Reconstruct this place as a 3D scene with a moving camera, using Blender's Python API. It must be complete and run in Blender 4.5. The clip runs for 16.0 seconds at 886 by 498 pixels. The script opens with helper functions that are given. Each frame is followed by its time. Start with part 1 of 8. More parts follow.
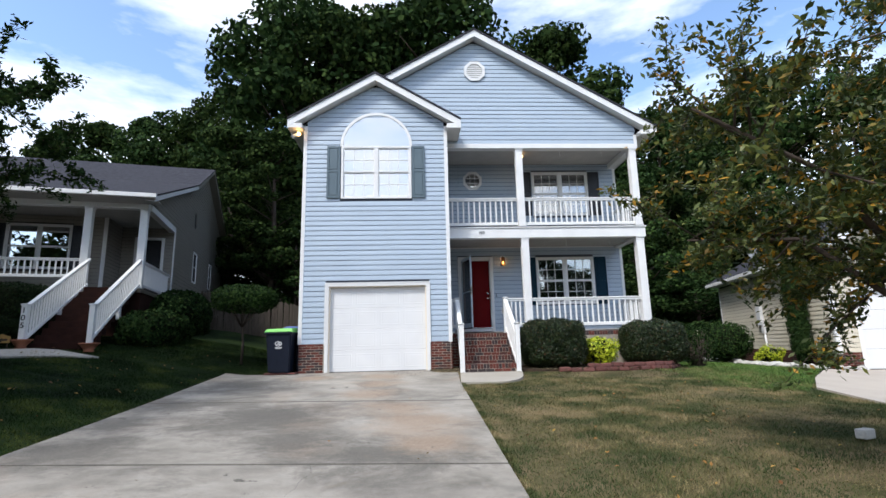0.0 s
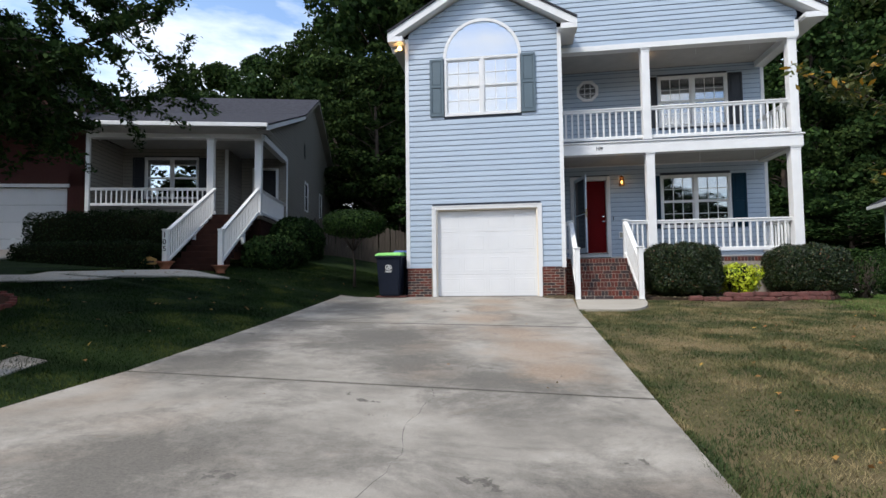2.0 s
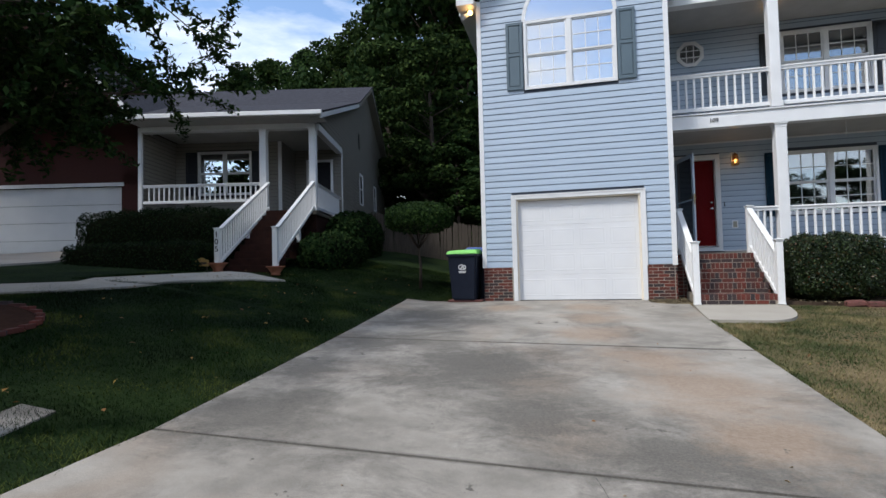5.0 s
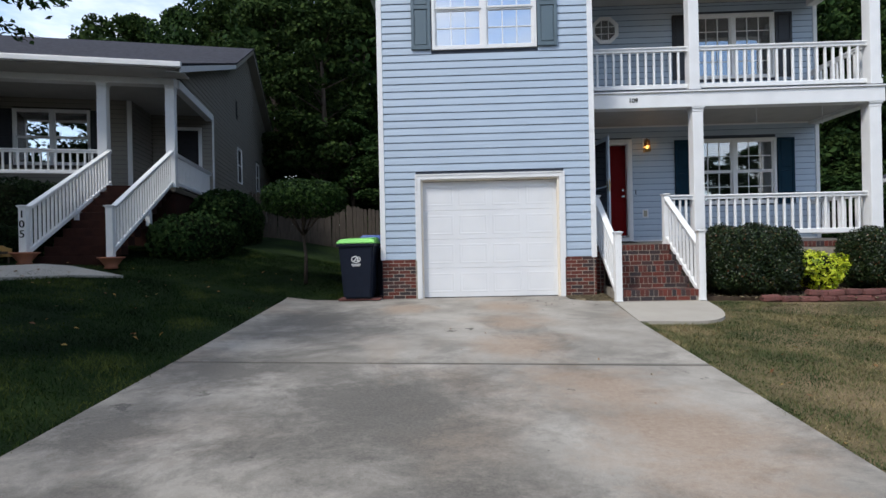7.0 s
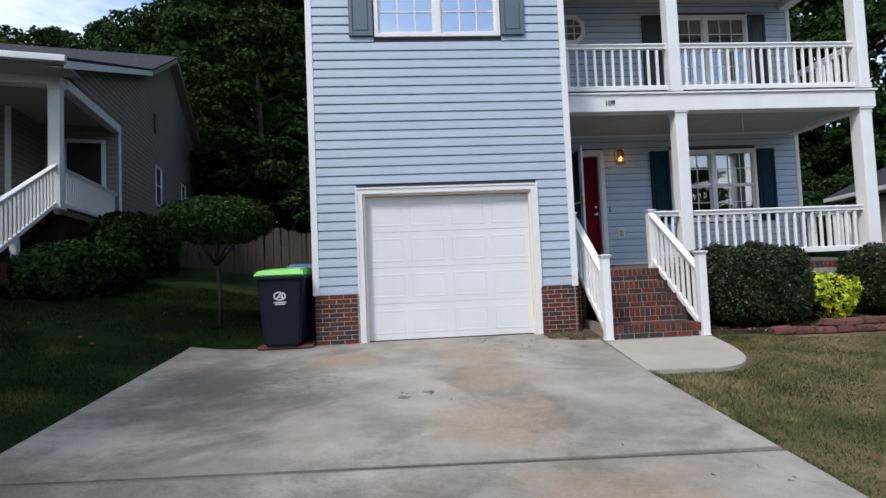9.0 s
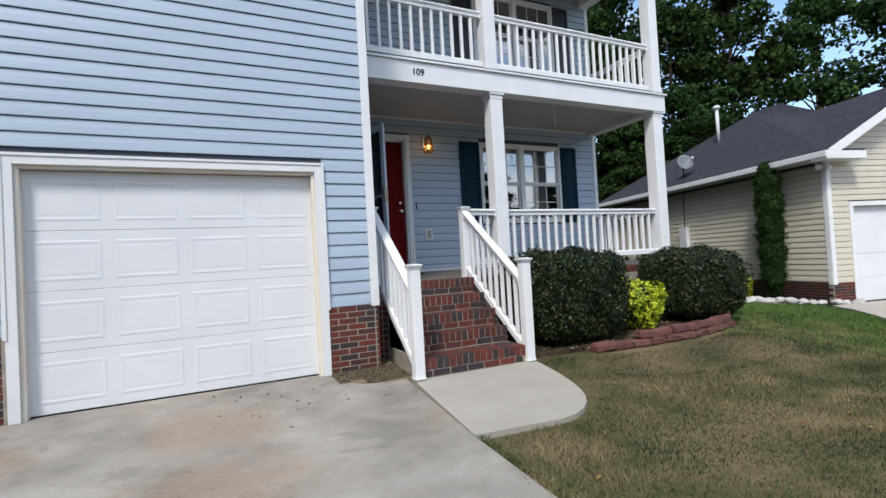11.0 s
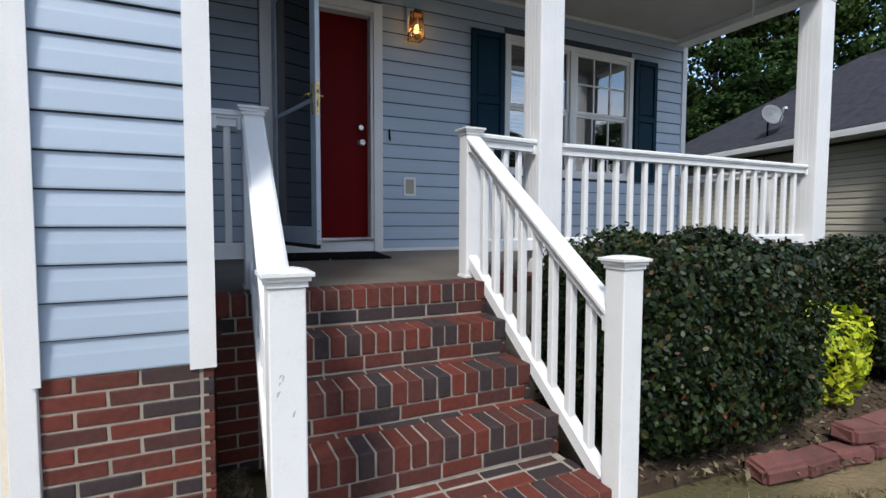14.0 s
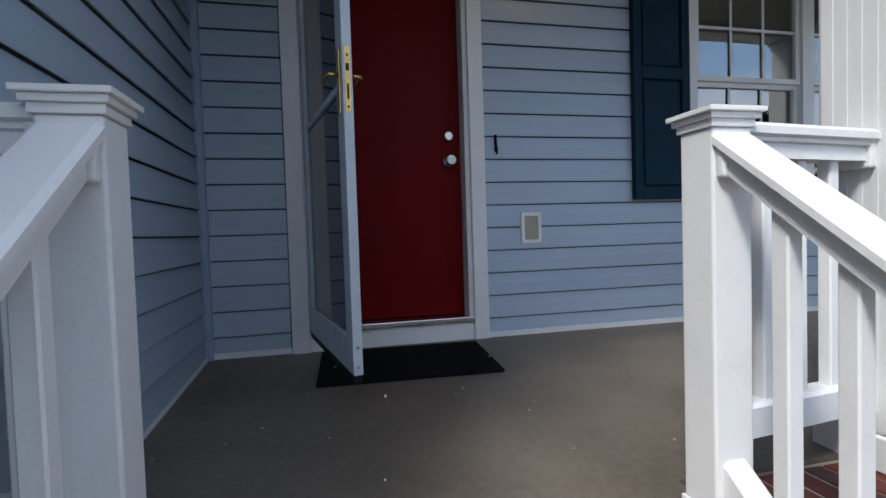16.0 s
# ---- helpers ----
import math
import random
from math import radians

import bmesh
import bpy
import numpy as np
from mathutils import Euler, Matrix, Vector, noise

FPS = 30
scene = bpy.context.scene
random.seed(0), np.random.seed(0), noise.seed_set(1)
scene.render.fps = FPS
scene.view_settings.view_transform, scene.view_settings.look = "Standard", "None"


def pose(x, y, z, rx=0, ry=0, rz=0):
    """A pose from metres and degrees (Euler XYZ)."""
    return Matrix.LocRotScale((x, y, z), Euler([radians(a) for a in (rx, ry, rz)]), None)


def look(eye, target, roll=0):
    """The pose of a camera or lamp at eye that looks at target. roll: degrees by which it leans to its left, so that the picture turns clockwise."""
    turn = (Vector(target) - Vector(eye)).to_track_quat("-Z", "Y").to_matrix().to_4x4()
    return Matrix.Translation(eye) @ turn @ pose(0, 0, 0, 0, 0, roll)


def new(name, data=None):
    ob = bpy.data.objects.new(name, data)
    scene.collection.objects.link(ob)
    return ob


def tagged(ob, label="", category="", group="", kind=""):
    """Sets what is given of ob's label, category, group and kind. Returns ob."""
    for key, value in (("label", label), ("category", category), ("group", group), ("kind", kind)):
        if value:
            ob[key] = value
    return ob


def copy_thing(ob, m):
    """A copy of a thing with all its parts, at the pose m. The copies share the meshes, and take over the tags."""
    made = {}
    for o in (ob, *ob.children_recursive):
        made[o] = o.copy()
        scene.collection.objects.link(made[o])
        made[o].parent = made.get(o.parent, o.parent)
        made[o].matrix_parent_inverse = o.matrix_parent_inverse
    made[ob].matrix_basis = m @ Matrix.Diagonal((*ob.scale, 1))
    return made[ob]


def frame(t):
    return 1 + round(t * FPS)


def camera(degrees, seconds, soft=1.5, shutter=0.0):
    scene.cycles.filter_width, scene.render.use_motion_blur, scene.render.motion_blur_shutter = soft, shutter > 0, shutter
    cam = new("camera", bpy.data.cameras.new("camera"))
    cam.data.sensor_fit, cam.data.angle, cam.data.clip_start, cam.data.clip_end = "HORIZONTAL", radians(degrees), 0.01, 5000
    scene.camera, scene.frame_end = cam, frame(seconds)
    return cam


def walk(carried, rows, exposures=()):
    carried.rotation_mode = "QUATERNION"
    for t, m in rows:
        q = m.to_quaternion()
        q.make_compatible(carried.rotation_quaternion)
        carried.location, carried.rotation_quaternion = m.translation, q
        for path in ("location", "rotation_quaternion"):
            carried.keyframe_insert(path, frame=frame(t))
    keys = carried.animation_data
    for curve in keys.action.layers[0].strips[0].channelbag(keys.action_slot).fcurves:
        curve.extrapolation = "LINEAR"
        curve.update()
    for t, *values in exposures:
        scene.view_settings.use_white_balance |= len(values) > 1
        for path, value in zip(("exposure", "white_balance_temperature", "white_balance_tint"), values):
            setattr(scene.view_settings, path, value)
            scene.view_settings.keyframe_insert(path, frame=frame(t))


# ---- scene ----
cam = camera(83.6, 16.0, 1.5)
PATH = [
    (0, (-0.926, -12.809, 0.636), (-0.809, -10.848, 1.013), -1.4),
    (0.5, (-0.957, -12.762, 0.621), (-0.819, -10.81, 1.032), -1.6),
    (1, (-1.011, -12.592, 0.578), (-1.017, -10.616, 0.887), -4.0),
    (1.5, (-1.092, -12.398, 0.53), (-1.281, -10.414, 0.692), -2.2),
    (2, (-1.203, -12.128, 0.548), (-1.487, -10.151, 0.651), -0.7),
    (2.5, (-1.379, -11.926, 0.558), (-1.838, -9.98, 0.577), -0.9),
    (3, (-1.499, -11.664, 0.581), (-2.208, -9.794, 0.632), -2.1),
    (3.5, (-1.579, -11.396, 0.674), (-2.268, -9.518, 0.665), -1.4),
    (4, (-1.79, -11.137, 0.693), (-2.364, -9.222, 0.771), -2.0),
    (4.2, (-1.87, -11.062, 0.709), (-2.453, -9.15, 0.779), -1.5),
    (6.5, (-2.419, -9.388, 0.856), (-2.573, -7.395, 0.935), -1.5),
    (7, (-2.444, -8.969, 0.887), (-2.508, -6.97, 0.888), -1.2),
    (7.5, (-2.455, -8.499, 0.931), (-2.316, -6.505, 0.98), -1.1),
    (8, (-2.471, -8.114, 0.945), (-2.366, -6.119, 1.033), -2.3),
    (8.2, (-2.486, -7.935, 0.954), (-2.428, -5.939, 1.06), -3.3),
    (10.3, (-2.138, -6.088, 1.067), (-1.527, -4.184, 1.085), -1.0),
    (10.5, (-2.036, -5.874, 1.092), (-1.32, -4.007, 1.106), -1.4),
    (11, (-1.754, -5.279, 1.15), (-0.868, -3.486, 1.194), -3.2),
    (11.5, (-1.44, -4.797, 1.214), (-0.456, -3.056, 1.252), -0.3),
    (12, (-1.121, -4.248, 1.281), (-0.011, -2.591, 1.427), -0.5),
    (12.5, (-0.774, -3.716, 1.254), (0.287, -2.022, 1.319), -1.7),
    (13, (-0.488, -3.173, 1.231), (0.554, -1.466, 1.23), -0.1),
    (13.5, (-0.216, -2.68, 1.284), (0.738, -0.923, 1.33), -0.7),
    (14, (0.001, -2.138, 1.266), (0.859, -0.335, 1.153), 0.2),
    (14.5, (0.192, -1.634, 1.338), (1.058, 0.168, 1.284), 0.3),
    (15, (0.401, -1.155, 1.386), (1.084, 0.724, 1.407), -2.3),
    (15.5, (0.564, -0.724, 1.453), (1.138, 1.192, 1.485), -2.4),
    (16, (0.652, -0.292, 1.599), (1.096, 1.657, 1.528), -1.8),
]
walk(cam, [(t, look(eye, target, roll)) for t, eye, target, roll in PATH], [(0, 0.52, 6400, 10), (2, 0.38, 6520, 10), (3, 0.26, 6480, 10), (6.5, 0.22, 6330, 10), (8, 0.20, 6330, 10), (10.5, 0.24, 6300, 10), (12, 0.32, 6300, 10), (14.5, 0.34, 6350, 10), (16, 0.36, 6330, 10)])

# ---- sky and sun ----
SUN_EL, SUN_AZ = radians(50), radians(223)
world = bpy.data.worlds.new("sky")
scene.world = world
world.use_nodes = True
wn, wl = world.node_tree.nodes, world.node_tree.links
wn.clear()
w_out = wn.new("ShaderNodeOutputWorld")
w_bg = wn.new("ShaderNodeBackground")
w_sky = wn.new("ShaderNodeTexSky")
w_sky.sky_type = "NISHITA"
w_sky.sun_disc = False
w_sky.sun_elevation, w_sky.sun_rotation = SUN_EL, SUN_AZ
w_tc = wn.new("ShaderNodeTexCoord")
w_map = wn.new("ShaderNodeMapping")
w_map.inputs["Scale"].default_value = (1.0, 1.0, 3.2)
w_noise = wn.new("ShaderNodeTexNoise")
w_noise.inputs["Scale"].default_value = 1.7
w_noise.inputs["Detail"].default_value = 7.0
w_noise.inputs["Roughness"].default_value = 0.55
w_ramp = wn.new("ShaderNodeValToRGB")
w_ramp.color_ramp.elements[0].position, w_ramp.color_ramp.elements[1].position = 0.46, 0.62
w_mix = wn.new("ShaderNodeMixRGB")
w_mix.inputs[2].default_value = (9.0, 9.3, 9.7, 1)
wl.new(w_tc.outputs["Generated"], w_map.inputs[0])
wl.new(w_map.outputs[0], w_noise.inputs["Vector"])
wl.new(w_noise.outputs["Fac"], w_ramp.inputs[0])
wl.new(w_ramp.outputs[0], w_mix.inputs[0])
w_hsv = wn.new("ShaderNodeHueSaturation")
w_hsv.inputs["Saturation"].default_value, w_hsv.inputs["Value"].default_value = 1.04, 1.75
wl.new(w_sky.outputs[0], w_hsv.inputs["Color"])
wl.new(w_hsv.outputs[0], w_mix.inputs[1])
wl.new(w_mix.outputs[0], w_bg.inputs[0])
w_bg.inputs[1].default_value = 0.13
wl.new(w_bg.outputs[0], w_out.inputs[0])

sun = new("sun", bpy.data.lights.new("sun", "SUN"))
sun.data.energy, sun.data.angle, sun.data.color = 2.8, radians(12), (1.0, 0.97, 0.92)
sun_way = Vector((math.sin(SUN_AZ) * math.cos(SUN_EL), math.cos(SUN_AZ) * math.cos(SUN_EL), math.sin(SUN_EL)))
sun.matrix_world = look(sun_way * 60, (0, 0, 0))


# ---- materials ----
def mat(name, color, color2=None, rough=0.6, metal=0.0, grain=8.0, fine=60.0, bump=0.15, dist=0.004, vary=0.0, stretch=(1, 1, 1), spec=0.5, contrast=(0.35, 0.65), trans=0.0):
    """A surface with two colours mixed at two scales, fine relief, and a change of value from object to object."""
    m = bpy.data.materials.new(name)
    m.use_nodes = True
    n, l = m.node_tree.nodes, m.node_tree.links
    b = n["Principled BSDF"]
    b.inputs["Roughness"].default_value, b.inputs["Metallic"].default_value = rough, metal
    b.inputs["Specular IOR Level"].default_value = spec
    tc, mp = n.new("ShaderNodeTexCoord"), n.new("ShaderNodeMapping")
    mp.inputs["Scale"].default_value = stretch
    geo = n.new("ShaderNodeNewGeometry")
    l.new(geo.outputs["Position"], mp.inputs[0])
    big, small = n.new("ShaderNodeTexNoise"), n.new("ShaderNodeTexNoise")
    big.inputs["Scale"].default_value, big.inputs["Detail"].default_value = grain, 5
    small.inputs["Scale"].default_value, small.inputs["Detail"].default_value = fine, 3
    l.new(mp.outputs[0], big.inputs["Vector"])
    l.new(mp.outputs[0], small.inputs["Vector"])
    add = n.new("ShaderNodeMath")
    add.operation = "MULTIPLY_ADD"
    add.inputs[1].default_value, add.inputs[2].default_value = 0.4, 0.0
    l.new(small.outputs["Fac"], add.inputs[0])
    add2 = n.new("ShaderNodeMath")
    add2.operation = "MULTIPLY_ADD"
    add2.inputs[1].default_value = 0.6
    l.new(big.outputs["Fac"], add2.inputs[0])
    l.new(add.outputs[0], add2.inputs[2])
    ramp = n.new("ShaderNodeValToRGB")
    ramp.color_ramp.elements[0].position, ramp.color_ramp.elements[1].position = contrast
    ramp.color_ramp.elements[0].color = (*color, 1)
    ramp.color_ramp.elements[1].color = (*(color2 or [c * 0.85 for c in color]), 1)
    l.new(add2.outputs[0], ramp.inputs[0])
    last = ramp.outputs[0]
    if vary:
        info, hsv, rng = n.new("ShaderNodeObjectInfo"), n.new("ShaderNodeHueSaturation"), n.new("ShaderNodeMapRange")
        rng.inputs["To Min"].default_value, rng.inputs["To Max"].default_value = 1 - vary, 1 + vary
        l.new(info.outputs["Random"], rng.inputs["Value"])
        l.new(rng.outputs[0], hsv.inputs["Value"])
        l.new(last, hsv.inputs["Color"])
        last = hsv.outputs[0]
    l.new(last, b.inputs["Base Color"])
    bp = n.new("ShaderNodeBump")
    bp.inputs["Strength"].default_value, bp.inputs["Distance"].default_value = bump, dist
    l.new(add2.outputs[0], bp.inputs["Height"])
    l.new(bp.outputs[0], b.inputs["Normal"])
    if trans:
        tr, mx = n.new("ShaderNodeBsdfTranslucent"), n.new("ShaderNodeMixShader")
        mx.inputs[0].default_value = trans
        l.new(last, tr.inputs["Color"])
        l.new(b.outputs[0], mx.inputs[1])
        l.new(tr.outputs[0], mx.inputs[2])
        l.new(mx.outputs[0], n["Material Output"].inputs["Surface"])
    return m


def spread(name, stops, rough=0.8, per_island=True, bump=0.3, fine=90.0, trans=0.0, spec=0.3, patch=0.0):
    """Pieces of several colours, picked by chance for each piece."""
    m = bpy.data.materials.new(name)
    m.use_nodes = True
    n, l = m.node_tree.nodes, m.node_tree.links
    b = n["Principled BSDF"]
    b.inputs["Roughness"].default_value = rough
    b.inputs["Specular IOR Level"].default_value = spec
    geo, ramp = n.new("ShaderNodeNewGeometry"), n.new("ShaderNodeValToRGB")
    ramp.color_ramp.interpolation = "LINEAR"
    if per_island:
        if patch:
            pn, pm, pa = n.new("ShaderNodeTexNoise"), n.new("ShaderNodeMath"), n.new("ShaderNodeMath")
            pn.inputs["Scale"].default_value, pn.inputs["Detail"].default_value = patch, 6
            l.new(geo.outputs["Position"], pn.inputs["Vector"])
            pm.operation = pa.operation = "MULTIPLY_ADD"
            pm.inputs[1].default_value, pm.inputs[2].default_value = 3.4, -1.5
            pa.inputs[1].default_value = 0.5
            l.new(pn.outputs["Fac"], pm.inputs[0])
            l.new(geo.outputs["Random Per Island"], pa.inputs[0])
            l.new(pm.outputs[0], pa.inputs[2])
            l.new(pa.outputs[0], ramp.inputs[0])
        else:
            l.new(geo.outputs["Random Per Island"], ramp.inputs[0])
    else:
        info = n.new("ShaderNodeObjectInfo")
        l.new(info.outputs["Random"], ramp.inputs[0])
    e = ramp.color_ramp.elements
    e[0].position, e[0].color = stops[0][0], (*stops[0][1], 1)
    e[1].position, e[1].color = stops[-1][0], (*stops[-1][1], 1)
    for p, c in stops[1:-1]:
        e.new(p).color = (*c, 1)
    small = n.new("ShaderNodeTexNoise")
    small.inputs["Scale"].default_value, small.inputs["Detail"].default_value = fine, 4
    l.new(geo.outputs["Position"], small.inputs["Vector"])
    mul, rng = n.new("ShaderNodeMixRGB"), n.new("ShaderNodeMapRange")
    mul.blend_type = "MULTIPLY"
    mul.inputs[0].default_value = 1.0
    rng.inputs["To Min"].default_value, rng.inputs["To Max"].default_value = 0.55, 1.4
    l.new(small.outputs["Fac"], rng.inputs["Value"])
    l.new(ramp.outputs[0], mul.inputs[1])
    l.new(rng.outputs[0], mul.inputs[2])
    l.new(mul.outputs[0], b.inputs["Base Color"])
    bp = n.new("ShaderNodeBump")
    bp.inputs["Strength"].default_value, bp.inputs["Distance"].default_value = bump, 0.003
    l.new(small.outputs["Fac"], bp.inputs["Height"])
    l.new(bp.outputs[0], b.inputs["Normal"])
    if trans:
        tr, mx = n.new("ShaderNodeBsdfTranslucent"), n.new("ShaderNodeMixShader")
        mx.inputs[0].default_value = trans
        l.new(mul.outputs[0], tr.inputs["Color"])
        l.new(b.outputs[0], mx.inputs[1])
        l.new(tr.outputs[0], mx.inputs[2])
        l.new(mx.outputs[0], n["Material Output"].inputs["Surface"])
    return m


def glass_mat(name, tint=(0.9, 0.95, 1.0), gloss=0.25, see=0.6):
    """A window pane: part mirror, part clear."""
    m = bpy.data.materials.new(name)
    m.use_nodes = True
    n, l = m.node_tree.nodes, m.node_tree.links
    n.remove(n["Principled BSDF"])
    g, t, mx, fr, ad = (n.new("ShaderNodeBsdfGlossy"), n.new("ShaderNodeBsdfTransparent"), n.new("ShaderNodeMixShader"), n.new("ShaderNodeFresnel"), n.new("ShaderNodeMath"))
    g.inputs["Roughness"].default_value = 0.02
    t.inputs["Color"].default_value = (*[c * see for c in tint], 1)
    ad.operation = "ADD"
    ad.inputs[1].default_value = gloss
    l.new(fr.outputs[0], ad.inputs[0])
    l.new(ad.outputs[0], mx.inputs[0])
    l.new(t.outputs[0], mx.inputs[1])
    l.new(g.outputs[0], mx.inputs[2])
    l.new(mx.outputs[0], n["Material Output"].inputs["Surface"])
    return m


M_blue = mat("blue_siding", (0.33, 0.40, 0.482), (0.365, 0.438, 0.522), rough=0.42, grain=1.2, fine=150, bump=0.05, vary=0.03, stretch=(1, 1, 3))
M_taupe = mat("taupe_siding", (0.195, 0.178, 0.150), (0.23, 0.21, 0.178), rough=0.5, grain=1.2, fine=150, bump=0.05, vary=0.03)
M_beige = mat("beige_siding", (0.50, 0.455, 0.36), (0.55, 0.51, 0.41), rough=0.5, grain=1.2, fine=150, bump=0.05, vary=0.03)
M_white = mat("white_vinyl", (0.72, 0.72, 0.715), (0.65, 0.65, 0.645), rough=0.35, grain=3, fine=120, bump=0.04, dist=0.002)
M_rail = mat("white_painted_rail", (0.73, 0.73, 0.72), (0.62, 0.62, 0.61), rough=0.4, grain=9, fine=120, bump=0.08, dist=0.002, contrast=(0.5, 0.8))
# this grey holds the shade under the porch roofs
M_soffit = mat("shade_toned_paint", (0.40, 0.39, 0.37), (0.34, 0.33, 0.31), rough=0.7, grain=3, fine=60, bump=0.05)
M_garage = mat("garage_door_paint", (0.69, 0.695, 0.70), (0.63, 0.635, 0.645), rough=0.38, grain=2, fine=200, bump=0.12, dist=0.001)
M_red = mat("red_door_paint", (0.125, 0.002, 0.003), (0.10, 0.0015, 0.0025), spec=0.08, rough=0.5, grain=2, fine=80, bump=0.05)
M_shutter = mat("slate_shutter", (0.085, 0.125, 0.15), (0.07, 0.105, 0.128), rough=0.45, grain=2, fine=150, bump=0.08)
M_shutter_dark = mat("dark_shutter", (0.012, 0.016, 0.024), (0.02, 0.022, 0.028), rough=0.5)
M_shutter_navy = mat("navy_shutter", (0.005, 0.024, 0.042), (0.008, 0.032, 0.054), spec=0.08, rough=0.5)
M_roof = mat("shingle", (0.026, 0.027, 0.033), (0.052, 0.052, 0.062), rough=0.95, grain=6, fine=140, bump=0.5, dist=0.01, spec=0.08)
M_mortar = mat("mortar", (0.36, 0.32, 0.27), (0.22, 0.195, 0.16), rough=0.95, grain=12, fine=200, bump=0.5, spec=0.2)
M_brick = spread("red_brick", [(0, (0.032, 0.026, 0.028)), (0.28, (0.045, 0.030, 0.030)), (0.42, (0.085, 0.025, 0.018)), (0.75, (0.128, 0.030, 0.020)), (1, (0.075, 0.028, 0.022))], rough=0.75, per_island=False, fine=45)
# far brick: these reds include the shade over the brick house
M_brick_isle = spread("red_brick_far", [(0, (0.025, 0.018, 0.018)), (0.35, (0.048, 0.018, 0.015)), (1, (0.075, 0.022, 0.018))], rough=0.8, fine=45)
M_block = mat("red_edging_block", (0.17, 0.060, 0.050), (0.09, 0.04, 0.034), rough=0.9, grain=9, fine=90, bump=0.6, dist=0.01, vary=0.2)
M_porch = mat("porch_slab", (0.155, 0.132, 0.104), (0.095, 0.080, 0.062), rough=0.5, grain=2.3, fine=40, bump=0.06)
M_walk = mat("walkway_concrete", (0.36, 0.33, 0.28), (0.29, 0.265, 0.225), rough=0.85, grain=2.0, fine=120, bump=0.2)
M_pave = mat("far_drive_concrete", (0.42, 0.37, 0.31), (0.34, 0.30, 0.26), rough=0.85, grain=1.0, fine=120, bump=0.2)
M_earth = mat("bare_soil", (0.045, 0.032, 0.023), (0.085, 0.06, 0.042), rough=1, grain=6, fine=90, bump=0.8, dist=0.02, spec=0.1)
M_bark = mat("bark", (0.09, 0.07, 0.055), (0.045, 0.035, 0.03), rough=0.95, grain=8, fine=50, bump=0.8, dist=0.02, stretch=(1, 1, 0.3), spec=0.1)
M_black = mat("black_enamel", (0.006, 0.006, 0.007), (0.009, 0.009, 0.010), rough=0.5, spec=0.15)
M_bin = mat("bin_plastic", (0.007, 0.010, 0.020), (0.010, 0.014, 0.026), spec=0.2, rough=0.55, fine=200, bump=0.1)
M_lime = mat("lime_lid", (0.22, 0.62, 0.12), (0.18, 0.52, 0.10), rough=0.5)
M_bluebag = mat("blue_plastic", (0.04, 0.10, 0.35), (0.03, 0.08, 0.28), rough=0.4)
M_brass = mat("brass", (0.58, 0.38, 0.13), (0.42, 0.27, 0.09), rough=0.25, metal=1.0)
M_chrome = mat("satin_metal", (0.65, 0.65, 0.66), (0.5, 0.5, 0.52), rough=0.25, metal=1.0)
M_alu = mat("grey_blue_metal", (0.50, 0.55, 0.60), (0.42, 0.47, 0.52), rough=0.35)
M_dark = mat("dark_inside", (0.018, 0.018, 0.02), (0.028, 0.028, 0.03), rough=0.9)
M_blind = mat("window_blind", (0.32, 0.33, 0.35), (0.27, 0.28, 0.30), rough=0.6)
M_curtain = mat("white_curtain", (0.72, 0.73, 0.74), (0.6, 0.61, 0.63), rough=0.8, grain=6, stretch=(6, 6, 0.5), bump=0.4, dist=0.02)
M_mat = mat("rubber_doormat", (0.005, 0.005, 0.006), (0.010, 0.010, 0.010), spec=0.05, rough=0.95, fine=300, bump=0.6)
M_wood = mat("weathered_fence", (0.085, 0.072, 0.06), (0.05, 0.042, 0.035), rough=0.95, grain=5, stretch=(4, 4, 0.5), bump=0.5, dist=0.01, spec=0.1)
M_clay = mat("terracotta", (0.34, 0.13, 0.07), (0.27, 0.10, 0.055), rough=0.85)
M_pipe = mat("white_pipe", (0.62, 0.62, 0.62), (0.5, 0.5, 0.5), rough=0.5)
M_stone = mat("pale_stone", (0.50, 0.48, 0.44), (0.36, 0.35, 0.33), rough=0.9, grain=14, bump=0.6, dist=0.01, vary=0.15)
M_stone_grey = mat("scuffed_grey", (0.46, 0.46, 0.47), (0.32, 0.32, 0.33), rough=0.8)
M_glass = glass_mat("window_glass", gloss=0.30, see=0.75)
M_glass_arch = glass_mat("reflecting_glass", gloss=0.62, see=0.7)
# the red tint stands in for the front door's reflection in the pane
M_glass_storm = glass_mat("storm_glass_painted_reflection", tint=(0.50, 0.28, 0.30), gloss=0.10, see=0.55)
M_bronze = mat("old_bronze", (0.22, 0.11, 0.045), (0.15, 0.07, 0.03), rough=0.4, metal=0.8)
M_lamp_glass = glass_mat("lantern_glass", tint=(1, 0.85, 0.6), gloss=0.1, see=0.9)
M_leaf_dark = spread("dark_leaf", [(0, (0.008, 0.018, 0.006)), (0.5, (0.018, 0.040, 0.011)), (0.85, (0.030, 0.055, 0.015)), (1, (0.05, 0.08, 0.022))], rough=0.8, trans=0.12, spec=0.05)
M_leaf_mid = spread("green_leaf", [(0, (0.007, 0.018, 0.005)), (0.5, (0.018, 0.042, 0.010)), (1, (0.055, 0.10, 0.022))], rough=0.7, trans=0.15, spec=0.1)
M_leaf_far = spread("forest_leaf", [(0, (0.008, 0.016, 0.005)), (0.6, (0.022, 0.042, 0.011)), (1, (0.05, 0.075, 0.02))], rough=0.9, trans=0.12, spec=0.05)
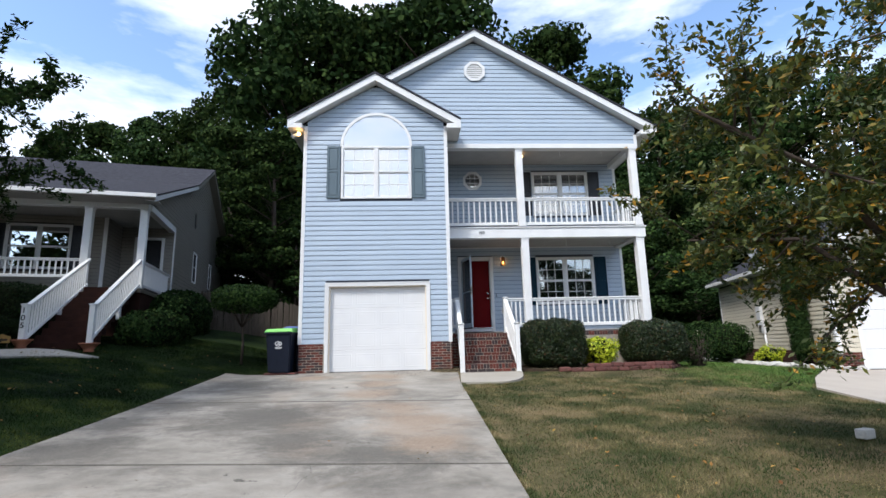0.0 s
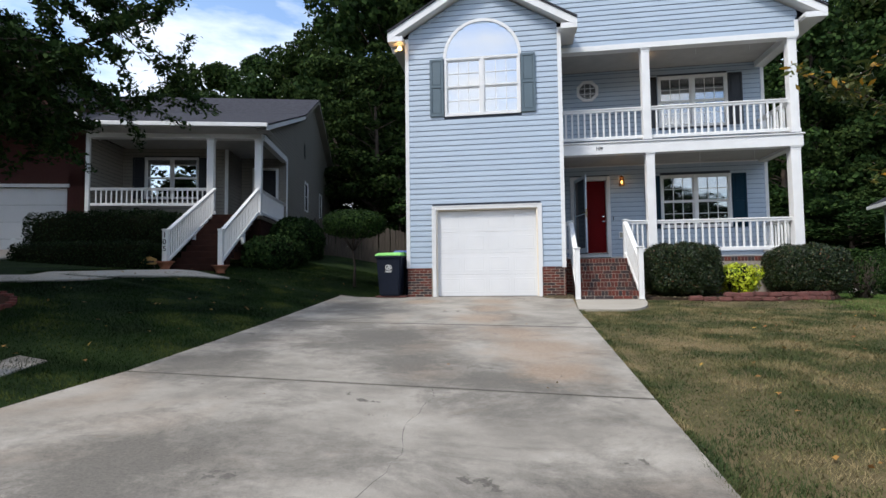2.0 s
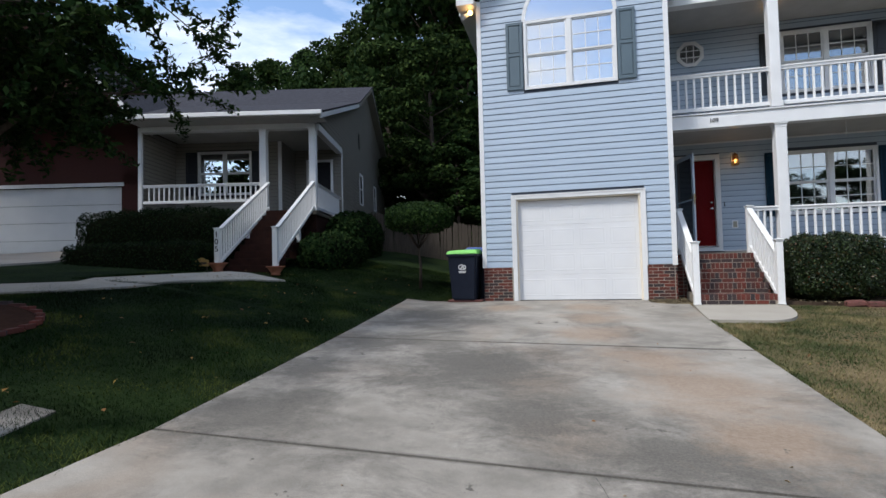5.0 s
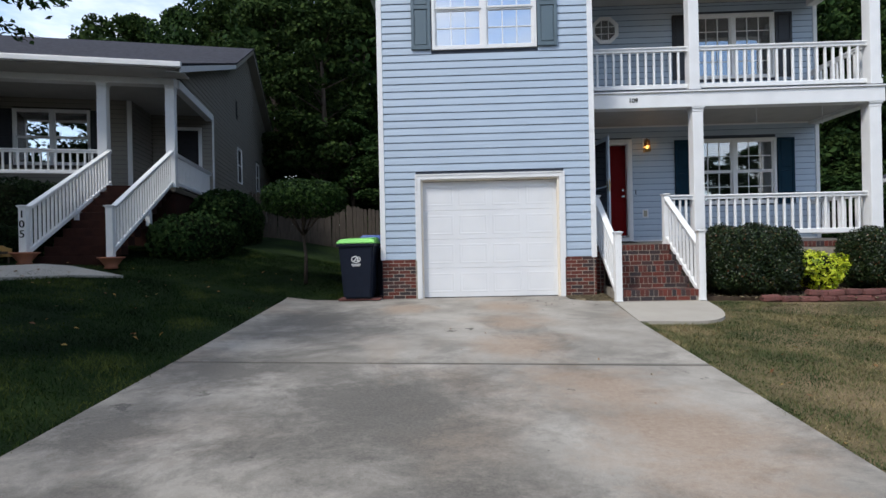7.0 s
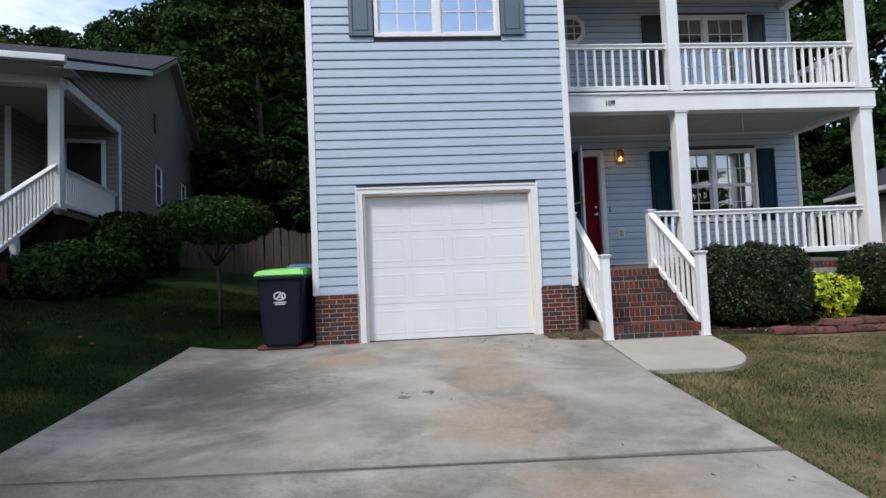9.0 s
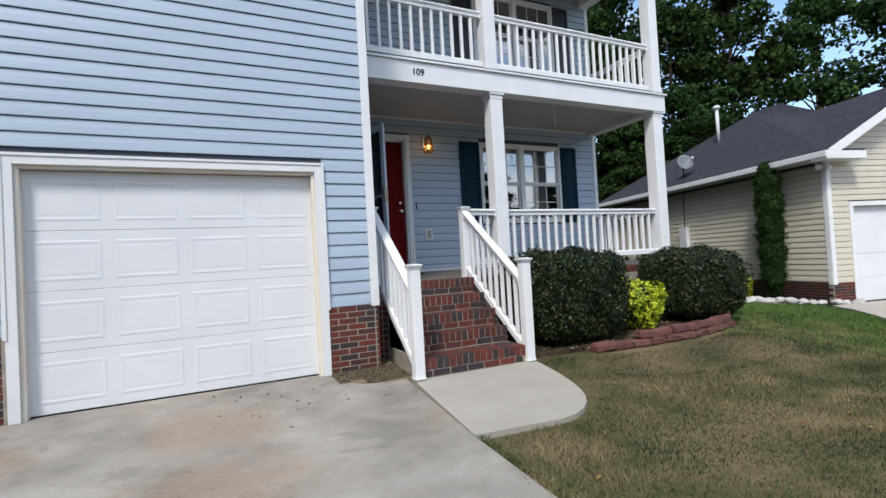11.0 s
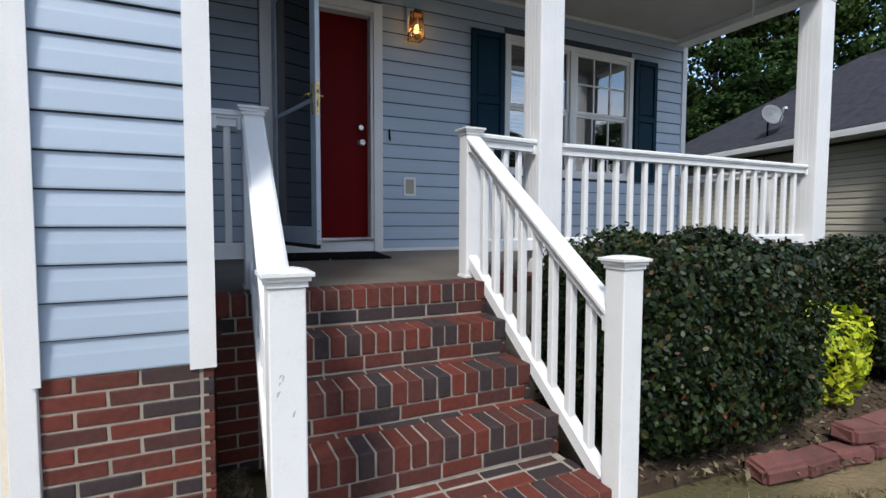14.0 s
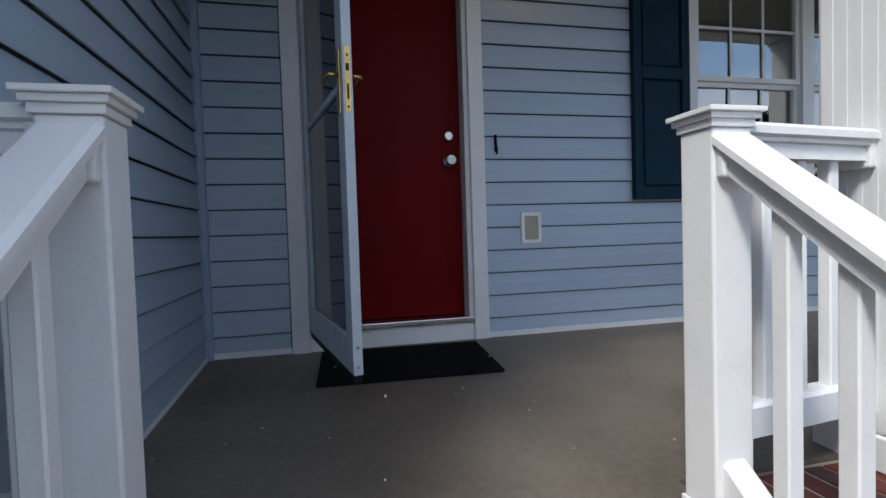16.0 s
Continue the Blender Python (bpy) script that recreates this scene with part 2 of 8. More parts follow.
M_leaf_cherry = spread("turning_leaf", [(0, (0.022, 0.040, 0.010)), (0.5, (0.065, 0.09, 0.022)), (0.86, (0.15, 0.16, 0.035)), (0.93, (0.22, 0.13, 0.02)), (1, (0.5, 0.26, 0.02))], rough=0.5, trans=0.25)
M_leaf_hedge = spread("hedge_leaf", [(0, (0.006, 0.013, 0.004)), (0.6, (0.011, 0.023, 0.006)), (0.92, (0.042, 0.064, 0.020)), (0.98, (0.08, 0.05, 0.02)), (1, (0.12, 0.04, 0.015))], rough=0.45, spec=0.25, trans=0.08)
# leaf near black: the shade on the box hedges is put into it
M_leaf_box = spread("box_leaf_with_shade", [(0, (0.004, 0.009, 0.003)), (0.7, (0.010, 0.021, 0.006)), (1, (0.025, 0.040, 0.012))], rough=0.8, trans=0.05, spec=0.1)
M_leaf_lime = spread("lime_leaf", [(0, (0.12, 0.20, 0.008)), (0.5, (0.40, 0.47, 0.015)), (1, (0.60, 0.62, 0.05))], rough=0.45, trans=0.2)
M_grass_dry = spread("dry_grass", [(0, (0.030, 0.052, 0.013)), (0.45, (0.078, 0.092, 0.028)), (1, (0.28, 0.215, 0.11))], rough=0.8, trans=0.2, patch=1.7)
M_grass_green = spread("green_grass", [(0, (0.04, 0.10, 0.015)), (0.6, (0.09, 0.17, 0.03)), (1, (0.18, 0.22, 0.06))], rough=0.8, trans=0.2)
# darker copy of the grass: the uphill lawn's shade is in its colour
M_grass_shade = spread("grass_painted_shade", [(0, (0.004, 0.010, 0.002)), (0.6, (0.014, 0.032, 0.006)), (1, (0.080, 0.095, 0.020))], rough=0.9, trans=0.1, spec=0.1, patch=1.0)
M_mulch_dark = mat("dark_mulch", (0.035, 0.018, 0.013), (0.06, 0.03, 0.02), rough=1, grain=8, fine=60, bump=0.9, dist=0.03, spec=0.05)
# brick of the taupe house, darkened to paint the shade on it
M_brick_shade = mat("shade_darkened_brick", (0.022, 0.010, 0.008), (0.036, 0.015, 0.011), rough=0.9, grain=5, fine=40, bump=0.5, spec=0.1)
M_straw = spread("straw_mulch", [(0, (0.045, 0.036, 0.022)), (0.6, (0.12, 0.095, 0.055)), (1, (0.26, 0.21, 0.13))], rough=0.9)
M_fallen = spread("fallen_leaf", [(0, (0.12, 0.05, 0.02)), (0.5, (0.25, 0.12, 0.03)), (1, (0.38, 0.24, 0.05))], rough=0.7)


def glow(name, color, strength):
    m = bpy.data.materials.new(name)
    m.use_nodes = True
    n, l = m.node_tree.nodes, m.node_tree.links
    n.remove(n["Principled BSDF"])
    e = n.new("ShaderNodeEmission")
    e.inputs[0].default_value, e.inputs[1].default_value = (*color, 1), strength
    l.new(e.outputs[0], n["Material Output"].inputs["Surface"])
    return m


M_bulb = glow("lit_bulb", (1.0, 0.55, 0.18), 7)


# ---- making meshes ----
class F:
    """A frame to build in: place, turn about z. r to the right, b to the back, z up."""

    def __init__(self, x=0.0, y=0.0, z=0.0, turn=0.0):
        self.o, a = Vector((x, y, z)), radians(turn)
        self.r, self.b = Vector((math.cos(a), math.sin(a), 0)), Vector((-math.sin(a), math.cos(a), 0))
        self.turn = turn

    def at(self, r, b, z):
        return self.o + self.r * r + self.b * b + Vector((0, 0, z))


W = F()


def mesh_ob(name, bm, material, parent=None, label="", kind=""):
    me = bpy.data.meshes.new(name)
    bm.normal_update()
    bm.to_mesh(me)
    bm.free()
    for m in material if isinstance(material, (list, tuple)) else [material]:
        me.materials.append(m)
    ob = new(name, me)
    if parent:
        ob.parent = parent
    return tagged(ob, label, kind=kind)


def part(name, bm, material, parent, label=""):
    return mesh_ob(name, bm, material, parent, label)


def thing(name, label, category, group="", kind="", place=(0, 0, 0)):
    ob = new(name)
    ob.empty_display_size = 0.1
    return tagged(ob, label, category, group, kind)


def hexa(bm, pts, mi=0):
    """A solid from 8 corners: bottom ring of four, then top ring."""
    v = [bm.verts.new(p) for p in pts]
    for f in ((3, 2, 1, 0), (4, 5, 6, 7), (0, 1, 5, 4), (1, 2, 6, 5), (2, 3, 7, 6), (3, 0, 4, 7)):
        bm.faces.new([v[i] for i in f]).material_index = mi
    return v


def block(bm, f, r0, r1, b0, b1, z0, z1, mi=0, bevel=0.0):
    v = hexa(bm, [f.at(*p) for p in ((r0, b0, z0), (r1, b0, z0), (r1, b1, z0), (r0, b1, z0), (r0, b0, z1), (r1, b0, z1), (r1, b1, z1), (r0, b1, z1))], mi)
    if bevel:
        es = {e for q in v for e in q.link_edges}
        bmesh.ops.bevel(bm, geom=list(es), offset=bevel, segments=2, affect="EDGES", profile=0.5)
    return v


def B(f, r0, r1, b0, b1, z0, z1, bevel=0.0):
    bm = bmesh.new()
    block(bm, f, r0, r1, b0, b1, z0, z1, 0, bevel)
    return bm


def prism(bm, f, outline, b0, b1, mi=0):
    """An outline in r and z, drawn out from b0 to b1."""
    a = [bm.verts.new(f.at(r, b0, z)) for r, z in outline]
    c = [bm.verts.new(f.at(r, b1, z)) for r, z in outline]
    bm.faces.new(a).material_index = mi
    bm.faces.new(c[::-1]).material_index = mi
    for i in range(len(a)):
        j = (i + 1) % len(a)
        bm.faces.new((a[j], a[i], c[i], c[j])).material_index = mi


def ring(bm, f, r, b, z, radius, n=16, squash=1.0, axis="z"):
    out = []
    for i in range(n):
        a = 2 * math.pi * i / n + math.pi / n
        u, v = radius * math.cos(a), radius * squash * math.sin(a)
        out.append(bm.verts.new(f.at(r + u, b + v, z) if axis == "z" else f.at(r + u, b, z + v)))
    return out


def lathe(bm, f, r, b, profile, n=16, axis="z", caps=True):
    """Rings of (radius, height), joined."""
    rings = [ring(bm, f, r, b, h, rad, n) if axis == "z" else ring(bm, f, r, b + h, 0, rad, n, axis="b") for rad, h in profile]
    for p, q in zip(rings, rings[1:]):
        for i in range(n):
            j = (i + 1) % n
            fc = bm.faces.new((p[i], p[j], q[j], q[i]))
            fc.smooth = True
    if caps:
        bm.faces.new(rings[0][::-1])
        bm.faces.new(rings[-1])
    return rings


def tube(bm, pts, radii, n=8):
    """A round bar along points."""
    rings = []
    for i, p in enumerate(pts):
        p = Vector(p)
        d = (Vector(pts[min(i + 1, len(pts) - 1)]) - Vector(pts[max(i - 1, 0)])).normalized()
        u = d.orthogonal().normalized() if not rings else (last_u - d * last_u.dot(d)).normalized()
        last_u, w = u, d.cross(u)
        rr = radii[i] if isinstance(radii, (list, tuple)) else radii
        rings.append([bm.verts.new(p + (u * math.cos(2 * math.pi * k / n) + w * math.sin(2 * math.pi * k / n)) * rr) for k in range(n)])
    for a, b in zip(rings, rings[1:]):
        for k in range(n):
            fc = bm.faces.new((a[k], a[(k + 1) % n], b[(k + 1) % n], b[k]))
            fc.smooth = True
    bm.faces.new(rings[0][::-1])
    bm.faces.new(rings[-1])


def lin(x, a, b, c, d):
    return c + (d - c) * min(max((x - a) / (b - a), 0), 1)


def ground_z(x, y):
    """The height of the ground: it falls towards the street, and rises to the house on the one side."""
    xs = min(max(x, -8.0), 0.0)
    z = (max(y, -13.5) * (0.079 + 0.0043 * xs)) if y < 0 else 0.0
    x0 = lin(y, 0.0, 1.5, -5.45, -4.7)
    k = lin(y, -14, -9, 0.06, 0.17) if y < -3 else 0.185
    z += k * max(0.0, min(x0 - x, 4.0)) + 0.07 * max(0.0, min(x0 - x - 4.0, 9.0))
    if y > 0:
        z += 0.09 * min(y, 16) * lin(x, -4.5, -3.8, 1, 0) if x < 0 else 0.01 * min(y, 16)
    if x > 5.0:
        z -= 0.053 * min(x - 5.0, 6.5)
    return z


# ---- ground ----
def grid_mesh(name, xs, ys, zf, material, kind="structure", label="", parent=None, keep=None):
    bm = bmesh.new()
    vs = {}
    for i, x in enumerate(xs):
        for j, y in enumerate(ys):
            vs[i, j] = bm.verts.new((x, y, zf(x, y)))
    for i in range(len(xs) - 1):
        for j in range(len(ys) - 1):
            if keep is None or keep((xs[i] + xs[i + 1]) / 2, (ys[j] + ys[j + 1]) / 2):
                bm.faces.new((vs[i, j], vs[i + 1, j], vs[i + 1, j + 1], vs[i, j + 1])).smooth = True
    return mesh_ob(name, bm, material, parent, label, kind)


def steps_to(a, b, d):
    n = max(1, int(round((b - a) / d)))
    return [a + (b - a) * i / n for i in range(n + 1)]


def lawn_mat():
    m = bpy.data.materials.new("lawn_soil_thatch_and_shade")
    m.use_nodes = True
    n, l = m.node_tree.nodes, m.node_tree.links
    b = n["Principled BSDF"]
    b.inputs["Roughness"].default_value, b.inputs["Specular IOR Level"].default_value = 1.0, 0.1
    geo, sep = n.new("ShaderNodeNewGeometry"), n.new("ShaderNodeSeparateXYZ")
    l.new(geo.outputs["Position"], sep.inputs[0])
    big, small = n.new("ShaderNodeTexNoise"), n.new("ShaderNodeTexNoise")
    big.inputs["Scale"].default_value, small.inputs["Scale"].default_value = 0.9, 40
    big.inputs["Detail"].default_value = 6
    for q in (big, small):
        l.new(geo.outputs["Position"], q.inputs["Vector"])
    dry, green = n.new("ShaderNodeValToRGB"), n.new("ShaderNodeValToRGB")
    # the green ramp is near black, with the uphill lawn's shade painted in
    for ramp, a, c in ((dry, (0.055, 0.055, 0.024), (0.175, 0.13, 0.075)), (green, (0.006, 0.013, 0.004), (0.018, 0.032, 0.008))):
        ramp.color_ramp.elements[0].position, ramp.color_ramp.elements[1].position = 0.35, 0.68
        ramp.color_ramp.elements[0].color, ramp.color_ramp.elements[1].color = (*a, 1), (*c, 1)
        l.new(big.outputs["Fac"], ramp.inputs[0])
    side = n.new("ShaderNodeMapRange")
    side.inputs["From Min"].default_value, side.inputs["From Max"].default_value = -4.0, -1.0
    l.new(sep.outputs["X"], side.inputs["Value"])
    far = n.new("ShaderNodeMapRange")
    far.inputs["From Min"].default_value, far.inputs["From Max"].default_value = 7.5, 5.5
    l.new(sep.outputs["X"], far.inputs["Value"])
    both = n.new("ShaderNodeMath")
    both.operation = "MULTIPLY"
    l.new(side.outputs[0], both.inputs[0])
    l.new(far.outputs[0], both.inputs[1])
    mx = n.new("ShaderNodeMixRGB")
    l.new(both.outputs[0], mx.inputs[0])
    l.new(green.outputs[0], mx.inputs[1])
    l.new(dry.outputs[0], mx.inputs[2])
    l.new(mx.outputs[0], b.inputs["Base Color"])
    bp = n.new("ShaderNodeBump")
    bp.inputs["Strength"].default_value, bp.inputs["Distance"].default_value = 0.7, 0.02
    l.new(small.outputs["Fac"], bp.inputs["Height"])
    l.new(bp.outputs[0], b.inputs["Normal"])
    return m


M_lawn = lawn_mat()
XS = [-400, -200, -100, -60, -40, -30] + steps_to(-24, 24, 0.6) + [30, 40, 60, 100, 200, 400]
YS = [-400, -200, -100, -60, -40, -30, -24] + steps_to(-20, 22, 0.6) + [26, 32, 40, 60, 100, 200, 400]
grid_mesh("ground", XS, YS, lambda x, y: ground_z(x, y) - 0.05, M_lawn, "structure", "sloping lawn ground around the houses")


def drive_mat():
    """Old concrete: pale and dark grey blotches, rust-tan stains."""
    m = bpy.data.materials.new("old_driveway_concrete")
    m.use_nodes = True
    n, l = m.node_tree.nodes, m.node_tree.links
    b = n["Principled BSDF"]
    b.inputs["Roughness"].default_value, b.inputs["Specular IOR Level"].default_value = 0.8, 0.3
    geo = n.new("ShaderNodeNewGeometry")
    mp = n.new("ShaderNodeMapping")
    mp.inputs["Scale"].default_value = (0.8, 1.0, 1.0)
    l.new(geo.outputs["Position"], mp.inputs[0])

    def nz(scale, detail, rough=0.6, dist=0.0):
        q = n.new("ShaderNodeTexNoise")
        q.inputs["Scale"].default_value, q.inputs["Detail"].default_value, q.inputs["Roughness"].default_value = scale, detail, rough
        q.inputs["Distortion"].default_value = dist
        l.new(mp.outputs[0], q.inputs["Vector"])
        return q.outputs["Fac"]

    def ramp(src, p0, p1, c0, c1):
        r = n.new("ShaderNodeValToRGB")
        r.color_ramp.elements[0].position, r.color_ramp.elements[1].position = p0, p1
        r.color_ramp.elements[0].color, r.color_ramp.elements[1].color = (*c0, 1), (*c1, 1)
        l.new(src, r.inputs[0])
        return r.outputs[0]

    def mix(fac, a, c, kind="MIX"):
        q = n.new("ShaderNodeMixRGB")
        q.blend_type = kind
        l.new(fac, q.inputs[0])
        l.new(a, q.inputs[1])
        l.new(c, q.inputs[2])
        return q.outputs[0]

    base = ramp(nz(1.4, 8, 0.65), 0.36, 0.64, (0.20, 0.182, 0.155), (0.34, 0.311, 0.268))
    dark = ramp(nz(60, 4), 0.3, 0.7, (0.080, 0.072, 0.061), (0.140, 0.128, 0.110))
    tan = ramp(nz(30, 4), 0.3, 0.7, (0.25, 0.17, 0.115), (0.33, 0.25, 0.18))
    d_fac = ramp(nz(0.9, 9, 0.72, 0.5), 0.52, 0.64, (0, 0, 0), (0.7, 0.7, 0.7))
    t_fac = ramp(nz(0.55, 5, 0.55, 0.8), 0.54, 0.70, (0, 0, 0), (0.5, 0.45, 0.45))
    col = mix(t_fac, mix(d_fac, base, dark), tan)
    flat, at = n.new("ShaderNodeCombineXYZ"), n.new("ShaderNodeSeparateXYZ")
    l.new(geo.outputs["Position"], at.inputs[0])
    l.new(at.outputs["X"], flat.inputs["X"])
    l.new(at.outputs["Y"], flat.inputs["Y"])

    def stain(spots, most, scale):
        """Where the stains of one kind lie: round spots (x, y, radius) with ragged edges."""
        total = None
        for x, y, rad in spots:
            d, m = n.new("ShaderNodeVectorMath"), n.new("ShaderNodeMapRange")
            d.operation, d.inputs[1].default_value = "DISTANCE", (x, y, 0)
            l.new(flat.outputs[0], d.inputs[0])
            l.new(d.outputs["Value"], m.inputs["Value"])
            m.inputs["From Max"].default_value = rad
            m.inputs["To Min"].default_value, m.inputs["To Max"].default_value = 1.0, 0.0
            if total is None:
                total = m.outputs[0]
            else:
                q = n.new("ShaderNodeMath")
                q.operation = "MAXIMUM"
                l.new(total, q.inputs[0])
                l.new(m.outputs[0], q.inputs[1])
                total = q.outputs[0]
        q = n.new("ShaderNodeMath")
        q.operation, q.inputs[1].default_value = "MULTIPLY_ADD", 2.2
        l.new(nz(scale, 11, 0.80, 0.3), q.inputs[0])
        l.new(total, q.inputs[2])
        m = n.new("ShaderNodeMapRange")
        m.inputs["From Min"].default_value, m.inputs["From Max"].default_value, m.inputs["To Max"].default_value = 1.30, 1.85, most
        l.new(q.outputs[0], m.inputs["Value"])
        return m.outputs[0]

    col = mix(stain([(-4.5, -1.8, 1.5), (-3.1, -5.2, 1.9), (-1.4, -7.1, 1.3), (-2.3, -6.6, 1.2), (-4.8, -4.2, 1.2), (-3.6, -9.4, 1.5), (-0.6, -9.6, 1.2), (-4.7, -7.0, 1.1), (-5.0, -5.6, 0.9)], 0.85, 3.0), col, dark)
    col = mix(stain([(-1.7, -0.9, 0.8), (-1.75, -2.0, 0.8), (-1.7, -3.2, 0.9), (-1.25, -4.6, 1.0), (-0.95, -5.6, 1.0), (-0.7, -6.7, 0.8), (-3.3, -1.0, 0.7)], 0.7, 1.3), col, tan)
    # dirt along the joints between the slabs, uneven in width
    sep = n.new("ShaderNodeSeparateXYZ")
    l.new(geo.outputs["Position"], sep.inputs[0])
    wob = nz(2.2, 7, 0.7)
    for jy in (-3.965, -7.42, -10.9):
        off, ab, rg, th = n.new("ShaderNodeMath"), n.new("ShaderNodeMath"), n.new("ShaderNodeMapRange"), n.new("ShaderNodeMath")
        off.inputs[1].default_value = -jy
        l.new(sep.outputs["Y"], off.inputs[0])
        ab.operation = "ABSOLUTE"
        l.new(off.outputs[0], ab.inputs[0])
        th.operation, th.inputs[1].default_value, th.inputs[2].default_value = "MULTIPLY_ADD", 0.17, -0.045
        l.new(wob, th.inputs[0])
        l.new(ab.outputs[0], rg.inputs["Value"])
        rg.inputs["From Min"].default_value = 0.012
        l.new(th.outputs[0], rg.inputs["From Max"])
        rg.inputs["To Min"].default_value, rg.inputs["To Max"].default_value = 0.8, 0.0
        col = mix(rg.outputs[0], col, dark)
    speck = ramp(nz(220, 2), 0.3, 0.7, (0.8, 0.8, 0.8), (1.12, 1.12, 1.12))
    q = n.new("ShaderNodeMixRGB")
    q.blend_type, q.inputs[0].default_value = "MULTIPLY", 1.0
    l.new(col, q.inputs[1])
    l.new(speck, q.inputs[2])
    l.new(q.outputs[0], b.inputs["Base Color"])
    bp = n.new("ShaderNodeBump")
    bp.inputs["Strength"].default_value, bp.inputs["Distance"].default_value = 0.25, 0.003
    l.new(nz(150, 3), bp.inputs["Height"])
    l.new(bp.outputs[0], b.inputs["Normal"])
    return m


M_drive = drive_mat()


def slab(name, outline, top, material, thick=0.12, kind="structure", label="", parent=None, cell=0.5):
    """A slab with an outline in x and y, its top following the ground."""
    bm = bmesh.new()
    vs = [bm.verts.new((x, y, 0)) for x, y in outline]
    face = bm.faces.new(vs)
    x0, x1 = min(p[0] for p in outline), max(p[0] for p in outline)
    y0, y1 = min(p[1] for p in outline), max(p[1] for p in outline)
    for a, b, d, nrm in ((x0, x1, cell, (1, 0, 0)), (y0, y1, cell, (0, 1, 0))):
        c = a + d
        while c < b - 0.05:
            bmesh.ops.bisect_plane(bm, geom=bm.verts[:] + bm.edges[:] + bm.faces[:], plane_co=(c * nrm[0], c * nrm[1], 0), plane_no=nrm)
            c += d
    r = bmesh.ops.extrude_face_region(bm, geom=bm.faces[:])
    up = [g for g in r["geom"] if isinstance(g, bmesh.types.BMVert)]
    bot = set(bm.verts) - set(up)
    for v in up:
        v.co.z = ground_z(v.co.x, v.co.y) + top
    for v in bot:
        v.co.z = ground_z(v.co.x, v.co.y) + top - thick
    bmesh.ops.recalc_face_normals(bm, faces=bm.faces[:])
    return mesh_ob(name, bm, material, parent, label, kind)


driveway = tagged(new("driveway"), "stained grey concrete driveway of jointed slabs", kind="structure")
JOINTS = [(-3.93, -4.0), (-7.42, -7.42), (-10.9, -10.9), (-14.4, -14.4)]
def drive_left(y):
    return lin(y, -7, 0, -5.24, -5.64) - 0.06 * max(0, -y - 7.5) ** 1.5
def drive_right(y):
    return 0.02 + 0.10 * max(0, -y - 9) ** 1.4
top_edge = [(0.10, -0.52), (-0.10, -0.50), (-0.33, -0.46), (-0.5, -0.30), (-0.56, -0.012), (-0.63, -0.012), (-0.63, 0.13), (-3.11, 0.13), (-3.11, -0.012), (-3.17, -0.012), (-3.2, 0.0), (-3.84, -0.02), (-4.7, -0.02), (-5.64, 0.12)]
g = 0.014
slab("slab", [(0.02, -4.0 + g), (0.02, -2.0), (0.06, -1.2)] + top_edge + [(drive_left(-2), -2.0), (drive_left(-3.9), -3.93 + g)], 0.0, M_drive, parent=driveway, kind="")
for k, (a, b) in enumerate(zip(JOINTS, JOINTS[1:])):
    for (xa0, xa1) in ((drive_left(a[0]), -1.98 - g), (-1.98 + g, 0.02)) if k == 9 else ((drive_left(a[0]), 0.02),):
        left = xa0 < -4
        right = xa1 > -0.5
        pts = [(xa0 if not left else drive_left(b[0]), b[0] + g), (xa1 if not right else drive_right(b[1]), b[1] + g)]
        if right:
            pts.append((drive_right((a[1] + b[1]) / 2), (a[1] + b[1]) / 2))
        pts += [(xa1 if not right else drive_right(a[1]), a[1] - g), (xa0 if not left else drive_left(a[0]), a[0] - g)]
        if left:
            pts.append((drive_left((a[0] + b[0]) / 2), (a[0] + b[0]) / 2))
        slab("slab", pts, 0.0, M_drive, parent=driveway, kind="")
crk = random.Random(3)
bm = bmesh.new()
prev = None
for i in range(38):
    y = -7.46 - i * 0.13
    x = -1.98 + 0.05 * math.sin(i * 0.7) + crk.uniform(-0.03, 0.03) - 0.004 * i
    w = crk.uniform(0.0006, 0.0022)
    cur = [bm.verts.new((x - w, y, ground_z(x, y) + 0.0012)), bm.verts.new((x + w, y, ground_z(x, y) + 0.0012))]
    if prev and abs(y + 7.42) > 0.1:
        bm.faces.new((prev[0], prev[1], cur[1], cur[0]))
    prev = cur
part("crack", bm, M_dark, driveway)
slab("road", [(-60, -24), (60, -24), (60, -14.6), (6, -14.6), (-12, -14.6), (-60, -14.6)], -0.03, mat("asphalt", (0.05, 0.05, 0.05), (0.07, 0.07, 0.068), rough=0.9, fine=200, bump=0.5), 0.2, label="grey asphalt street", cell=4)
# front walk: a slab rounded at its far corner
arc = [(0.80, -2.09), (0.96, -2.065), (1.10, -2.0), (1.23, -1.90), (1.34, -1.76), (1.43, -1.58), (1.50, -1.38), (1.555, -1.16), (1.60, -0.92)]
slab("walkway", [(0.035, -2.02)] + arc + [(1.64, -0.66), (1.66, -0.52), (1.60, -0.487), (0.16, -0.487), (0.16, -0.53), (0.10, -1.2)], -0.004, M_walk, label="pale concrete front walk with a rounded end", cell=0.4)
# soil under the walk's edge, and the bed along the porch
slab("mulch_bed", [(-0.54, -0.03), (-0.49, -0.29), (-0.32, -0.45), (-0.10, -0.49), (0.15, -0.515), (0.15, 0.60), (0.02, 0.60), (0.0, 0.0)], 0.012, M_straw, 0.1, label="brown straw mulch beside the brick steps")
slab("planting_bed", [(1.72, -0.42), (2.4, -0.45), (3.6, -0.55), (5.4, -0.2), (5.9, 0.4), (5.9, 0.74), (1.72, 0.74)], 0.015, M_earth, 0.1, label="dark soil bed under the hedge")

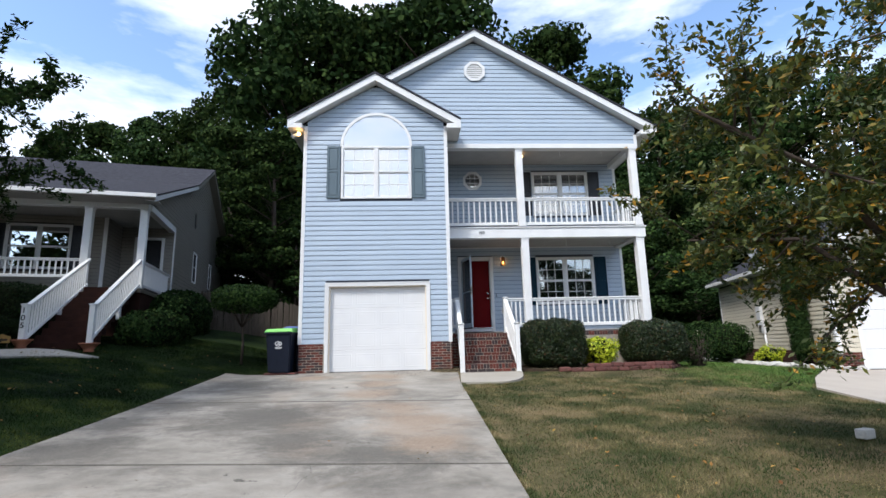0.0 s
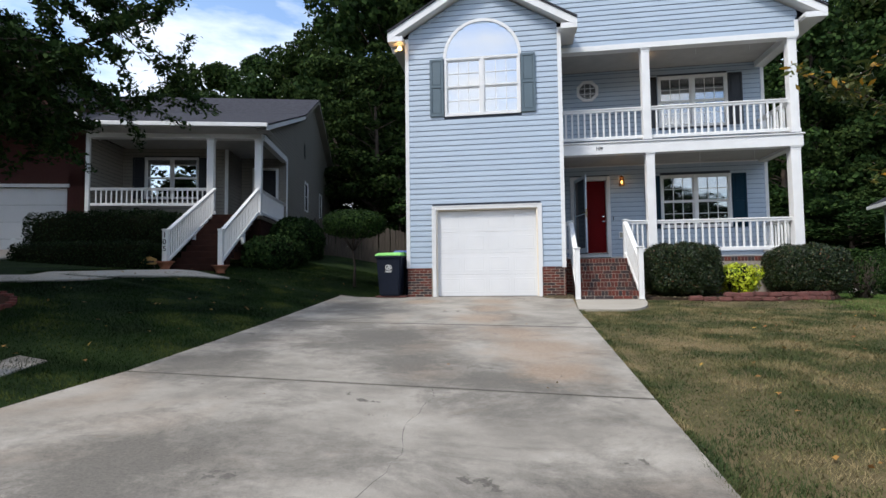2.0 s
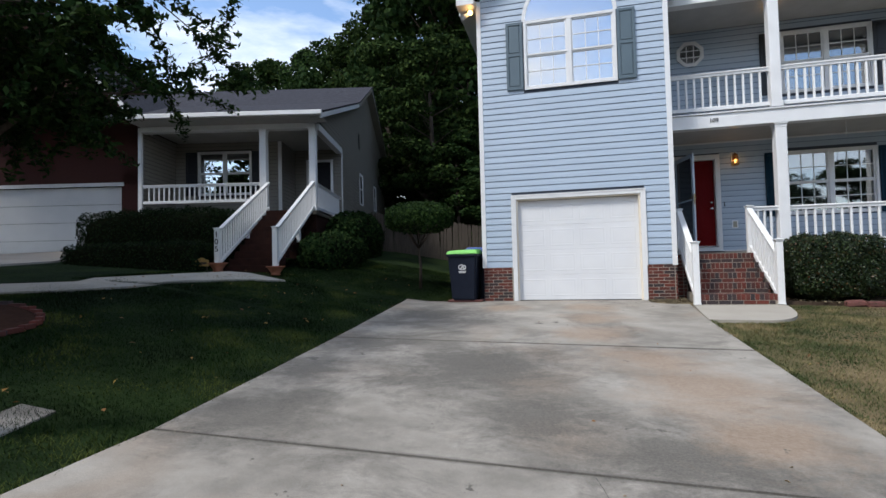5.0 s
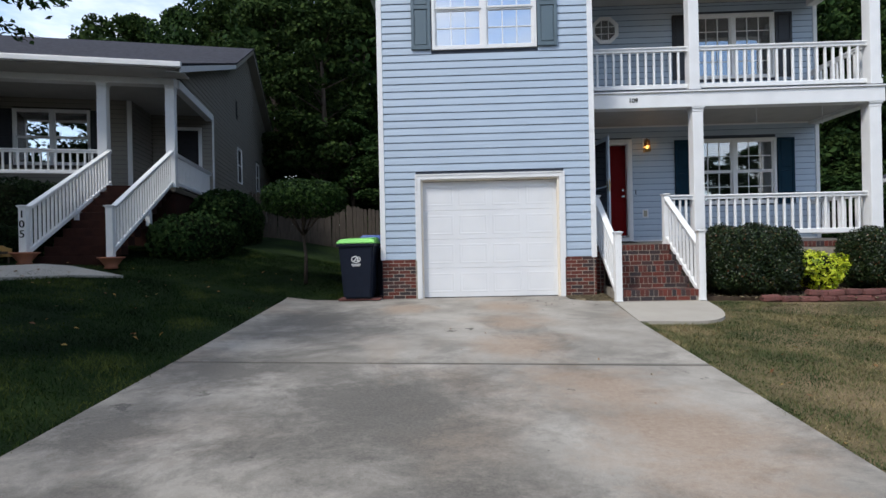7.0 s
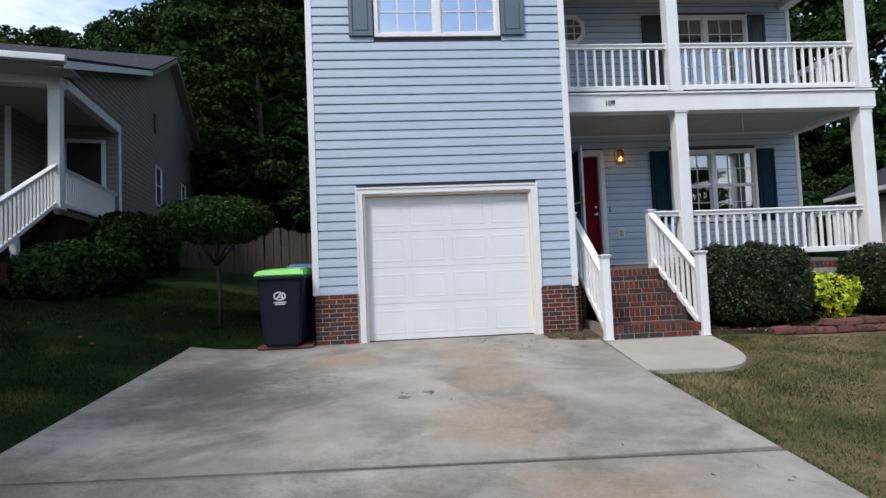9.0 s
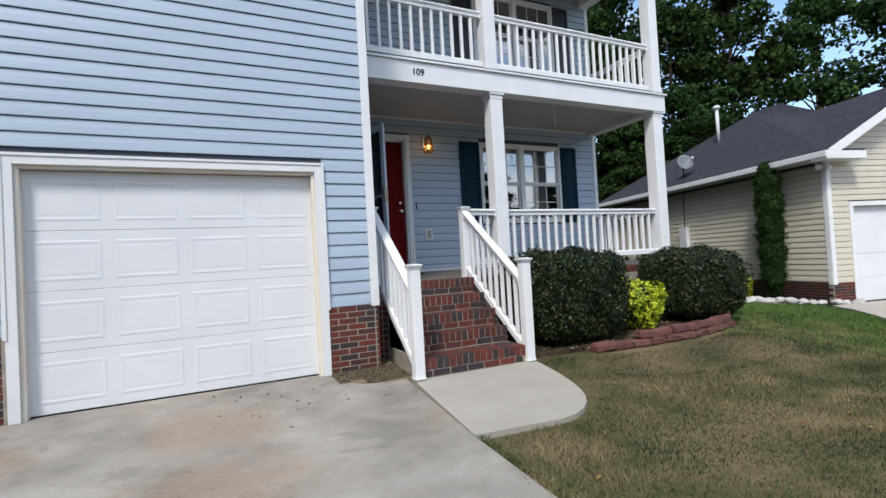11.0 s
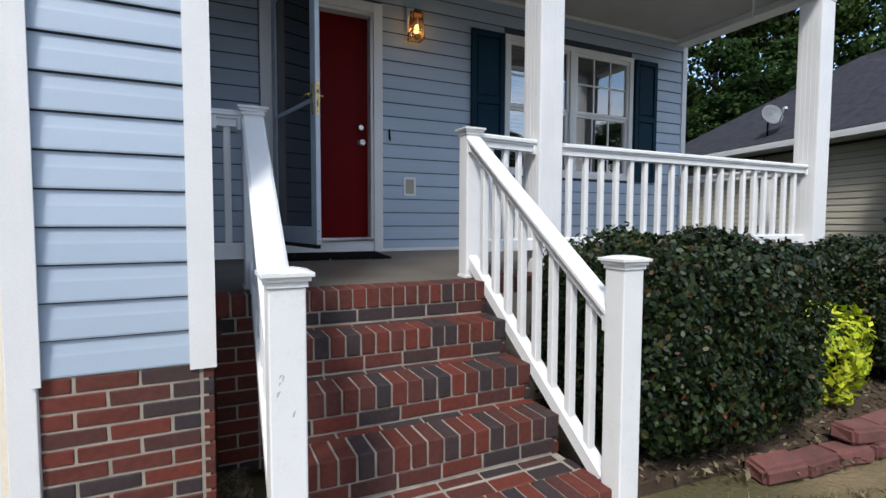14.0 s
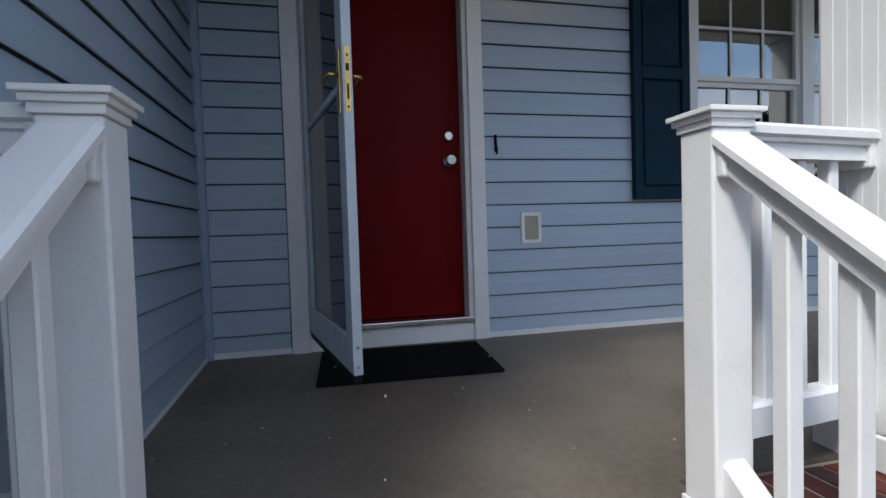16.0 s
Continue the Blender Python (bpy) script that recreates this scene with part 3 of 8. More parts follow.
# ---- siding ----
def siding(wall, f, span, z0, z1, openings, material, lap=0.1325, out=-1):
    """Laps on the face b = 0 of a frame; span gives the ends at a height, openings are (r0, r1, z0, z1)."""
    z = z0
    while z < z1 - 0.01:
        zt = min(z + lap, z1)
        a0, a1 = span(z)
        c0, c1 = span(zt)
        if a1 - a0 < 0.05:
            break
        if c1 - c0 < 0.02:
            m = (a0 + a1) / 2
            c0, c1 = m - 0.01, m + 0.01
        cuts = sorted((o[0], o[1]) for o in openings if o[2] < zt - 0.03 and o[3] > z + 0.03)
        pieces, left, left_t = [], a0, c0
        for q0, q1 in cuts:
            if q0 > left:
                pieces.append((left, q0, left_t, q0))
            left = left_t = max(left, q1)
        if left < a1:
            pieces.append((left, a1, left_t, c1))
        for r0, r1, s0, s1 in pieces:
            if r1 - r0 < 0.02:
                continue
            bm = bmesh.new()
            h = zt - z
            prof = [(0.0, z + 0.004, 0), (0.008, z + 0.003, 0), (0.017, z - 0.003, 0), (0.0185, z + 0.004, 0.05), (0.0125, z + h * 0.52, 0.52), (0.0105, z + h * 0.60, 0.6), (0.0045, zt - 0.009, 0.95), (0.0, zt - 0.010, 0.95)]
            A = [bm.verts.new(f.at(r0 + (s0 - r0) * t, out * o, zz)) for o, zz, t in prof]
            C = [bm.verts.new(f.at(r1 + (s1 - r1) * t, out * o, zz)) for o, zz, t in prof]
            for i in range(len(prof) - 1):
                bm.faces.new((A[i], A[i + 1], C[i + 1], C[i]) if out > 0 else (C[i], C[i + 1], A[i + 1], A[i]))
            bm.faces.new(A if out < 0 else A[::-1])
            bm.faces.new(C[::-1] if out < 0 else C)
            part("siding_board", bm, material, wall)
        z += lap


# ---- things of walls ----
def window(f, r0, r1, z0, z1, name="window_1", label="", cols=3, rows=2, glass=None, inside="blind", two=True, grid_top_only=False):
    """A pair of sash windows in one frame, on the face b = 0."""
    w = tagged(new(name), label or "white double-hung window pair with grilles", kind="structure")
    glass = glass or M_glass
    fr, dp = 0.055, 0.035
    bm = bmesh.new()
    mid, zm = (r0 + r1) / 2, (z0 + z1) / 2
    for q in ((r0, r1, z1 - fr, z1), (r0, r1, z0, z0 + fr), (r0, r0 + fr, z0 + fr, z1 - fr), (r1 - fr, r1, z0 + fr, z1 - fr)) + (((mid - 0.045, mid + 0.045, z0 + fr, z1 - fr),) if two else ()):
        block(bm, f, q[0], q[1], -dp, 0.05, q[2], q[3])
    part("window_frame", bm, M_white, w)
    bays = ((r0 + fr, mid - 0.045), (mid + 0.045, r1 - fr)) if two else ((r0 + fr, r1 - fr),)
    for a, b in bays:
        for up, (c, d) in enumerate(((z0 + fr, zm), (zm, z1 - fr))):
            off = 0.0 if up else 0.02
            s = 0.032
            bm = bmesh.new()
            for q in ((a, b, d - s, d), (a, b, c, c + s), (a, a + s, c + s, d - s), (b - s, b, c + s, d - s)):
                block(bm, f, q[0], q[1], -0.012 + off, 0.018 + off, q[2], q[3])
            sash = part("sash", bm, M_white, w)
            bm = bmesh.new()
            for i in range(1, cols):
                x = a + s + (b - a - 2 * s) * i / cols
                block(bm, f, x - 0.008, x + 0.008, -0.002 + off, 0.006 + off, c + s, d - s)
            for i in range(1, rows):
                zz = c + s + (d - c - 2 * s) * i / rows
                block(bm, f, a + s, b - s, -0.0035 + off, 0.0075 + off, zz - 0.008, zz + 0.008)
            part("grille", bm, M_white, sash)
            part("pane", B(f, a + s, b - s, 0.010 + off, 0.013 + off, c + s, d - s), glass, sash)
    # what stands behind the glass
    bm = bmesh.new()
    if inside == "blind":
        zz = z0 + fr
        while zz < z1 - fr:
            v = [f.at(r0 + fr, 0.10, zz), f.at(r1 - fr, 0.10, zz), f.at(r1 - fr, 0.135, zz + 0.022), f.at(r0 + fr, 0.135, zz + 0.022)]
            w8 = v + [q + Vector((0, 0, 0.003)) for q in v]
            hexa(bm, w8)
            zz += 0.042
        part("blind", bm, M_blind, w, "pale slatted blind behind the glass")
    elif inside == "curtain":
        prism(bm, f, [(r0 + fr, z0 + fr), (r1 - fr, z0 + fr), (r1 - fr, z1 - fr), (r0 + fr, z1 - fr)], 0.10, 0.13)
        part("curtain", bm, M_curtain, w)
    else:
        bm.free()
    # near-black sheet painted as the darkness of an unlit room
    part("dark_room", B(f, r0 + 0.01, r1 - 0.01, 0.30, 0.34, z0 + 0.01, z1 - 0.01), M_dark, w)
    return w


def shutter(f, r0, r1, z0, z1, material, label):
    s = thing("window_shutter", label, "shutter", "window shutters")
    part("backing", B(f, r0, r1, -0.036, -0.016, z0, z1, 0.003), material, s)
    mid = z0 + (z1 - z0) * 0.52
    bm = bmesh.new()
    st = 0.055
    for q in ((r0, r0 + st, z0, z1), (r1 - st, r1, z0, z1), (r0 + st, r1 - st, z0, z0 + 0.07), (r0 + st, r1 - st, z1 - 0.06, z1), (r0 + st, r1 - st, mid - 0.035, mid + 0.035)):
        block(bm, f, q[0], q[1], -0.056, -0.036, q[2], q[3], 0, 0.004)
    part("stile_frame", bm, material, s)
    for a, b in ((z0 + 0.07, mid - 0.035), (mid + 0.035, z1 - 0.06)):
        part("raised_panel", B(f, r0 + st + 0.015, r1 - st - 0.015, -0.050, -0.037, a + 0.015, b - 0.015, 0.006), material, s)
    return s


def capped_post(name, f, r, b, z0, z1, w, label, cat="railing post", cap=True, parent=None, group="stair newel posts"):
    """A square post with chamfered edges and a stepped cap."""
    h = w / 2
    p = thing(name, label, cat, group)
    part("shaft", B(f, r - h, r + h, b - h, b + h, z0, z1 - 0.055, 0.006), M_rail, p)
    part("base_collar", B(f, r - h - 0.006, r + h + 0.006, b - h - 0.006, b + h + 0.006, z0, z0 + 0.02, 0.003), M_rail, p)
    bm = bmesh.new()
    for dz, ww, t in ((-0.055, 0.006, 0.018), (-0.037, 0.014, 0.014), (-0.023, 0.023, 0.012)):
        block(bm, f, r - h - ww, r + h + ww, b - h - ww, b + h + ww, z1 + dz, z1 + dz + t, 0, 0.002)
    part("cap_moulding", bm, M_rail, p)
    bm = bmesh.new()
    k = h + 0.023
    hexa(bm, [f.at(r - k, b - k, z1 - 0.011), f.at(r + k, b - k, z1 - 0.011), f.at(r + k, b + k, z1 - 0.011), f.at(r - k, b + k, z1 - 0.011),
              f.at(r - h * .6, b - h * .6, z1), f.at(r + h * .6, b - h * .6, z1), f.at(r + h * .6, b + h * .6, z1), f.at(r - h * .6, b + h * .6, z1)])
    part("cap", bm, M_rail, p)
    return p


def column(f, r, b, z0, z1, w, label, group):
    """A square porch column with a collar at its foot and head."""
    h = w / 2
    c = thing("porch_column", label, "column", group)
    part("shaft", B(f, r - h, r + h, b - h, b + h, z0 + 0.10, z1 - 0.09, 0.012), M_white, c)
    part("foot", B(f, r - h - 0.012, r + h + 0.012, b - h - 0.012, b + h + 0.012, z0, z0 + 0.10, 0.006), M_white, c)
    bm = bmesh.new()
    block(bm, f, r - h - 0.004, r + h + 0.004, b - h - 0.004, b + h + 0.004, z1 - 0.09, z1 - 0.03, 0, 0.003)
    block(bm, f, r - h - 0.022, r + h + 0.022, b - h - 0.022, b + h + 0.022, z1 - 0.03, z1, 0, 0.005)
    part("head", bm, M_white, c)
    # shallow flutes on the faces
    bm = bmesh.new()
    for k in (-0.30, -0.10, 0.10, 0.30):
        for s in (-1, 1):
            block(bm, f, r + w * k - 0.008, r + w * k + 0.008, b + s * h - 0.0015, b + s * h + 0.0015, z0 + 0.16, z1 - 0.15)
            block(bm, f, r + s * h - 0.0015, r + s * h + 0.0015, b + w * k - 0.008, b + w * k + 0.008, z0 + 0.16, z1 - 0.15)
    part("fluting", bm, M_white, c)
    return c


def railing(p, q, low, high, label, name="porch_railing", group="porch railings", space=0.118, wid=0.036, rail_w=0.055, material=None, brackets=True):
    """A straight railing from p to q (x, y, floor height at each end); the rails run low and high above that."""
    material = material or M_rail
    p, q = Vector(p), Vector(q)
    d = q - p
    run = Vector((d.x, d.y, 0))
    length = run.length
    u = run.normalized()
    side = Vector((-u.y, u.x, 0))
    t = thing(name, label, "railing", group)

    def bar(bm, z0, z1, half, s0=0.0, s1=1.0):
        a, b = p + d * s0, p + d * s1
        hexa(bm, [a - side * half + Vector((0, 0, z0)), b - side * half + Vector((0, 0, z0)), b + side * half + Vector((0, 0, z0)), a + side * half + Vector((0, 0, z0)),
                  a - side * half + Vector((0, 0, z1)), b - side * half + Vector((0, 0, z1)), b + side * half + Vector((0, 0, z1)), a + side * half + Vector((0, 0, z1))])

    def profile(bm, outline):
        """outline: (side, height) points round the bar's section."""
        A = [bm.verts.new(p + side * s + Vector((0, 0, z))) for s, z in outline]
        C = [bm.verts.new(q + side * s + Vector((0, 0, z))) for s, z in outline]
        bm.faces.new(A[::-1]); bm.faces.new(C)
        for i in range(len(A)):
            j = (i + 1) % len(A)
            bm.faces.new((A[i], A[j], C[j], C[i]))

    bm = bmesh.new()
    k = rail_w
    profile(bm, [(-k * .62, high - 0.085), (k * .62, high - 0.085), (k * .62, high - 0.048), (k * .78, high - 0.044), (k * .78, high - 0.034), (k, high - 0.028), (k, high - 0.010), (k * .78, high), (-k * .78, high), (-k, high - 0.010), (-k, high - 0.028), (-k * .78, high - 0.034), (-k * .78, high - 0.044), (-k * .62, high - 0.048)])
    bmesh.ops.recalc_face_normals(bm, faces=bm.faces[:])
    part("top_rail", bm, material, t)
    bm = bmesh.new()
    profile(bm, [(-k * .62, low), (k * .62, low), (k * .62, low + 0.075), (k * .45, low + 0.085), (-k * .45, low + 0.085), (-k * .62, low + 0.075)])
    bmesh.ops.recalc_face_normals(bm, faces=bm.faces[:])
    part("bottom_rail", bm, material, t)
    n = max(1, int(round(length / space)))
    h = wid / 2
    me = None
    slope = d.z / max(length, 1e-6)
    for i in range(1, n):
        c = p + d * (i / n)
        if me is None:
            bm = bmesh.new()
            for_pts = []
            for z, lift in ((low + 0.08, 1), (high - 0.082, 1)):
                for a, b in ((-h, -h), (h, -h), (h, h), (-h, h)):
                    v = u * a + side * b
                    for_pts.append(Vector((v.x, v.y, z + a * slope)))
            v8 = hexa(bm, for_pts)
            bmesh.ops.bevel(bm, geom=[e for e in bm.edges if abs(e.verts[0].co.z - e.verts[1].co.z) > 0.2], offset=0.004, segments=1, affect="EDGES")
            ob = part("baluster", bm, material, t)
            me = ob.data
        else:
            ob = new("baluster", me)
            ob.parent = t
        ob.location = c
    if brackets:
        for e, s in ((p, 1), (q, -1)):
            fr = F(e.x, e.y, e.z, math.degrees(math.atan2(u.y, u.x)))
            for zz in (high - 0.075,):
                part("bracket", B(fr, 0.0 if s > 0 else -0.025, 0.025 if s > 0 else 0.0, -k * .85, k * .85, zz - 0.03, zz + 0.045, 0.006), material, t)
    return t

# ---- the blue house ----
XL, XR, YP, YB = -3.84, 5.70, 0.72, 2.48
BASE, FLOOR, EDGE, BAND0, BAND1, EAVE = 0.71, 0.97, 0.898, 3.53, 3.83, 6.52
SLOPE = 0.583
APX, APZ = 0.95, 9.63
WPX, WPZ = -1.93, 7.77


def porch_z(y):
    """The porch slab falls a little towards its open edge."""
    return EDGE + (FLOOR - EDGE) * (y - 0.668) / (YB - 0.668)


def wing_span(z):
    if z < EAVE:
        return XL + 0.07, -0.07
    d = (WPZ - z) / SLOPE
    return max(XL + 0.07, WPX - d), min(-0.07, WPX + d)


def main_span(z):
    d = (APZ - z) / SLOPE
    return max(XL, APX - d), min(XR, APX + d)


def wall_box(name, f, r0, r1, b0, b1, z0, z1, openings, material, label=""):
    """A wall on the face b0, with openings (r0, r1, z0, z1) cut through."""
    w = tagged(new(name), label, kind="structure")
    bm = bmesh.new()
    rs = sorted({r0, r1, *[o[0] for o in openings], *[o[1] for o in openings]})
    for a, b in zip(rs, rs[1:]):
        cuts = sorted((o[2], o[3]) for o in openings if o[0] < b - 1e-4 and o[1] > a + 1e-4)
        z = z0
        for c, d in cuts:
            if c > z + 1e-4:
                block(bm, f, a, b, b0, b1, z, c)
            z = d
        if z < z1:
            block(bm, f, a, b, b0, b1, z, z1)
    part("sheathing", bm, material, w)
    return w


GO = (-3.115, -0.625, 0.0, 2.165)
WINW = (-2.85, -0.97, 4.49, 5.97)
# sheathing near black: the shadow lines between laps are painted with it
M_sheath = mat("lap_gap_shade", (0.05, 0.06, 0.08), rough=0.9)
wing = wall_box("wall_wing_front", W, XL, 0.0, 0.0, 0.14, 0.0, EAVE, [GO, WINW], M_sheath, "light blue lap-sided garage wing front on a brick base")
bm = bmesh.new()
R_arch = (WINW[1] - WINW[0]) / 2
cx = (WINW[0] + WINW[1]) / 2
prism(bm, W, [(XL, EAVE), (cx - R_arch, EAVE), (cx - R_arch, EAVE + 0.001), (XL + 0.2, EAVE + 0.12)], 0.0, 0.14)
prism(bm, W, [(XL + 0.1, EAVE), (-0.1, EAVE), (WPX, WPZ - 0.05)], 0.03, 0.14)
part("gable_sheathing", bm, M_sheath, wing)
arch_cuts = [(cx - R_arch - 0.02, cx + R_arch + 0.02, 4.47, 5.97)]
for k in range(8):
    za, zb = 5.97 + k * 0.127, 5.97 + (k + 1) * 0.127
    h = math.sqrt(max(R_arch ** 2 - ((za + zb) / 2 - 5.97) ** 2, 0)) if (za + zb) / 2 - 5.97 < R_arch else 0
    if h > 0.05:
        arch_cuts.append((cx - h, cx + h, za + 0.031, zb - 0.031))
siding(wing, W, wing_span, BASE + 0.005, WPZ - 0.05, [(-3.2, -0.54, -1, 2.25), *arch_cuts], M_blue)
part("corner_trim", B(W, XL - 0.02, XL + 0.07, -0.024, 0.0, BASE, 6.55), M_white, wing)
part("corner_trim", B(W, -0.07, 0.024, -0.024, -0.002, BASE - 0.02, 6.55), M_white, wing)
part("corner_trim", B(W, 0.002, 0.024, -0.0015, 0.07, BASE - 0.02, 6.2), M_white, wing)

side = wall_box("wall_wing_side", F(0, 0, 0, 90), 0.14, YB, 0.0, 0.12, 0.0, 6.4, [], M_sheath, "blue lap-sided side wall of the garage wing beside the porch")
siding(side, F(0, 0, 0, 90), lambda z: (0.07, YB - 0.03), BASE - 0.021, 3.6, [(0.6, 3, 0, EDGE - 0.05)], M_blue)
siding(side, F(0, 0, 0, 90), lambda z: (YP, YB - 0.03), 3.86, 6.36, [], M_blue)
part("inner_corner_trim", B(W, 0.002, 0.045, YB - 0.045, YB - 0.002, FLOOR, 3.60), mat("blue_trim", (0.30, 0.38, 0.50), rough=0.4), side)
part("inner_corner_trim", B(W, 0.002, 0.045, YB - 0.045, YB - 0.002, 3.86, 6.36), M_blue, side)
left_wall = wall_box("wall_left_side", F(XL, 0, 0, 90), 0.14, 11.0, -0.12, 0.0, -0.2, 6.4, [], M_sheath, "blue side wall")
right_wall = wall_box("wall_right_side", F(XR, 0, 0, 90), YB + 0.14, 11.0, 0.0, 0.12, -0.5, 6.4, [], M_sheath, "blue side wall of the house")
wall_box("wall_back_side", W, XL, XR, 11.0, 11.14, -0.2, 6.4, [], M_sheath, "blue back wall")

DOOR = (0.55, 1.45, 1.10, 3.20)
WIN_D = (2.914, 4.764, 1.77, 3.26)
WIN_U = (2.93, 4.78, 4.62, 6.09)
back = wall_box("wall_porch_back", W, 0.0, XR, YB, YB + 0.14, 0.0, 6.4, [(0.52, 1.48, FLOOR, 3.23), WIN_D, WIN_U], M_sheath, "grey-blue lap-sided wall behind the porches")
fb = F(0, YB)
siding(back, fb, lambda z: (0.045, XR - 0.06), FLOOR - 0.016, 3.60, [(0.43, 1.54, 0, 3.30), WIN_D], M_blue)
siding(back, fb, lambda z: (0.045, XR - 0.06), 3.90, 6.36, [WIN_U], M_blue)
part("corner_trim", B(W, XR - 0.06, XR + 0.02, YB - 0.024, YB, FLOOR, 6.36), M_white, back)
part("corner_trim", B(W, XR - 0.0, XR + 0.024, YB + 0.001, YB + 0.07, 0.5, 6.36), M_white, back)
part("base_strip", B(W, 0.045, 0.437, YB - 0.02, YB, FLOOR, FLOOR + 0.03), M_white, back)
part("base_strip", B(W, 1.537, XR - 0.06, YB - 0.02, YB, FLOOR, FLOOR + 0.03), M_white, back)
bm = bmesh.new()
hexa(bm, [(0.0, YP, porch_z(YP) - 0.01), (0.02, YP, porch_z(YP) - 0.01), (0.02, YB - 0.02, FLOOR - 0.01), (0.0, YB - 0.02, FLOOR - 0.01),
          (0.0, YP, porch_z(YP) + 0.022), (0.02, YP, porch_z(YP) + 0.022), (0.02, YB - 0.02, FLOOR + 0.022), (0.0, YB - 0.02, FLOOR + 0.022)])
part("base_strip", bm, M_white, side)

gable = tagged(new("wall_main_gable"), "light blue lap-sided main gable above the porches", kind="structure")
bm = bmesh.new()
prism(bm, W, [(0.0, 6.34), (XR, 6.34), (XR, APZ - SLOPE * (XR - APX)), (APX, APZ), (XL, APZ - SLOPE * (APX - XL)), (XL, 6.34)][::1], YP + 0.0, YP + 0.12)
part("sheathing", bm, M_sheath, gable)
gspan = lambda z: (max(main_span(z)[0], -1.93 if z > 7.6 else (-0.05 + 0.0 if z < 6.72 else max(-3.0, WPX + (7.98 - z) / SLOPE - 0.35))), main_span(z)[1] - (0.07 if z < 6.64 else 0))
siding(gable, F(0, YP), gspan, 6.34, APZ - 0.05, [], M_blue)
part("corner_trim", B(W, XR - 0.07, XR + 0.02, YP - 0.024, YP - 0.001, 6.24, 6.62), M_white, gable)
part("porch_beam", B(W, 0.024, XR, YP - 0.028, YP + 0.20, 6.20, 6.34, 0.004), M_white, gable)
part("porch_beam", B(W, XR - 0.20, XR + 0.02, YP + 0.20, YB, 6.20, 6.36, 0.004), M_white, gable)


def roof(name, f, apex_r, apex_z, half, b0, b1, over, thick, label, fascia=0.20, slope=SLOPE, tip_drop=0.0, left=True, right=True):
    """A gable roof seen from its end: two shingled slopes, rake boards, soffits, fascias."""
    t = tagged(new(name), label, kind="structure")
    for s in [q for q, on in ((-1, left), (1, right)) if on]:
        e = half + over
        zt, ze = apex_z, apex_z - slope * e
        bm = bmesh.new()
        prism(bm, f, [(apex_r, zt), (apex_r + s * e, ze), (apex_r + s * e, ze + thick * .5), (apex_r, zt + thick * .5)], b0 - 0.03, b1)
        bmesh.ops.recalc_face_normals(bm, faces=bm.faces[:])
        part("shingle_slope", bm, M_roof, t)
        bm = bmesh.new()
        prism(bm, f, [(apex_r, zt - fascia), (apex_r + s * e, ze - fascia), (apex_r + s * e, ze - 0.002), (apex_r, zt - 0.002)], b0, b0 + 0.025)
        bmesh.ops.recalc_face_normals(bm, faces=bm.faces[:])
        part("rake_board", bm, M_white, t)
        bm = bmesh.new()
        prism(bm, f, [(apex_r, zt - fascia + 0.02), (apex_r + s * e, ze - fascia + 0.02), (apex_r + s * e, ze - fascia + 0.035), (apex_r, zt - fascia + 0.035)], b0 + 0.026, b0 + 0.32)
        bmesh.ops.recalc_face_normals(bm, faces=bm.faces[:])
        part("rake_soffit", bm, M_white, t)
        bm = bmesh.new()
        a, c = sorted((apex_r + s * e, apex_r + s * (e - 0.025)))
        block(bm, f, a, c, b0 + 0.026, b1, ze - fascia, ze - 0.004)
        part("eave_fascia", bm, M_white, t)
        a, c = sorted((apex_r + s * (half - 0.02), apex_r + s * (e - 0.03)))
        part("eave_soffit", B(f, a, c, b0 + 0.026, b1, ze - fascia + 0.0, ze - fascia + 0.015), M_white, t)
        a, c = sorted((apex_r + s * (half + 0.02), apex_r + s * (e - 0.0)))
        part("boxed_return", B(f, a, c, b0 + 0.004, b0 + 0.32, ze - fascia - 0.03, ze - fascia + 0.10 + slope * 0.0), M_white, t)
    return t


roof("roof_wing", W, WPX, 7.98, 1.92, -0.28, 5.0, 0.40, 0.10, "dark shingled wing roof with white rake boards")
roof("roof_main", W, APX, 9.85, 4.78, YP - 0.28, 11.3, 0.50, 0.10, "dark shingled main roof with white rake boards")

# porch floors, ceilings and the white band
bm = bmesh.new()
for x0, x1, y0, y1 in ((0.0, XR, YP + 0.135, YB), (0.0, 1.545, 0.668, YP + 0.135)):
    lo = EDGE - 0.15
    hexa(bm, [(x0, y0, lo), (x1, y0, lo), (x1, y1, lo), (x0, y1, lo), (x0, y0, porch_z(y0)), (x1, y0, porch_z(y0)), (x1, y1, porch_z(y1)), (x0, y1, porch_z(y1))])
tagged(mesh_ob("porch_floor", bm, M_porch), "smooth grey-brown concrete porch floor", kind="structure")
tagged(mesh_ob("ceiling", B(W, 0.0, XR, YP + 0.05, YB, 3.60, 3.66), M_soffit), "pale lower porch ceiling, shade put into its paint", kind="structure")
tagged(mesh_ob("ceiling_upper", B(W, 0.0, XR, YP + 0.05, YB, 6.36, 6.40), M_soffit), "pale upper porch ceiling, shade put into its paint", kind="structure")
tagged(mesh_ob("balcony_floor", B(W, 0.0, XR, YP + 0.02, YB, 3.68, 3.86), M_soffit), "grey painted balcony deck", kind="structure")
band = tagged(new("balcony_band"), "white boxed beam between the two porches", kind="structure")
part("front_board", B(W, 0.024, XR + 0.01, YP - 0.02, YP + 0.20, BAND0, BAND1 - 0.02, 0.004), M_white, band)
part("side_board", B(W, XR - 0.20, XR + 0.01, YP + 0.20, YB, BAND0, BAND1 - 0.02, 0.004), M_white, band)
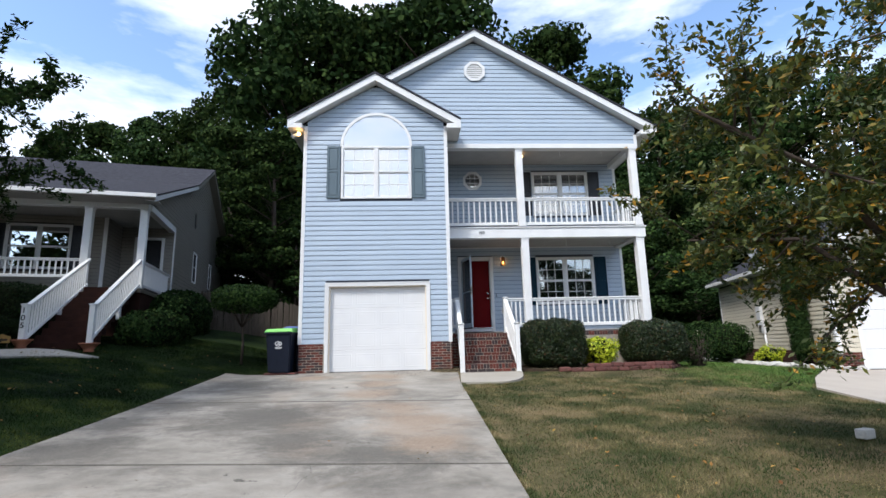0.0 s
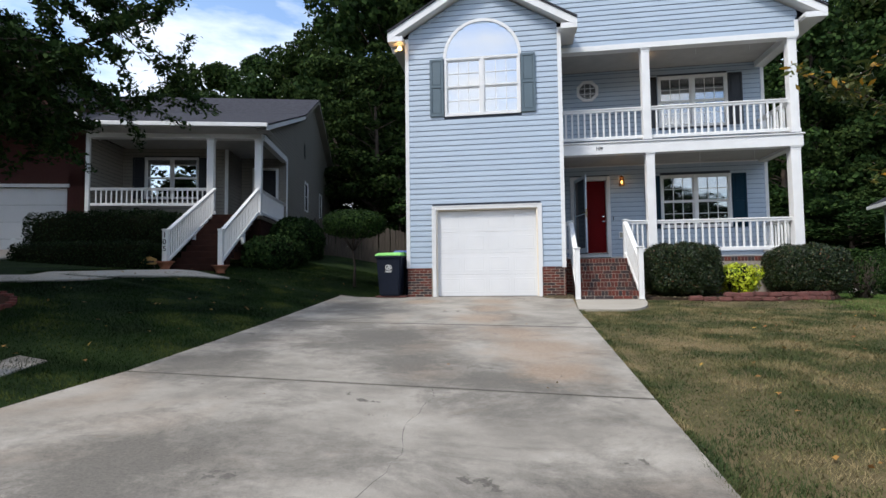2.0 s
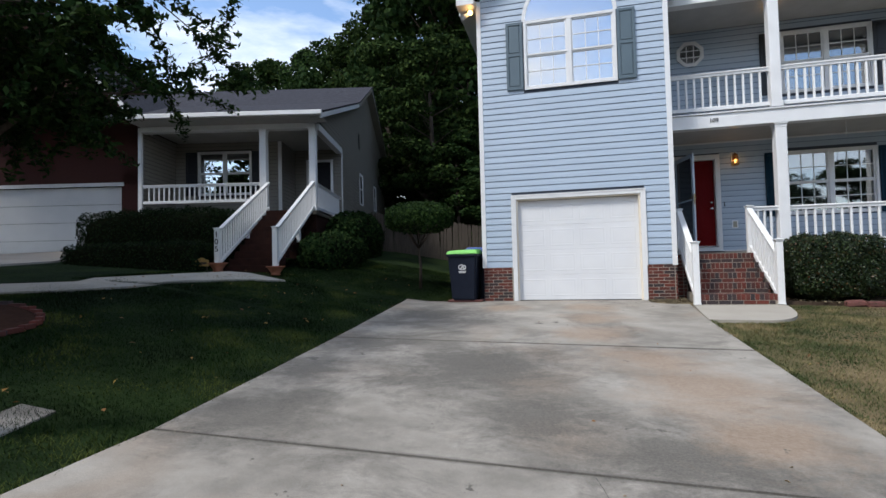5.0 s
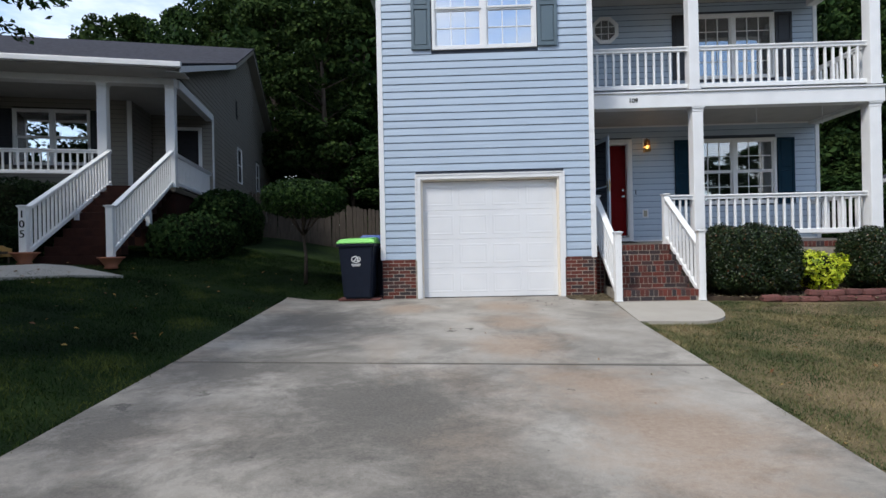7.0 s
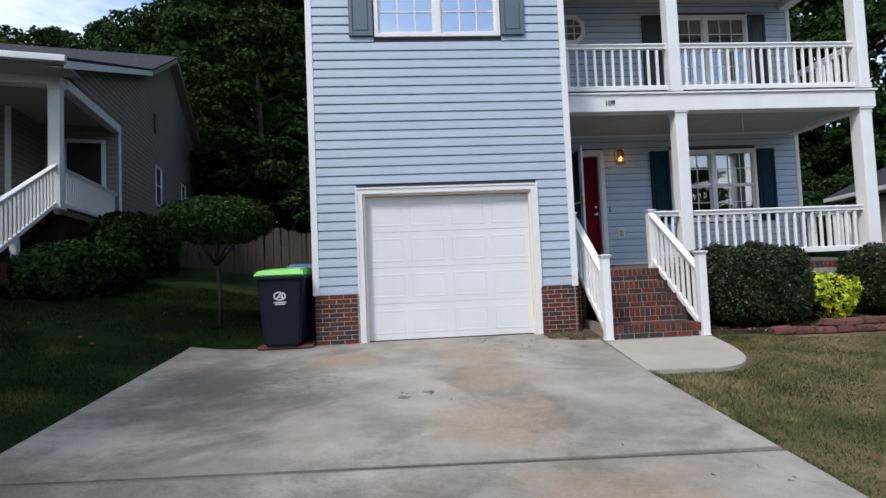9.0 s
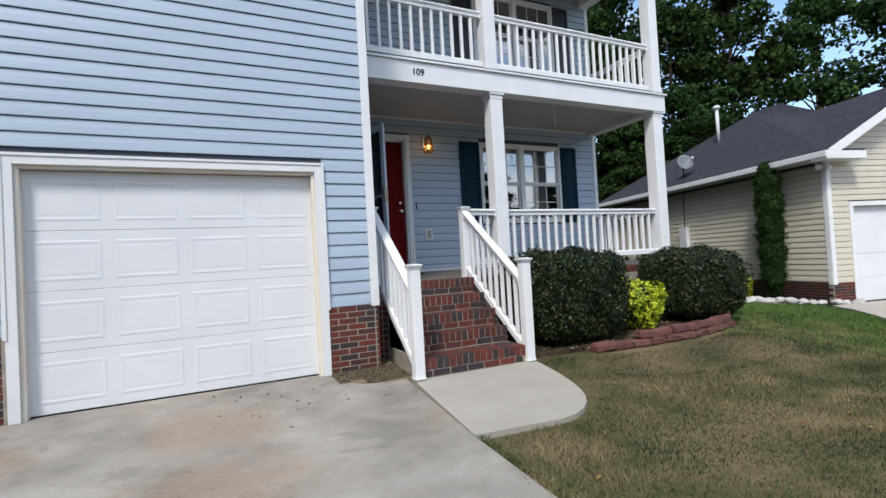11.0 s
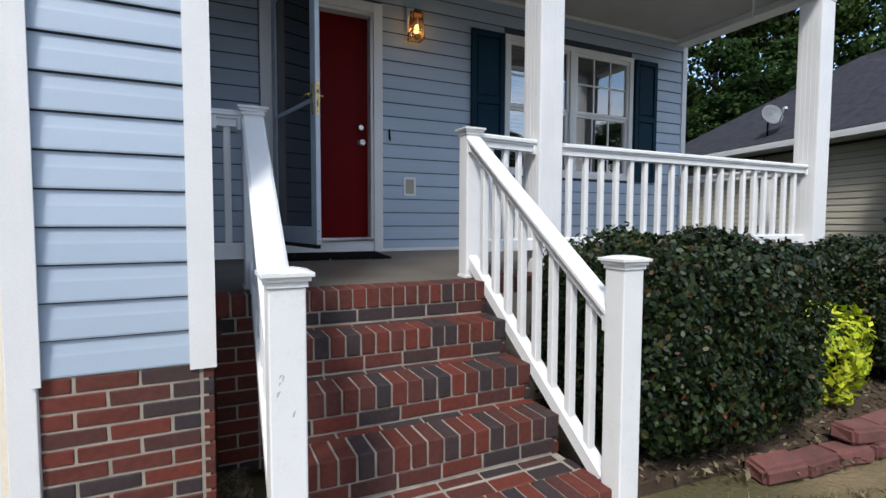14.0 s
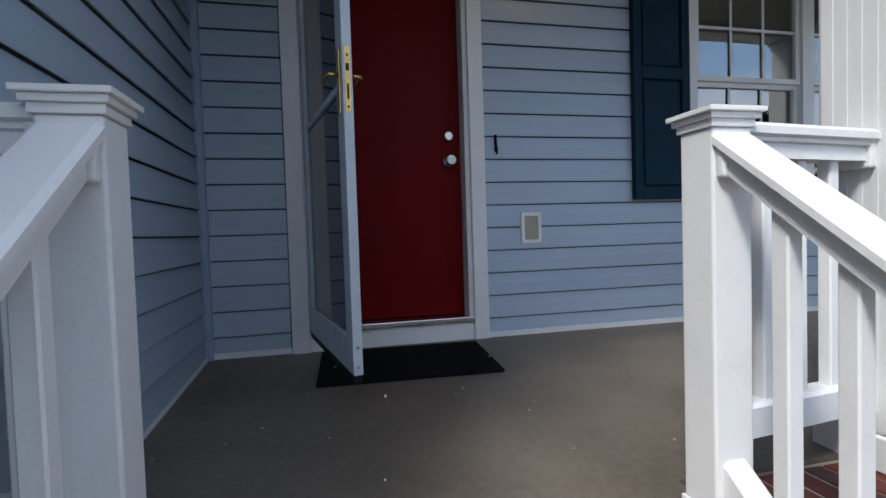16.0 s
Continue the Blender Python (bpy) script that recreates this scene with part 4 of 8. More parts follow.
part("cap_strip", B(W, 0.024, XR + 0.04, YP - 0.05, YP + 0.18, BAND1 - 0.018, BAND1 + 0.012, 0.003), M_white, band)
part("dark_flashing", B(W, 0.03, XR + 0.02, YP - 0.03, YP + 0.16, BAND1 + 0.013, BAND1 + 0.03), M_shutter_dark, band)
part("ceiling_moulding", B(W, 0.04, XR - 0.2, YB - 0.03, YB - 0.018, 3.565, 3.60), M_white, band)

col = (1.98, 2.30)
column(W, 2.212, 0.83, EDGE, 3.53, 0.205, "white square lower porch column beside the brick steps", "lower porch columns")
column(W, 5.545, 0.84, EDGE, 3.53, 0.22, "white square lower porch column at the porch corner", "lower porch columns")
column(W, 2.165, 0.825, 3.86, 6.20, 0.20, "white square upper porch column in the middle of the balcony", "upper porch columns")
column(W, 5.565, 0.82, 3.86, 6.20, 0.20, "white square upper porch column at the balcony corner", "upper porch columns")

# ---- garage door ----
gd = tagged(new("door_1"), "white panelled sectional garage door, closed", kind="structure")
bm = bmesh.new()
for q in ((-3.20, -3.115, 0.0, 2.235), (-0.625, -0.54, 0.0, 2.235), (-3.115, -0.625, 2.150, 2.235)):
    block(bm, W, q[0], q[1], -0.032, 0.0, q[2], q[3], 0, 0.004)
for q in ((-3.215, -3.185, 0.69, 2.247), (-0.555, -0.525, 0.69, 2.247), (-3.185, -0.555, 2.223, 2.247)):
    block(bm, W, q[0], q[1], -0.042, -0.033, q[2], q[3])
part("door_casing", bm, M_white, gd)
bm = bmesh.new()
for q in ((-3.115, -3.085, 0.0, 2.165), (-0.655, -0.625, 0.0, 2.165), (-3.085, -0.655, 2.125, 2.165)):
    block(bm, W, q[0], q[1], 0.001, 0.12, q[2], q[3])
part("jamb", bm, mat("yellowed_paint", (0.68, 0.58, 0.44), (0.74, 0.70, 0.62), rough=0.5, grain=3), gd, "yellowed jamb")
dz0, dz1, dx0, dx1 = 0.012, 2.12, -3.09, -0.65
sec = (dz1 - dz0) / 4
for k in range(4):
    a, b = dz0 + k * sec, dz0 + (k + 1) * sec - 0.0025
    s = part("door_section", B(W, dx0, dx1, 0.095, 0.135, a, b, 0.004), M_garage, gd)
    wx = (dx1 - dx0) / 4
    for i in range(4):
        bm = bmesh.new()
        x0, x1, z0, z1 = dx0 + i * wx + 0.05, dx0 + (i + 1) * wx - 0.05, a + 0.085, b - 0.085
        # an embossed panel: a moulding round a raised field
        o = [(x0, z0), (x1, z0), (x1, z1), (x0, z1)]
        def inset(d):
            return [(x0 + d, z0 + d), (x1 - d, z0 + d), (x1 - d, z1 - d), (x0 + d, z1 - d)]
        loops = [(inset(0), 0.0946), (inset(0.010), 0.0920), (inset(0.024), 0.0920), (inset(0.036), 0.094), (inset(0.046), 0.094), (inset(0.064), 0.0928)]
        rows = [[bm.verts.new(W.at(x, bb, z)) for x, z in pts] for pts, bb in loops]
        for p, q in zip(rows, rows[1:]):
            for j in range(4):
                bm.faces.new((p[j], p[(j + 1) % 4], q[(j + 1) % 4], q[j]))
        bm.faces.new(rows[-1])
        part("embossed_panel", bm, M_garage, s)
part("bottom_seal", B(W, dx0, dx1, 0.09, 0.13, 0.0, 0.012), M_black, gd)
# dark sheet in place of the unlit garage
tagged(mesh_ob("garage_dark_sheet", B(W, -3.3, -0.45, 0.20, 0.23, 0.0, 2.4), M_dark), "dark sheet for the unlit garage behind the door", kind="structure")

# ---- windows ----
win = window(W, WINW[0], WINW[1], WINW[2], WINW[3], "window_1", "white arched window pair with reflecting panes", cols=3, rows=2, glass=M_glass_arch, inside="none")
bm = bmesh.new()
N = 28
pts_o = [(cx + (R_arch + 0.03) * math.cos(math.pi * i / N), 5.97 + (R_arch + 0.03) * math.sin(math.pi * i / N)) for i in range(N + 1)]
pts_i = [(cx + (R_arch - 0.045) * math.cos(math.pi * i / N), 5.97 + (R_arch - 0.045) * math.sin(math.pi * i / N)) for i in range(N + 1)]
for i in range(N):
    a, b, c, d = pts_o[i], pts_o[i + 1], pts_i[i + 1], pts_i[i]
    hexa(bm, [W.at(a[0], -0.035, a[1]), W.at(b[0], -0.035, b[1]), W.at(c[0], -0.035, c[1]), W.at(d[0], -0.035, d[1]),
              W.at(a[0], 0.03, a[1]), W.at(b[0], 0.03, b[1]), W.at(c[0], 0.03, c[1]), W.at(d[0], 0.03, d[1])])
part("arch_frame", bm, M_white, win)
bm = bmesh.new()
prism(bm, W, pts_i, -0.016, -0.012)
part("arch_pane", bm, M_glass_arch, win)
bm = bmesh.new()
prism(bm, W, pts_i, -0.010, -0.003)
part("arch_shade", bm, M_curtain, win)
part("curtain_panel", B(W, WINW[0] + .06, WINW[1] - .06, 0.09, 0.10, 5.2, 5.95), M_curtain, win)
window(fb, *WIN_D, "window_2", "white double-hung window pair with grilles and blinds", cols=3, rows=2)
window(fb, *WIN_U, "window_3", "white double-hung window pair with grilles above the balcony", cols=3, rows=2)
for z0, z1, q in ((4.50, 5.96, 0),):
    shutter(W, -3.225, -2.875, z0, z1, M_shutter, "slate grey-blue panelled shutter beside the arched window")
    shutter(W, -0.955, -0.605, z0, z1, M_shutter, "slate grey-blue panelled shutter beside the arched window")
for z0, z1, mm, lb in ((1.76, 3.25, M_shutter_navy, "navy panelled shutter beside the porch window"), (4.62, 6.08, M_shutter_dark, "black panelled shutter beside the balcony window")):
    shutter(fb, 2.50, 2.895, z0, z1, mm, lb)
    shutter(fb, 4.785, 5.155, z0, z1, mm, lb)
octw = tagged(new("window_4"), "small white octagonal window with a grille", kind="structure")
def octagon(f, r, z, rad, n=8):
    return [(r + rad * math.cos(math.pi / n + 2 * math.pi * i / n), z + rad * math.sin(math.pi / n + 2 * math.pi * i / n)) for i in range(n)]
def oct_ring(bm, f, r, z, ro, ri, b0, b1, n=8):
    o, q = octagon(f, r, z, ro, n), octagon(f, r, z, ri, n)
    for i in range(n):
        j = (i + 1) % n
        hexa(bm, [f.at(o[i][0], b0, o[i][1]), f.at(o[j][0], b0, o[j][1]), f.at(q[j][0], b0, q[j][1]), f.at(q[i][0], b0, q[i][1]),
                  f.at(o[i][0], b1, o[i][1]), f.at(o[j][0], b1, o[j][1]), f.at(q[j][0], b1, q[j][1]), f.at(q[i][0], b1, q[i][1])])
bm = bmesh.new()
oct_ring(bm, fb, 0.99, 5.80, 0.325, 0.245, -0.05, -0.005)
part("window_frame", bm, M_white, octw)
bm = bmesh.new()
for k in (-0.08, 0.08):
    block(bm, fb, 0.99 + k - 0.008, 0.99 + k + 0.008, -0.034, -0.026, 5.80 - 0.225, 5.80 + 0.225)
    block(bm, fb, 0.99 - 0.225, 0.99 + 0.225, -0.036, -0.024, 5.80 + k - 0.008, 5.80 + k + 0.008)
part("grille", bm, M_white, octw)
bm = bmesh.new()
prism(bm, fb, octagon(fb, 0.99, 5.80, 0.25), -0.022, -0.019)
part("pane", bm, M_glass, octw)
# black sheet close behind the pane, for the darkness inside
bm = bmesh.new()
prism(bm, fb, octagon(fb, 0.99, 5.80, 0.25), -0.0185, -0.0182)
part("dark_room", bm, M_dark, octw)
vent = thing("gable_vent", "white octagonal louvred vent high on the main gable", "vent")
fp = F(0, YP)
bm = bmesh.new()
oct_ring(bm, fp, 0.95, 8.64, 0.335, 0.245, -0.055, -0.012)
part("frame", bm, M_white, vent)
bm = bmesh.new()
prism(bm, fp, octagon(fp, 0.95, 8.64, 0.25), -0.02, -0.016)
part("backing", bm, M_soffit, vent)
for k in range(7):
    z = 8.64 - 0.195 + k * 0.063
    h = min(0.24, 0.24 * 1.0 if abs(z - 8.62) < 0.12 else 0.24 - (abs(z + 0.02 - 8.64) - 0.09) * 0.95)
    bm = bmesh.new()
    hexa(bm, [fp.at(0.95 - h, -0.045, z), fp.at(0.95 + h, -0.045, z), fp.at(0.95 + h, -0.021, z + 0.04), fp.at(0.95 - h, -0.021, z + 0.04),
              fp.at(0.95 - h, -0.045, z + 0.012), fp.at(0.95 + h, -0.045, z + 0.012), fp.at(0.95 + h, -0.021, z + 0.052), fp.at(0.95 - h, -0.021, z + 0.052)])
    part("slat", bm, M_white, vent)

# ---- front door and storm door ----
fd = tagged(new("door_2"), "dark red six-panel front door in a white frame", kind="structure")
bm = bmesh.new()
for q in ((0.437, 0.53, FLOOR, 3.30), (1.45, 1.537, FLOOR, 3.30), (0.53, 1.45, 3.215, 3.30)):
    block(bm, fb, q[0], q[1], -0.045, 0.02, q[2], q[3], 0, 0.004)
part("door_casing", bm, M_white, fd)
bm = bmesh.new()
for q in ((0.53, 0.555, 1.10, 3.215), (1.425, 1.45, 1.10, 3.215), (0.555, 1.425, 3.185, 3.215)):
    block(bm, fb, q[0], q[1], -0.02, 0.13, q[2], q[3])
part("jamb", bm, M_white, fd)
part("riser_board", B(fb, 0.53, 1.45, -0.03, 0.10, FLOOR, 1.075, 0.003), M_white, fd)
part("threshold", B(fb, 0.53, 1.45, -0.05, 0.10, 1.075, 1.105, 0.004), M_chrome, fd)
leaf = part("door_leaf", B(fb, 0.558, 1.422, 0.075, 0.118, 1.108, 3.183, 0.002), M_red, fd)
for x0, x1 in ((0.66, 0.93), (1.05, 1.32)):
    for z0, z1 in ((1.30, 1.92), (2.10, 2.72), (2.83, 3.05)):
        bm = bmesh.new()
        loops = [(0, 0.0745), (0.012, 0.083), (0.03, 0.083), (0.055, 0.076)]
        rows = [[bm.verts.new(fb.at(x, bb, z)) for x, z in ((x0 + d, z0 + d), (x1 - d, z0 + d), (x1 - d, z1 - d), (x0 + d, z1 - d))] for d, bb in loops]
        for p, q in zip(rows, rows[1:]):
            for j in range(4):
                bm.faces.new((p[j], p[(j + 1) % 4], q[(j + 1) % 4], q[j]))
        bm.faces.new(rows[-1])
        part("panel_moulding", bm, M_red, leaf)
bm = bmesh.new()
lathe(bm, F(1.352, YB + 0.075, 2.01), 0, 0, [(0.036, 0.0), (0.036, -0.008), (0.014, -0.012), (0.014, -0.035), (0.026, -0.045), (0.031, -0.06), (0.026, -0.072)], 16, "b")
part("door_knob", bm, M_chrome, fd)
bm = bmesh.new()
lathe(bm, F(1.352, YB + 0.075, 2.155), 0, 0, [(0.030, 0.0), (0.030, -0.012), (0.022, -0.022)], 16, "b")
part("deadbolt", bm, M_chrome, fd)

# the storm door stands open, hinged on its own side
HX, HY = 0.55, YB - 0.05
EX, EY = 0.735, 1.50
fs = F(HX, HY, 0, math.degrees(math.atan2(EY - HY, EX - HX)))
sd = thing("storm_door", "grey-blue full-glass storm door standing open before the red door", "storm door")
SW = math.hypot(EX - HX, EY - HY)
SZ0, SZ1 = 1.09, 3.19
part("hinge_stile", B(fs, 0.0, 0.085, -0.018, 0.018, SZ0, SZ1, 0.003), M_alu, sd)
part("latch_stile", B(fs, SW - 0.095, SW, -0.018, 0.018, SZ0, SZ1, 0.003), M_alu, sd)
part("top_rail", B(fs, 0.085, SW - 0.095, -0.018, 0.018, SZ1 - 0.09, SZ1, 0.003), M_alu, sd)
part("bottom_rail", B(fs, 0.085, SW - 0.095, -0.018, 0.018, SZ0, SZ0 + 0.13, 0.003), M_alu, sd)
part("middle_bar", B(fs, 0.085, SW - 0.095, -0.012, 0.012, 2.13, 2.16, 0.003), M_alu, sd)
part("door_sweep", B(fs, 0.01, SW - 0.005, -0.014, 0.014, SZ0 - 0.03, SZ0), M_black, sd)
part("pane", B(fs, 0.085, SW - 0.095, -0.002, 0.002, SZ0 + 0.13, SZ1 - 0.09), M_glass_storm, sd)
lp = part("lock_plate", B(fs, SW, SW + 0.002, -0.010, 0.010, 2.03, 2.26), M_brass, sd)
bm = bmesh.new()
for a, b, c in ((2.175, 2.20, 0.006), (2.075, 2.13, 0.0035), (2.225, 2.235, 0.003), (2.045, 2.053, 0.003)):
    block(bm, fs, SW + 0.002, SW + 0.003, -c, c, a, b)
part("slot_mark", bm, M_dark, lp)
bm = bmesh.new()
tube(bm, [fs.at(0.02, 0.11, 2.235), fs.at(0.20, 0.085, 2.235), fs.at(0.21, 0.085, 2.235), fs.at(0.55, 0.045, 2.235)], [0.006, 0.006, 0.016, 0.016], 10)
part("door_closer", bm, M_shutter, sd)
for z in (1.12, 1.19, 2.95, 3.08):
    bm = bmesh.new()
    lathe(bm, F(*fs.at(SW, 0, z), fs.turn - 90 + 180), 0, 0, [(0.006, 0.0), (0.006, -0.002)], 10, "b")
    part("screw", bm, M_chrome, sd)
part("handle_plate", B(fs, SW - 0.06, SW - 0.03, -0.024, -0.0185, 2.03, 2.26, 0.002), M_brass, sd)
bm = bmesh.new()
tube(bm, [fs.at(SW - 0.045, -0.02, 2.17), fs.at(SW - 0.045, -0.055, 2.17), fs.at(SW - 0.05, -0.062, 2.17), fs.at(SW - 0.14, -0.062, 2.165)], 0.008)
part("lever", bm, M_brass, sd)
bm = bmesh.new()
tube(bm, [fs.at(SW - 0.045, 0.02, 2.17), fs.at(SW - 0.045, 0.055, 2.17), fs.at(SW - 0.05, 0.062, 2.17), fs.at(SW - 0.12, 0.062, 2.165)], 0.008)
part("lever", bm, M_brass, sd)

# ---- porch railings, newels ----
NL, NR, NY = 0.207, 1.574, -0.60
WZ = -0.045
capped_post("newel_post", W, NL, NY, WZ, 1.125, 0.108, "scuffed white capped newel post at the foot of the steps")
nl = bpy.data.objects["newel_post"]
sr = random.Random(8)
for k in range(5):
    bm = bmesh.new()
    x0, z0 = NL - 0.025 + sr.uniform(-0.012, 0.035), 0.74 + sr.uniform(-0.09, 0.07)
    pts = [(x0, z0), (x0 + sr.uniform(0.002, 0.006), z0 + 0.002), (x0 + sr.uniform(0.006, 0.016), z0 + sr.uniform(0.012, 0.035)), (x0 + 0.002, z0 + sr.uniform(0.008, 0.02))]
    bm.faces.new([bm.verts.new((x, NY - 0.0546, z)) for x, z in pts])
    part("scuff_mark", bm, M_stone_grey, nl, "grey scuff")
capped_post("newel_post", W, NR, NY, WZ, 1.125, 0.108, "white capped newel post at the steps' foot by the hedge")
capped_post("newel_post", W, 0.230, 0.722, EDGE, 1.872, 0.106, "white capped newel post at the porch edge beside the wing")
capped_post("newel_post", W, 1.555, 0.722, EDGE, 1.872, 0.106, "white capped newel post at the porch edge beside the column")
railing((NL, NY + 0.054, 0.015), (0.230, 0.669, 0.92), 0.04, 0.885, "white sloping stair railing beside the blue wing wall", "stair_railing", "stair railings", 0.135, 0.04)
railing((NR, NY + 0.054, 0.015), (1.555, 0.669, 0.92), 0.04, 0.885, "white sloping stair railing beside the hedge", "stair_railing", "stair railings", 0.135, 0.04)
railing((1.608, 0.75, FLOOR), (2.105, 0.81, FLOOR), 0.09, 0.87, "short white railing between newel and column", space=0.12)
railing((0.03, 0.735, FLOOR), (0.177, 0.735, FLOOR), 0.09, 0.87, "short white railing between newel and blue wall", space=0.08)
railing((2.315, 0.85, FLOOR), (5.445, 0.85, FLOOR), 0.09, 0.87, "white lower porch front railing above the hedge", space=0.155, wid=0.04)
railing((5.55, 0.935, FLOOR), (5.55, YB - 0.02, FLOOR), 0.09, 0.87, "white lower porch side railing", space=0.155, wid=0.04)
railing((0.03, 0.84, 3.86), (2.063, 0.84, 3.86), 0.06, 0.87, "white balcony front railing beside the wing", space=0.155, wid=0.04)
railing((2.267, 0.84, 3.86), (5.463, 0.84, 3.86), 0.06, 0.87, "white balcony front railing before the window", space=0.155, wid=0.04)
railing((5.565, 0.922, 3.86), (5.565, YB - 0.02, 3.86), 0.06, 0.87, "white balcony side railing", space=0.155, wid=0.04)

# ---- the house on the left: taupe siding over a raised porch ----
LH = F(-9.80, 3.6, 0.0, 13)
lf, lz = 2.62, 5.42
hl = tagged(new("neighbour_house_taupe"), "single-storey taupe lap-sided house with a raised front porch", kind="structure")
# dark behind the taupe laps, to paint the shade in their gaps
M_tsheath = mat("taupe_gap_shade", (0.05, 0.045, 0.04), rough=0.9)
ZS = [(-0.86, 5.52), (5.65, 7.95), (9.45, 10.0), (16.5, 7.0)]


def rake_z(b):
    for (b0, z0), (b1, z1) in zip(ZS, ZS[1:]):
        if b <= b1:
            return z0 + (z1 - z0) * (b - b0) / (b1 - b0)
    return ZS[-1][1]


LS = F(LH.at(0.15, 0, 0).x, LH.at(0.15, 0, 0).y, 0.0, 13 + 90)
def side_span(z):
    """Ends of a lap on the side wall, whose top follows the roof."""
    zz = z + 0.22
    b0 = 3.5 if zz < rake_z(3.5) else (5.65 - (7.95 - zz) / 0.373 if zz < 7.95 else 9.45 - (10.0 - zz) / 0.54)
    if 5.42 < z < rake_z(3.5) - 0.2:
        b0 = max(0.0, -0.86 + (zz - 5.52) / 0.373)
    b1 = 16.0 if zz < rake_z(16.0) else 9.45 + (10.0 - zz) / 0.4255
    return b0, b1
bm = bmesh.new()
prism(bm, LS, [(3.5, 0.5), (16.0, 0.5), (16.0, rake_z(16) - 0.15), (9.45, 9.85), (5.65, 7.8), (0.0, rake_z(0) - 0.15), (0.0, 5.5), (3.5, 5.5)], 0.006, 0.14)
part("side_sheathing", bm, M_tsheath, hl)
siding(hl, LS, side_span, 2.55, 9.8, [(7.25, 8.1, 3.75, 5.2), (11.5, 12.3, 3.9, 5.3), (7.1, 7.45, 6.4, 6.95)], M_taupe, 0.15)
part("corner_trim", B(LH, 0.14, 0.18, 3.46, 3.56, 2.5, 5.42), M_white, hl)
part("porch_soffit_beam", B(LH, -5.45, 0.12, -0.14, 0.14, 5.24, 5.46, 0.004), M_white, hl)
part("porch_side_beam", B(LH, -0.05, 0.17, 0.14, 3.5, 5.24, 5.46, 0.004), M_white, hl)
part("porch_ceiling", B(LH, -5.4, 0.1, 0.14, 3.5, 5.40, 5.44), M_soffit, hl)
part("porch_floor", B(LH, -5.5, 0.12, -0.12, 3.5, lf - 0.12, lf), M_porch, hl)
part("porch_foundation", B(LH, -5.45, 0.08, -0.02, 3.5, 0.0, lf - 0.12), M_brick_shade, hl)
part("side_foundation", B(LH, -0.1, 0.10, 3.5, 16.0, -0.2, 2.55), M_brick_shade, hl)
bw = F(LH.at(0, 2.0, 0).x, LH.at(0, 2.0, 0).y, 0, 13)
bm = bmesh.new()
for q in ((-5.7, -4.7, lf, lz), (-2.75, -1.7, lf, lz), (-4.7, -2.75, lf, 3.5), (-4.7, -2.75, 5.08, lz)):
    block(bm, bw, q[0], q[1], 0.002, 0.14, q[2], q[3])
part("front_sheathing", bm, M_tsheath, hl)
siding(hl, bw, lambda z: (-5.6, -1.80), lf, lz, [(-4.72, -2.74, 3.48, 5.1)], M_taupe)
part("corner_trim", B(bw, -1.80, -1.68, -0.022, 0.02, lf, lz), M_white, hl)
ent = F(LH.at(-1.68, 2.0, 0).x, LH.at(-1.68, 2.0, 0).y, 0, 13 + 90)
siding(hl, ent, lambda z: (0.0, 1.5), lf, lz, [], M_taupe)
part("entry_side_sheathing", B(LH, -1.80, -1.685, 2.02, 3.5, lf, lz), M_tsheath, hl)
bd = F(LH.at(0, 3.5, 0).x, LH.at(0, 3.5, 0).y, 0, 13)
siding(hl, bd, lambda z: (-1.66, 0.14), lf, lz, [(-1.18, -0.22, 0, 4.95)], M_taupe)
part("entry_sheathing", B(bd, -1.68, 0.1, 0.15, 0.2, lf, lz), M_tsheath, hl)
lend = F(LH.at(-5.5, 0, 0).x, LH.at(-5.5, 0, 0).y, 0, 13 + 90)
siding(hl, lend, lambda z: (0.1, 2.0), lf, lz, [], M_taupe)
part("left_end_sheathing", B(LH, -5.62, -5.505, 0.0, 2.1, 0.5, lz), M_tsheath, hl)
part("corner_trim", B(LH, -5.60, -5.48, -0.02, 0.06, 2.5, lz), M_white, hl)
ld = tagged(new("door_3"), "dark glazed entry door in a white frame", kind="structure")
bm = bmesh.new()
for q in ((-1.22, -1.12, lf, 5.02), (-0.28, -0.18, lf, 5.02), (-1.12, -0.28, 4.93, 5.02)):
    block(bm, bd, q[0], q[1], -0.04, 0.05, q[2], q[3])
part("door_casing", bm, M_white, ld)
part("door_leaf", B(bd, -1.12, -0.28, 0.06, 0.10, lf, 4.93), M_dark, ld)
window(bw, -4.70, -2.76, 3.50, 5.08, "window_5", "white double-hung window pair behind the neighbour's porch", 1, 1, M_glass_arch, "blind")
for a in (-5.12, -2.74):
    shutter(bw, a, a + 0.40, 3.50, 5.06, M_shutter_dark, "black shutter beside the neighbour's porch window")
window(LS, 7.25, 8.10, 3.75, 5.20, "window_6", "narrow white sash window in the taupe side wall", 1, 1, M_glass, "none", two=False)
window(LS, 11.5, 12.3, 3.9, 5.3, "window_7", "narrow white sash window in the taupe side wall", 1, 1, M_glass, "none", two=False)
lv = thing("gable_vent", "small dark louvred vent in the taupe side wall", "vent")
part("frame", B(LS, 7.12, 7.44, -0.04, -0.005, 6.42, 6.92, 0.01), M_dark, lv)
for k in range(6):
    part("slat", B(LS, 7.14, 7.42, -0.052, -0.04, 6.45 + k * 0.08, 6.49 + k * 0.08), M_taupe, lv)
